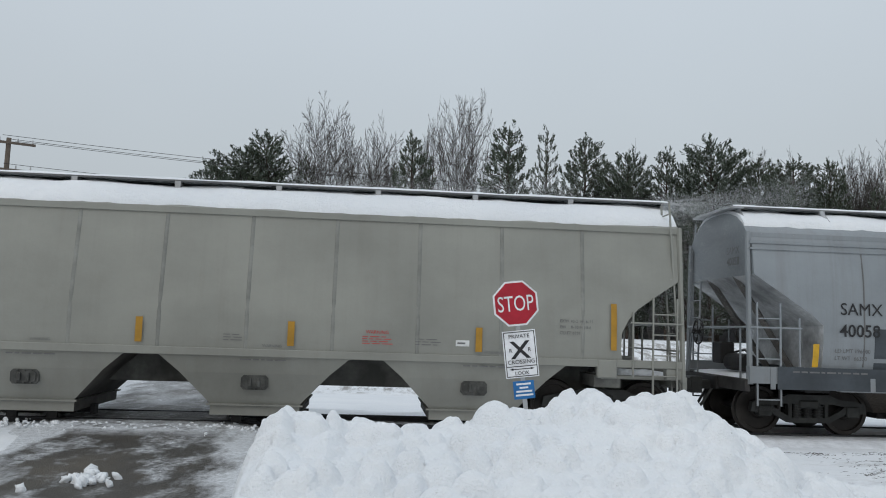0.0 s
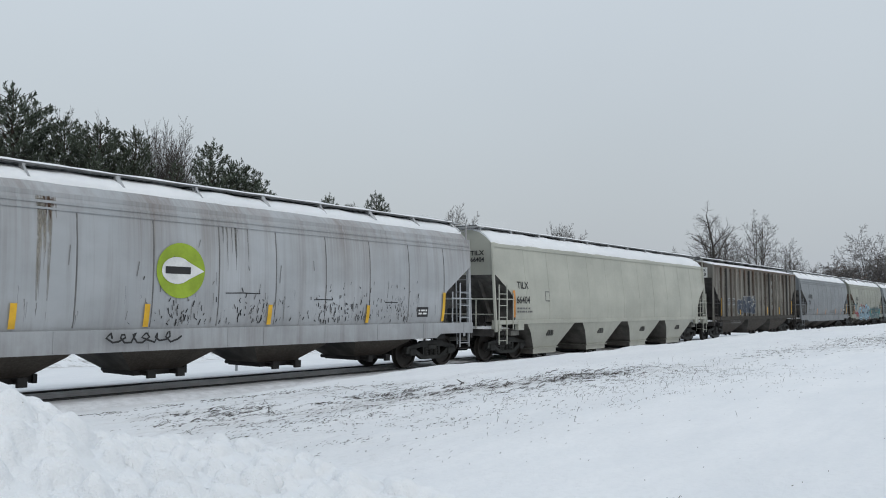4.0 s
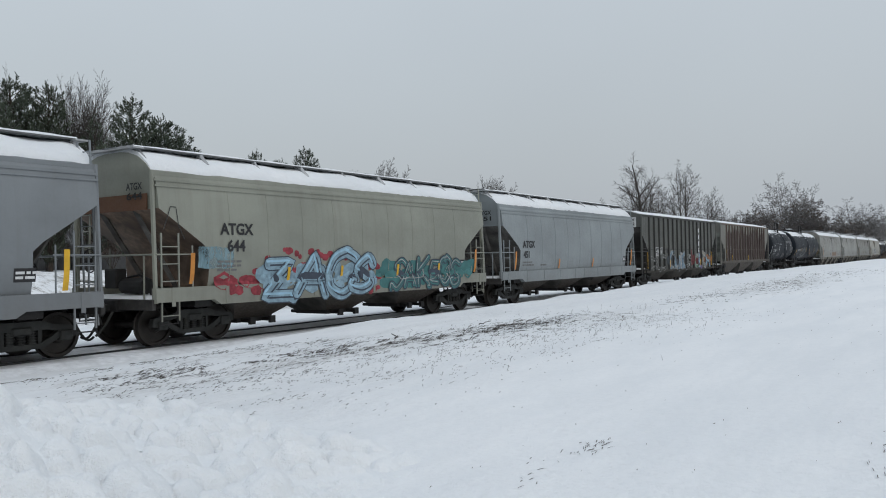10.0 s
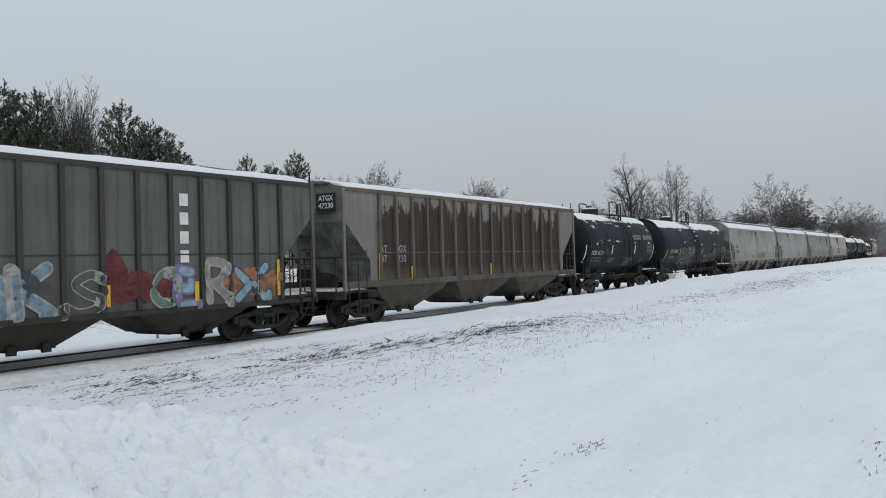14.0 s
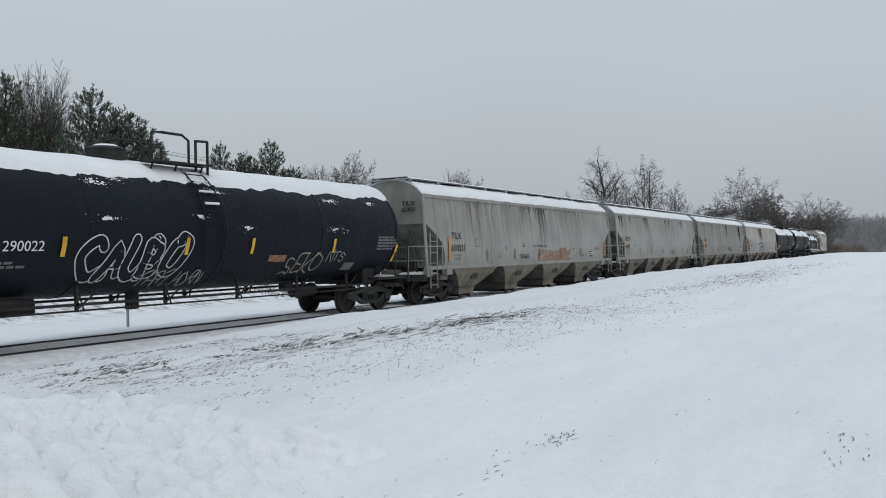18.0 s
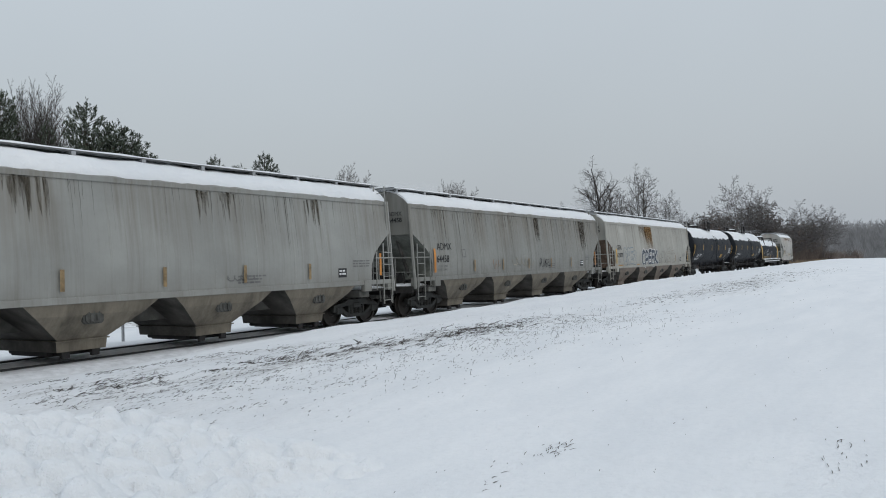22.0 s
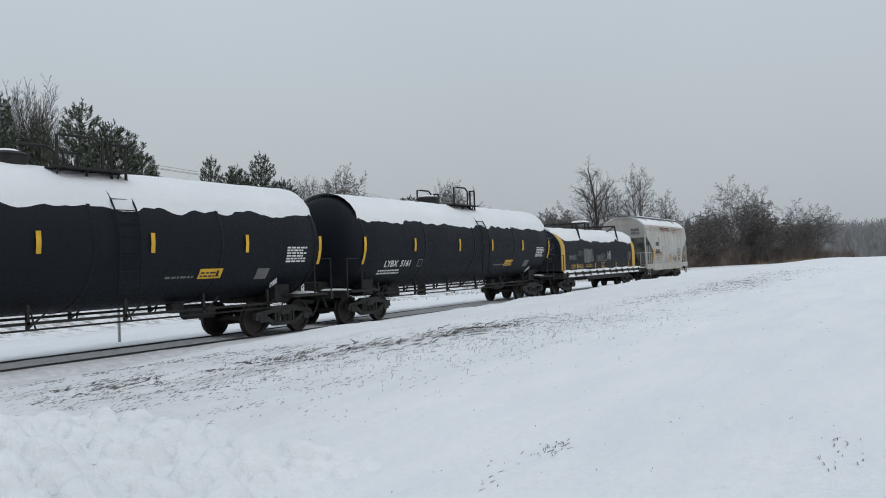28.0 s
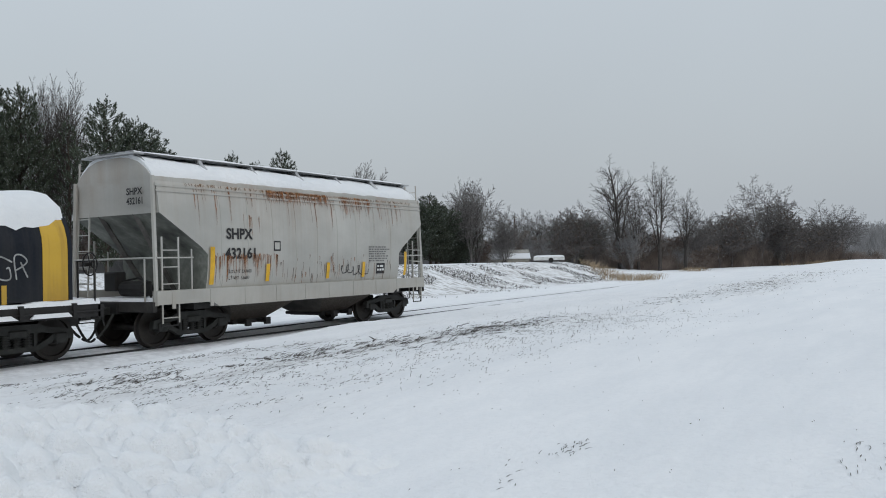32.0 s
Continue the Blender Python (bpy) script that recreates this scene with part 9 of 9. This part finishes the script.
def brush(name, label, line, count, height, material, seed, depth=5.0):
    """A strip of dense undergrowth: thin stems that fan out along a line."""
    rnd = random.Random(seed)
    verts, faces = [], []
    for k in range(count):
        u = rnd.random() * (len(line) - 1)
        i = min(int(u), len(line) - 2)
        (ax, ay, ah), (bx, by, bh) = line[i], line[i + 1]
        f = u - i
        x, y = ax + (bx - ax) * f + rnd.gauss(0, 1.2), ay + (by - ay) * f + rnd.uniform(0, depth)
        h = height * (ah + (bh - ah) * f) * (0.25 + 0.75 * rnd.random() ** 1.6) * max(0.35, 0.9 + 0.9 * noise2(x, y, 5.0))
        if 1.86 < x / y < 2.16 and y < 62 and x > 80:
            continue
        a = math.atan2(x, y)
        tx, ty = math.cos(a), -math.sin(a)
        z = field_height(x, y) - 0.1
        for j in range(4):
            w, dx = rnd.uniform(0.012, 0.032), rnd.gauss(0, 0.25 + h * 0.22)
            mid, tip = (x + dx * 0.4 * tx, y + dx * 0.4 * ty, z + h * rnd.uniform(0.45, 0.65)), (x + dx * 1.3 * tx, y + dx * 1.3 * ty, z + h * rnd.uniform(0.6, 1.08))
            b = len(verts)
            verts += [(x - w * tx, y - w * ty, z), (x + w * tx, y + w * ty, z), (mid[0] + w * tx, mid[1] + w * ty, mid[2]), (mid[0] - w * tx, mid[1] - w * ty, mid[2]), tip]
            faces += [(b, b + 1, b + 2, b + 3), (b + 3, b + 2, b + 4)]
    mesh = bpy.data.meshes.new(name)
    mesh.from_pydata(verts, [], faces)
    mesh.materials.append(material)
    tagged(new(name, mesh), label, "brush", kind="stuff")


brush("thicket_stems", "brown leafless thicket beside the track", ((122, 36, 0.7), (135, 34, 0.9), (150, 30, 1.0), (170, 22, 1.1), (195, 16, 0.9), (215, 10, 0.6)), 12000, 4.6, BRUSH, 21, 12.0)
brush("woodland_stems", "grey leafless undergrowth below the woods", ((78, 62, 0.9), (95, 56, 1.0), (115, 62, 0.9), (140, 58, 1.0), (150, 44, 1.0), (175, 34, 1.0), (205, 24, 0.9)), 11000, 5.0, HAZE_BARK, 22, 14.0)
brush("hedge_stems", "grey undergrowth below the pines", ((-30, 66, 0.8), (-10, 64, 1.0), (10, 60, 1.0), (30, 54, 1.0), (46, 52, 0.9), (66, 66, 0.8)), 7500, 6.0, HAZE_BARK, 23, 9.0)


def blades(name, label, material, spots, height, lean, width, seed, category="dry grass", wind=0.0):
    rnd = random.Random(seed)
    verts, faces = [], []
    for x, y in spots:
        z = field_height(x, y) - 0.02
        h = height * rnd.uniform(0.5, 1.2)
        a = rnd.uniform(0, 6.28)
        l = lean * rnd.uniform(0.2, 1.0)
        dx, dy = math.cos(a) + wind, math.sin(a) - wind * 0.4
        w = width * rnd.uniform(0.6, 1.3)
        base = len(verts)
        mid = (x + dx * l * h * 0.35, y + dy * l * h * 0.35, z + h * 0.6)
        tip = (x + dx * l * h, y + dy * l * h, z + h * max(0.12, 1 - l * 0.5))
        verts += [(x - dy * w, y + dx * w, z), (x + dy * w, y - dx * w, z), (mid[0] + dy * w * 0.8, mid[1] - dx * w * 0.8, mid[2]), (mid[0] - dy * w * 0.8, mid[1] + dx * w * 0.8, mid[2]), tip]
        faces += [(base, base + 1, base + 2, base + 3), (base + 3, base + 2, base + 4)]
    mesh = bpy.data.meshes.new(name)
    mesh.from_pydata(verts, [], faces)
    mesh.materials.append(material)
    tagged(new(name, mesh), label, category, kind="stuff")


def litter(name, label, material, seed):
    """Dead stems and chaff matted flat on the crust, swept one way by the wind, thickest along the edge of the cut."""
    rnd = random.Random(seed)
    line = ((6.8, 11.0), (7.6, 10.6), (8.6, 10.3), (9.4, 9.9), (10.6, 9.7), (12.0, 9.35), (13.6, 8.6), (16.2, 8.3), (19.0, 8.2))
    lx, ly = [p[0] for p in line], [p[1] for p in line]
    verts, faces = [], []

    def stem(x, y, l, w, rise=0.012, turn=0.35):
        a = rnd.gauss(0.1, turn)
        dx, dy = math.cos(a), math.sin(a)
        z0, z1 = field_height(x, y) + 0.004, field_height(x + dx * l, y + dy * l) + rnd.uniform(0.003, rise)
        zm = (z0 + z1) / 2 + rnd.uniform(0, rise * 0.6)
        b = len(verts)
        verts.extend(((x + dy * w, y - dx * w, z0), (x - dy * w, y + dx * w, z0 + w), (x + dx * l * 0.5 - dy * w, y + dy * l * 0.5 + dx * w, zm + w), (x + dx * l * 0.5 + dy * w, y + dy * l * 0.5 - dx * w, zm), (x + dx * l, y + dy * l, z1)))
        faces.extend(((b, b + 1, b + 2, b + 3), (b + 3, b + 2, b + 4)))

    def strew(count, x0, x1, off, spread, thr, length, width, grain=0.5, rise=0.012):
        done = 0
        while done < count:
            x = rnd.uniform(x0, x1)
            y = float(np.interp(x, lx, ly)) + off + rnd.gauss(0, spread)
            if noise2(x * 0.7, y * 1.7, grain) + 0.6 * noise2(x + 3, y * 1.5, grain * 0.3) > thr:
                stem(x, y, rnd.uniform(*length), rnd.uniform(*width), rise)
                done += 1
    strew(950, 7.2, 18.5, 0.0, 0.26, 0.16, (0.03, 0.16), (0.002, 0.006), 0.4)
    strew(480, 10.5, 17.0, 0.0, 0.40, 0.2, (0.06, 0.34), (0.002, 0.006), 0.3, 0.03)
    strew(4200, 6.6, 20.0, -0.7, 0.85, 0.12, (0.02, 0.09), (0.0015, 0.004), 0.3)
    strew(1500, 6.0, 22.0, -2.4, 1.1, 0.16, (0.02, 0.09), (0.0015, 0.004), 0.45)
    strew(420, 6.6, 12.5, 1.55, 0.2, 0.12, (0.03, 0.10), (0.002, 0.005), 0.3)
    strew(220, 8.0, 22.0, -1.6, 1.4, 0.0, (0.05, 0.13), (0.0015, 0.003), 0.4, 0.09)
    for cx, cy, sx, sy, n in ((6.75, 2.85, 0.22, 0.07, 34), (6.2, 3.0, 0.5, 0.10, 16), (7.6, 0.55, 0.35, 0.10, 22), (35, 6.4, 4.0, 0.8, 520), (27, 7.4, 2.4, 0.5, 260), (50, 6.0, 8.0, 1.2, 300)):
        for k in range(n):
            stem(rnd.gauss(cx, sx), rnd.gauss(cy, sy), rnd.uniform(0.015, 0.06) * (1 + cx / 9), rnd.uniform(0.001, 0.002) * (1 + cx / 9))
    for k in range(240):
        x = 4.5 + 30 * rnd.random() ** 1.4
        stem(x, rnd.uniform(1.0, 9.0), rnd.uniform(0.012, 0.035) * (1 + x / 25), rnd.uniform(0.002, 0.004) * (0.5 + x / 25))
    mesh = bpy.data.meshes.new(name)
    mesh.from_pydata(verts, [], faces)
    mesh.materials.append(material)
    tagged(new(name, mesh), label, "dead weeds", kind="stuff")


litter("dead_stalks", "dead stems and chaff matted flat on the snow crust", TWIG, 17)
rnd = random.Random(17)
spots = []
while len(spots) < 6500:
    x, y = rnd.uniform(30, 82), rnd.gauss(31, 2.0)
    if noise2(x, y, 2.6) > 0.0:
        spots.append((x, y))
blades("bank_stubble", "dead stubble on the snowy bank", TWIG, spots, 0.22, 2.2, 0.018, 4, "dead weeds")
spots = []
for k in range(900):
    u = rnd.random() ** 0.8
    spots.append((87.0 - 13.5 * u + rnd.gauss(0, 1.0 + u), 34.0 - 10.0 * u + rnd.gauss(0, 0.5 + 0.5 * u)))
for cx, cy, sx, sy, n in ((75.5, 23.6, 1.8, 0.6, 260), (116.0, 29.0, 1.6, 0.8, 160), (119.0, 30.5, 2.0, 0.8, 120)):
    spots += [(rnd.gauss(cx, sx), rnd.gauss(cy, sy)) for k in range(n)]
for k in range(1600):
    x = rnd.uniform(150, 196)
    if noise2(x, 3, 7) > 0.12:
        spots.append((x, 24 - 0.2 * (x - 150) + rnd.gauss(0, 1.0)))
blades("reeds", "tawny dry reeds leaning in the wind", REED, spots, 0.9, 1.7, 0.013, 5, "reeds", 0.5)


def branch_on_snow(x, y, turn, length, seed):
    rnd = random.Random(seed)
    bm = bmesh.new()
    p = Vector((0, 0, 0.03))
    for k in range(5):
        q = p + Vector((length / 5, rnd.uniform(-0.05, 0.05), rnd.uniform(-0.015, 0.03)))
        tube(bm, p, q, 0.010 - 0.001 * k, 5)
        if k > 1:
            tube(bm, q, q + Vector((rnd.uniform(0.05, 0.2), rnd.choice((-1, 1)) * rnd.uniform(0.04, 0.10), rnd.uniform(0, 0.03))), 0.005, 4)
        p = q
    ob = part("fallen_branch", bm, BARK)
    tagged(ob, "thin dead branch lying on the snow", "branch", "branches on the snow")
    ob.matrix_basis = pose(x, y, field_height(x, y), 0, 0, turn)


for k, (x, y, turn, length) in enumerate(((16.3, 8.4, 8, 0.7), (14.6, 8.3, 20, 0.6), (15.2, 9.0, 0, 0.5), (12.5, 9.3, 35, 0.5), (17.4, 8.2, 12, 0.6))):
    branch_on_snow(x, y, turn, length, k)


# ---- things behind the track ----
def garage(x, y, turn):
    """A small gabled garage, its ridge along its own x."""
    wall_m = plain("pale_siding", (0.44, 0.42, 0.36), 0.7)
    roof_m = plain("tan_roofing", (0.33, 0.32, 0.29), 0.8, 0.0, 0.2, 2.0)
    ob = tagged(new("garage"), "small tan gabled garage with snow on the eaves", "garage")
    bm = bmesh.new()
    gable = [(-2.0, -0.5), (2.0, -0.5), (2.0, 1.75), (0, 3.0), (-2.0, 1.75)]
    a = [bm.verts.new((-3.0, p, q)) for p, q in gable]
    b = [bm.verts.new((3.0, p, q)) for p, q in gable]
    bm.faces.new(a)
    bm.faces.new(b[::-1])
    for k in range(5):
        bm.faces.new((a[k], b[k], b[(k + 1) % 5], a[(k + 1) % 5]))
    part("wall", bm, wall_m, ob)
    for s in (-1, 1):
        for name, mat, p0, z0, p1, z1, up in (("roof", roof_m, 0.0, 3.04, 2.25, 1.62, 0.10), ("snow_cover", SNOW, 1.1, 2.47, 2.28, 1.72, 0.11)):
            bm = bmesh.new()
            ra = [bm.verts.new((-3.2, s * p, z)) for p, z in ((p0, z0), (p1, z1), (p1, z1 + up), (p0, z0 + up))]
            rb = [bm.verts.new((3.2, s * p, z)) for p, z in ((p0, z0), (p1, z1), (p1, z1 + up), (p0, z0 + up))]
            bm.faces.new(ra)
            bm.faces.new(rb[::-1])
            for k in range(4):
                bm.faces.new((ra[k], rb[k], rb[(k + 1) % 4], ra[(k + 1) % 4]))
            part(name, bm, mat, ob)
    part("door", box(bmesh.new(), 3.0, 3.05, -1.3, 0.9, -0.3, 1.9), plain("grey_garage_door", (0.20, 0.19, 0.17), 0.7), ob, "dull grey garage door")
    part("window", box(bmesh.new(), -1.2, -0.4, -2.05, -2.0, 0.7, 1.4), DARK, ob)
    ob.matrix_basis = pose(x, y, field_height(x, y), 0, 0, turn)


garage(110.5, 56.0, -58)


def parked_trailer(x, y, turn):
    ob = tagged(new("flat_trailer"), "low white trailer under snow on the bank", "trailer")
    bm = box(bmesh.new(), -1.6, 1.6, -0.9, 0.9, 0.25, 0.6, 0.05)
    part("bed", bm, PANEL_WHITE, ob)
    for s in (-1, 1):
        bm = bmesh.new()
        lathe(bm, [(0.08, -0.08), (0.26, -0.08), (0.26, 0.08), (0.08, 0.08)], seg=14)
        part("wheel", bm, DARK, ob, at=pose(0.2, s * 0.85, 0.26))
    bm = stack(bmesh.new(), ((0.6, 1.58, 0.88), (0.72, 1.5, 0.8), (0.78, 1.2, 0.5)))
    part("snow_cover", bm, SNOW, ob, smooth=0.9)
    ob.matrix_basis = pose(x, y, field_height(x, y), 0, 0, turn)


parked_trailer(77.5, 34.5, -66)


def power_line():
    wood = plain("pole_timber", (0.13, 0.105, 0.085), 0.9)
    poles = ((-18.3, 40.8), (27.0, 48.4), (73.0, 55.0), (121.0, 60.0))
    tops = []
    for k, (x, y) in enumerate(poles):
        ob = tagged(new("utility_pole"), "timber utility pole with two crossarms", "utility pole", "utility poles")
        bm = tube(bmesh.new(), (0, 0, -0.5), (0, 0, 9.0), 0.16, 10, 0.11)
        part("pole", bm, wood, ob)
        for z in (8.75, 7.4):
            bm = box(bmesh.new(), -1.2, 1.2, -0.16, -0.06, z - 0.06, z + 0.06)
            arm = part("crossarm", bm, wood, ob)
            for dx in (-1.05, -0.4, 0.4, 1.05):
                bm = tube(bmesh.new(), (dx, -0.11, z + 0.06), (dx, -0.11, z + 0.24), 0.04, 8, 0.03)
                part("insulator", bm, GALV, arm)
        h = field_height(x, y)
        ob.matrix_basis = pose(x, y, h, 0, 0, 10 if k else 25)
        tops.append((x, y, h))
    for off, z in ((-1.0, 9.0), (0.4, 9.0), (1.0, 9.0), (-0.5, 7.65)):
        for (ax, ay, ah), (bx, by, bh) in zip(tops, tops[1:]):
            bm = bmesh.new()
            pts = []
            for k in range(25):
                u = k / 24
                pts.append((ax + (bx - ax) * u, ay + (by - ay) * u + off * 0.7, ah + (bh - ah) * u + z - 0.55 * 4 * u * (1 - u)))
            pipe(bm, pts, 0.014, 4)
            ob = part("power_cable", bm, DARK)
            tagged(ob, "thin sagging overhead power cable", "cable", "power cables")


power_line()


def marker_post(x, y):
    ob = tagged(new("marker_post"), "thin grey marker post beyond the track", "post", "marker posts")
    part("post", box(bmesh.new(), -0.03, 0.03, -0.03, 0.03, -0.3, 1.15), GALV, ob)
    ob.matrix_basis = pose(x, y, field_height(x, y))


marker_post(15.5, 20.0)


# ---- movement ----
def powder_mesh(name, seed, long, high, count):
    """Snow dust torn off the roofs: a thinning plume of tiny flakes."""
    rnd = random.Random(seed)
    verts, faces = [], []
    for k in range(count):
        f = rnd.random() ** 1.3
        x = f * long
        y = rnd.gauss(0, 0.35)
        z = rnd.gauss(0.05, 0.10) + high * f * rnd.random() + 0.25 * f * noise2(x * 2, k * 0.001, 0.7)
        if high < 0:
            # a veil sinking into the gap between two cars
            y, z = rnd.gauss(0, 0.6), 0.1 + high * rnd.random() ** 1.5 + 0.2 * noise2(x, k * 0.001, 0.5)
        r = rnd.uniform(0.0012, 0.0024)
        a = rnd.uniform(0, 6.28)
        c, s = math.cos(a) * r, math.sin(a) * r
        b = len(verts)
        verts += [(x + c, y + s, z + r), (x - c, y - s, z + r), (x - c, y - s, z - r), (x + c, y + s, z - r)]
        faces.append((b, b + 1, b + 2, b + 3))
    mesh = bpy.data.meshes.new(name)
    mesh.from_pydata(verts, [], faces)
    mesh.materials.append(SNOW)
    return mesh


POWDER = (powder_mesh("blown_snow", 1, 3.6, 0.85, 42000), powder_mesh("blown_snow", 2, 6.0, 0.45, 42000), powder_mesh("blown_snow", 3, 2.2, -2.6, 52000))
for n, which, x in ((0, 0, 9.4), (1, 0, 8.7), (0, 1, 2.0), (3, 1, 7.0), (13, 1, 8.0), (14, 1, 8.5), (15, 1, 6.0), (15, 0, 8.6), (16, 0, 8.6), (0, 2, 9.3), (1, 2, 8.6), (18, 2, 7.7)):
    ob = part("blown_snow", POWDER[which], SNOW, CARS[n][0], at=pose(x, 0, 4.42))
    tagged(ob, "snow dust blowing off the roof", kind="stuff")


def motions():
    for car, middle in CARS:
        walk(car, [(t, pose(middle - gone(t), TRACK_Y, 0)) for t in range(0, 33)])
    turned = {}
    for k, w in WHEELSETS:
        if k not in turned:
            x = (-0.89, 0.89)[k]
            walk(w, [(n / 15, pose(x, 0, WHEEL_R, 0, -math.degrees(gone(n / 15) / WHEEL_R), 0)) for n in range(0, 481)])
            turned[k] = w.animation_data
        else:
            w.rotation_mode = "QUATERNION"
            w.animation_data_create()
            w.animation_data.action = turned[k].action
            w.animation_data.action_slot = turned[k].action_slot


motions()
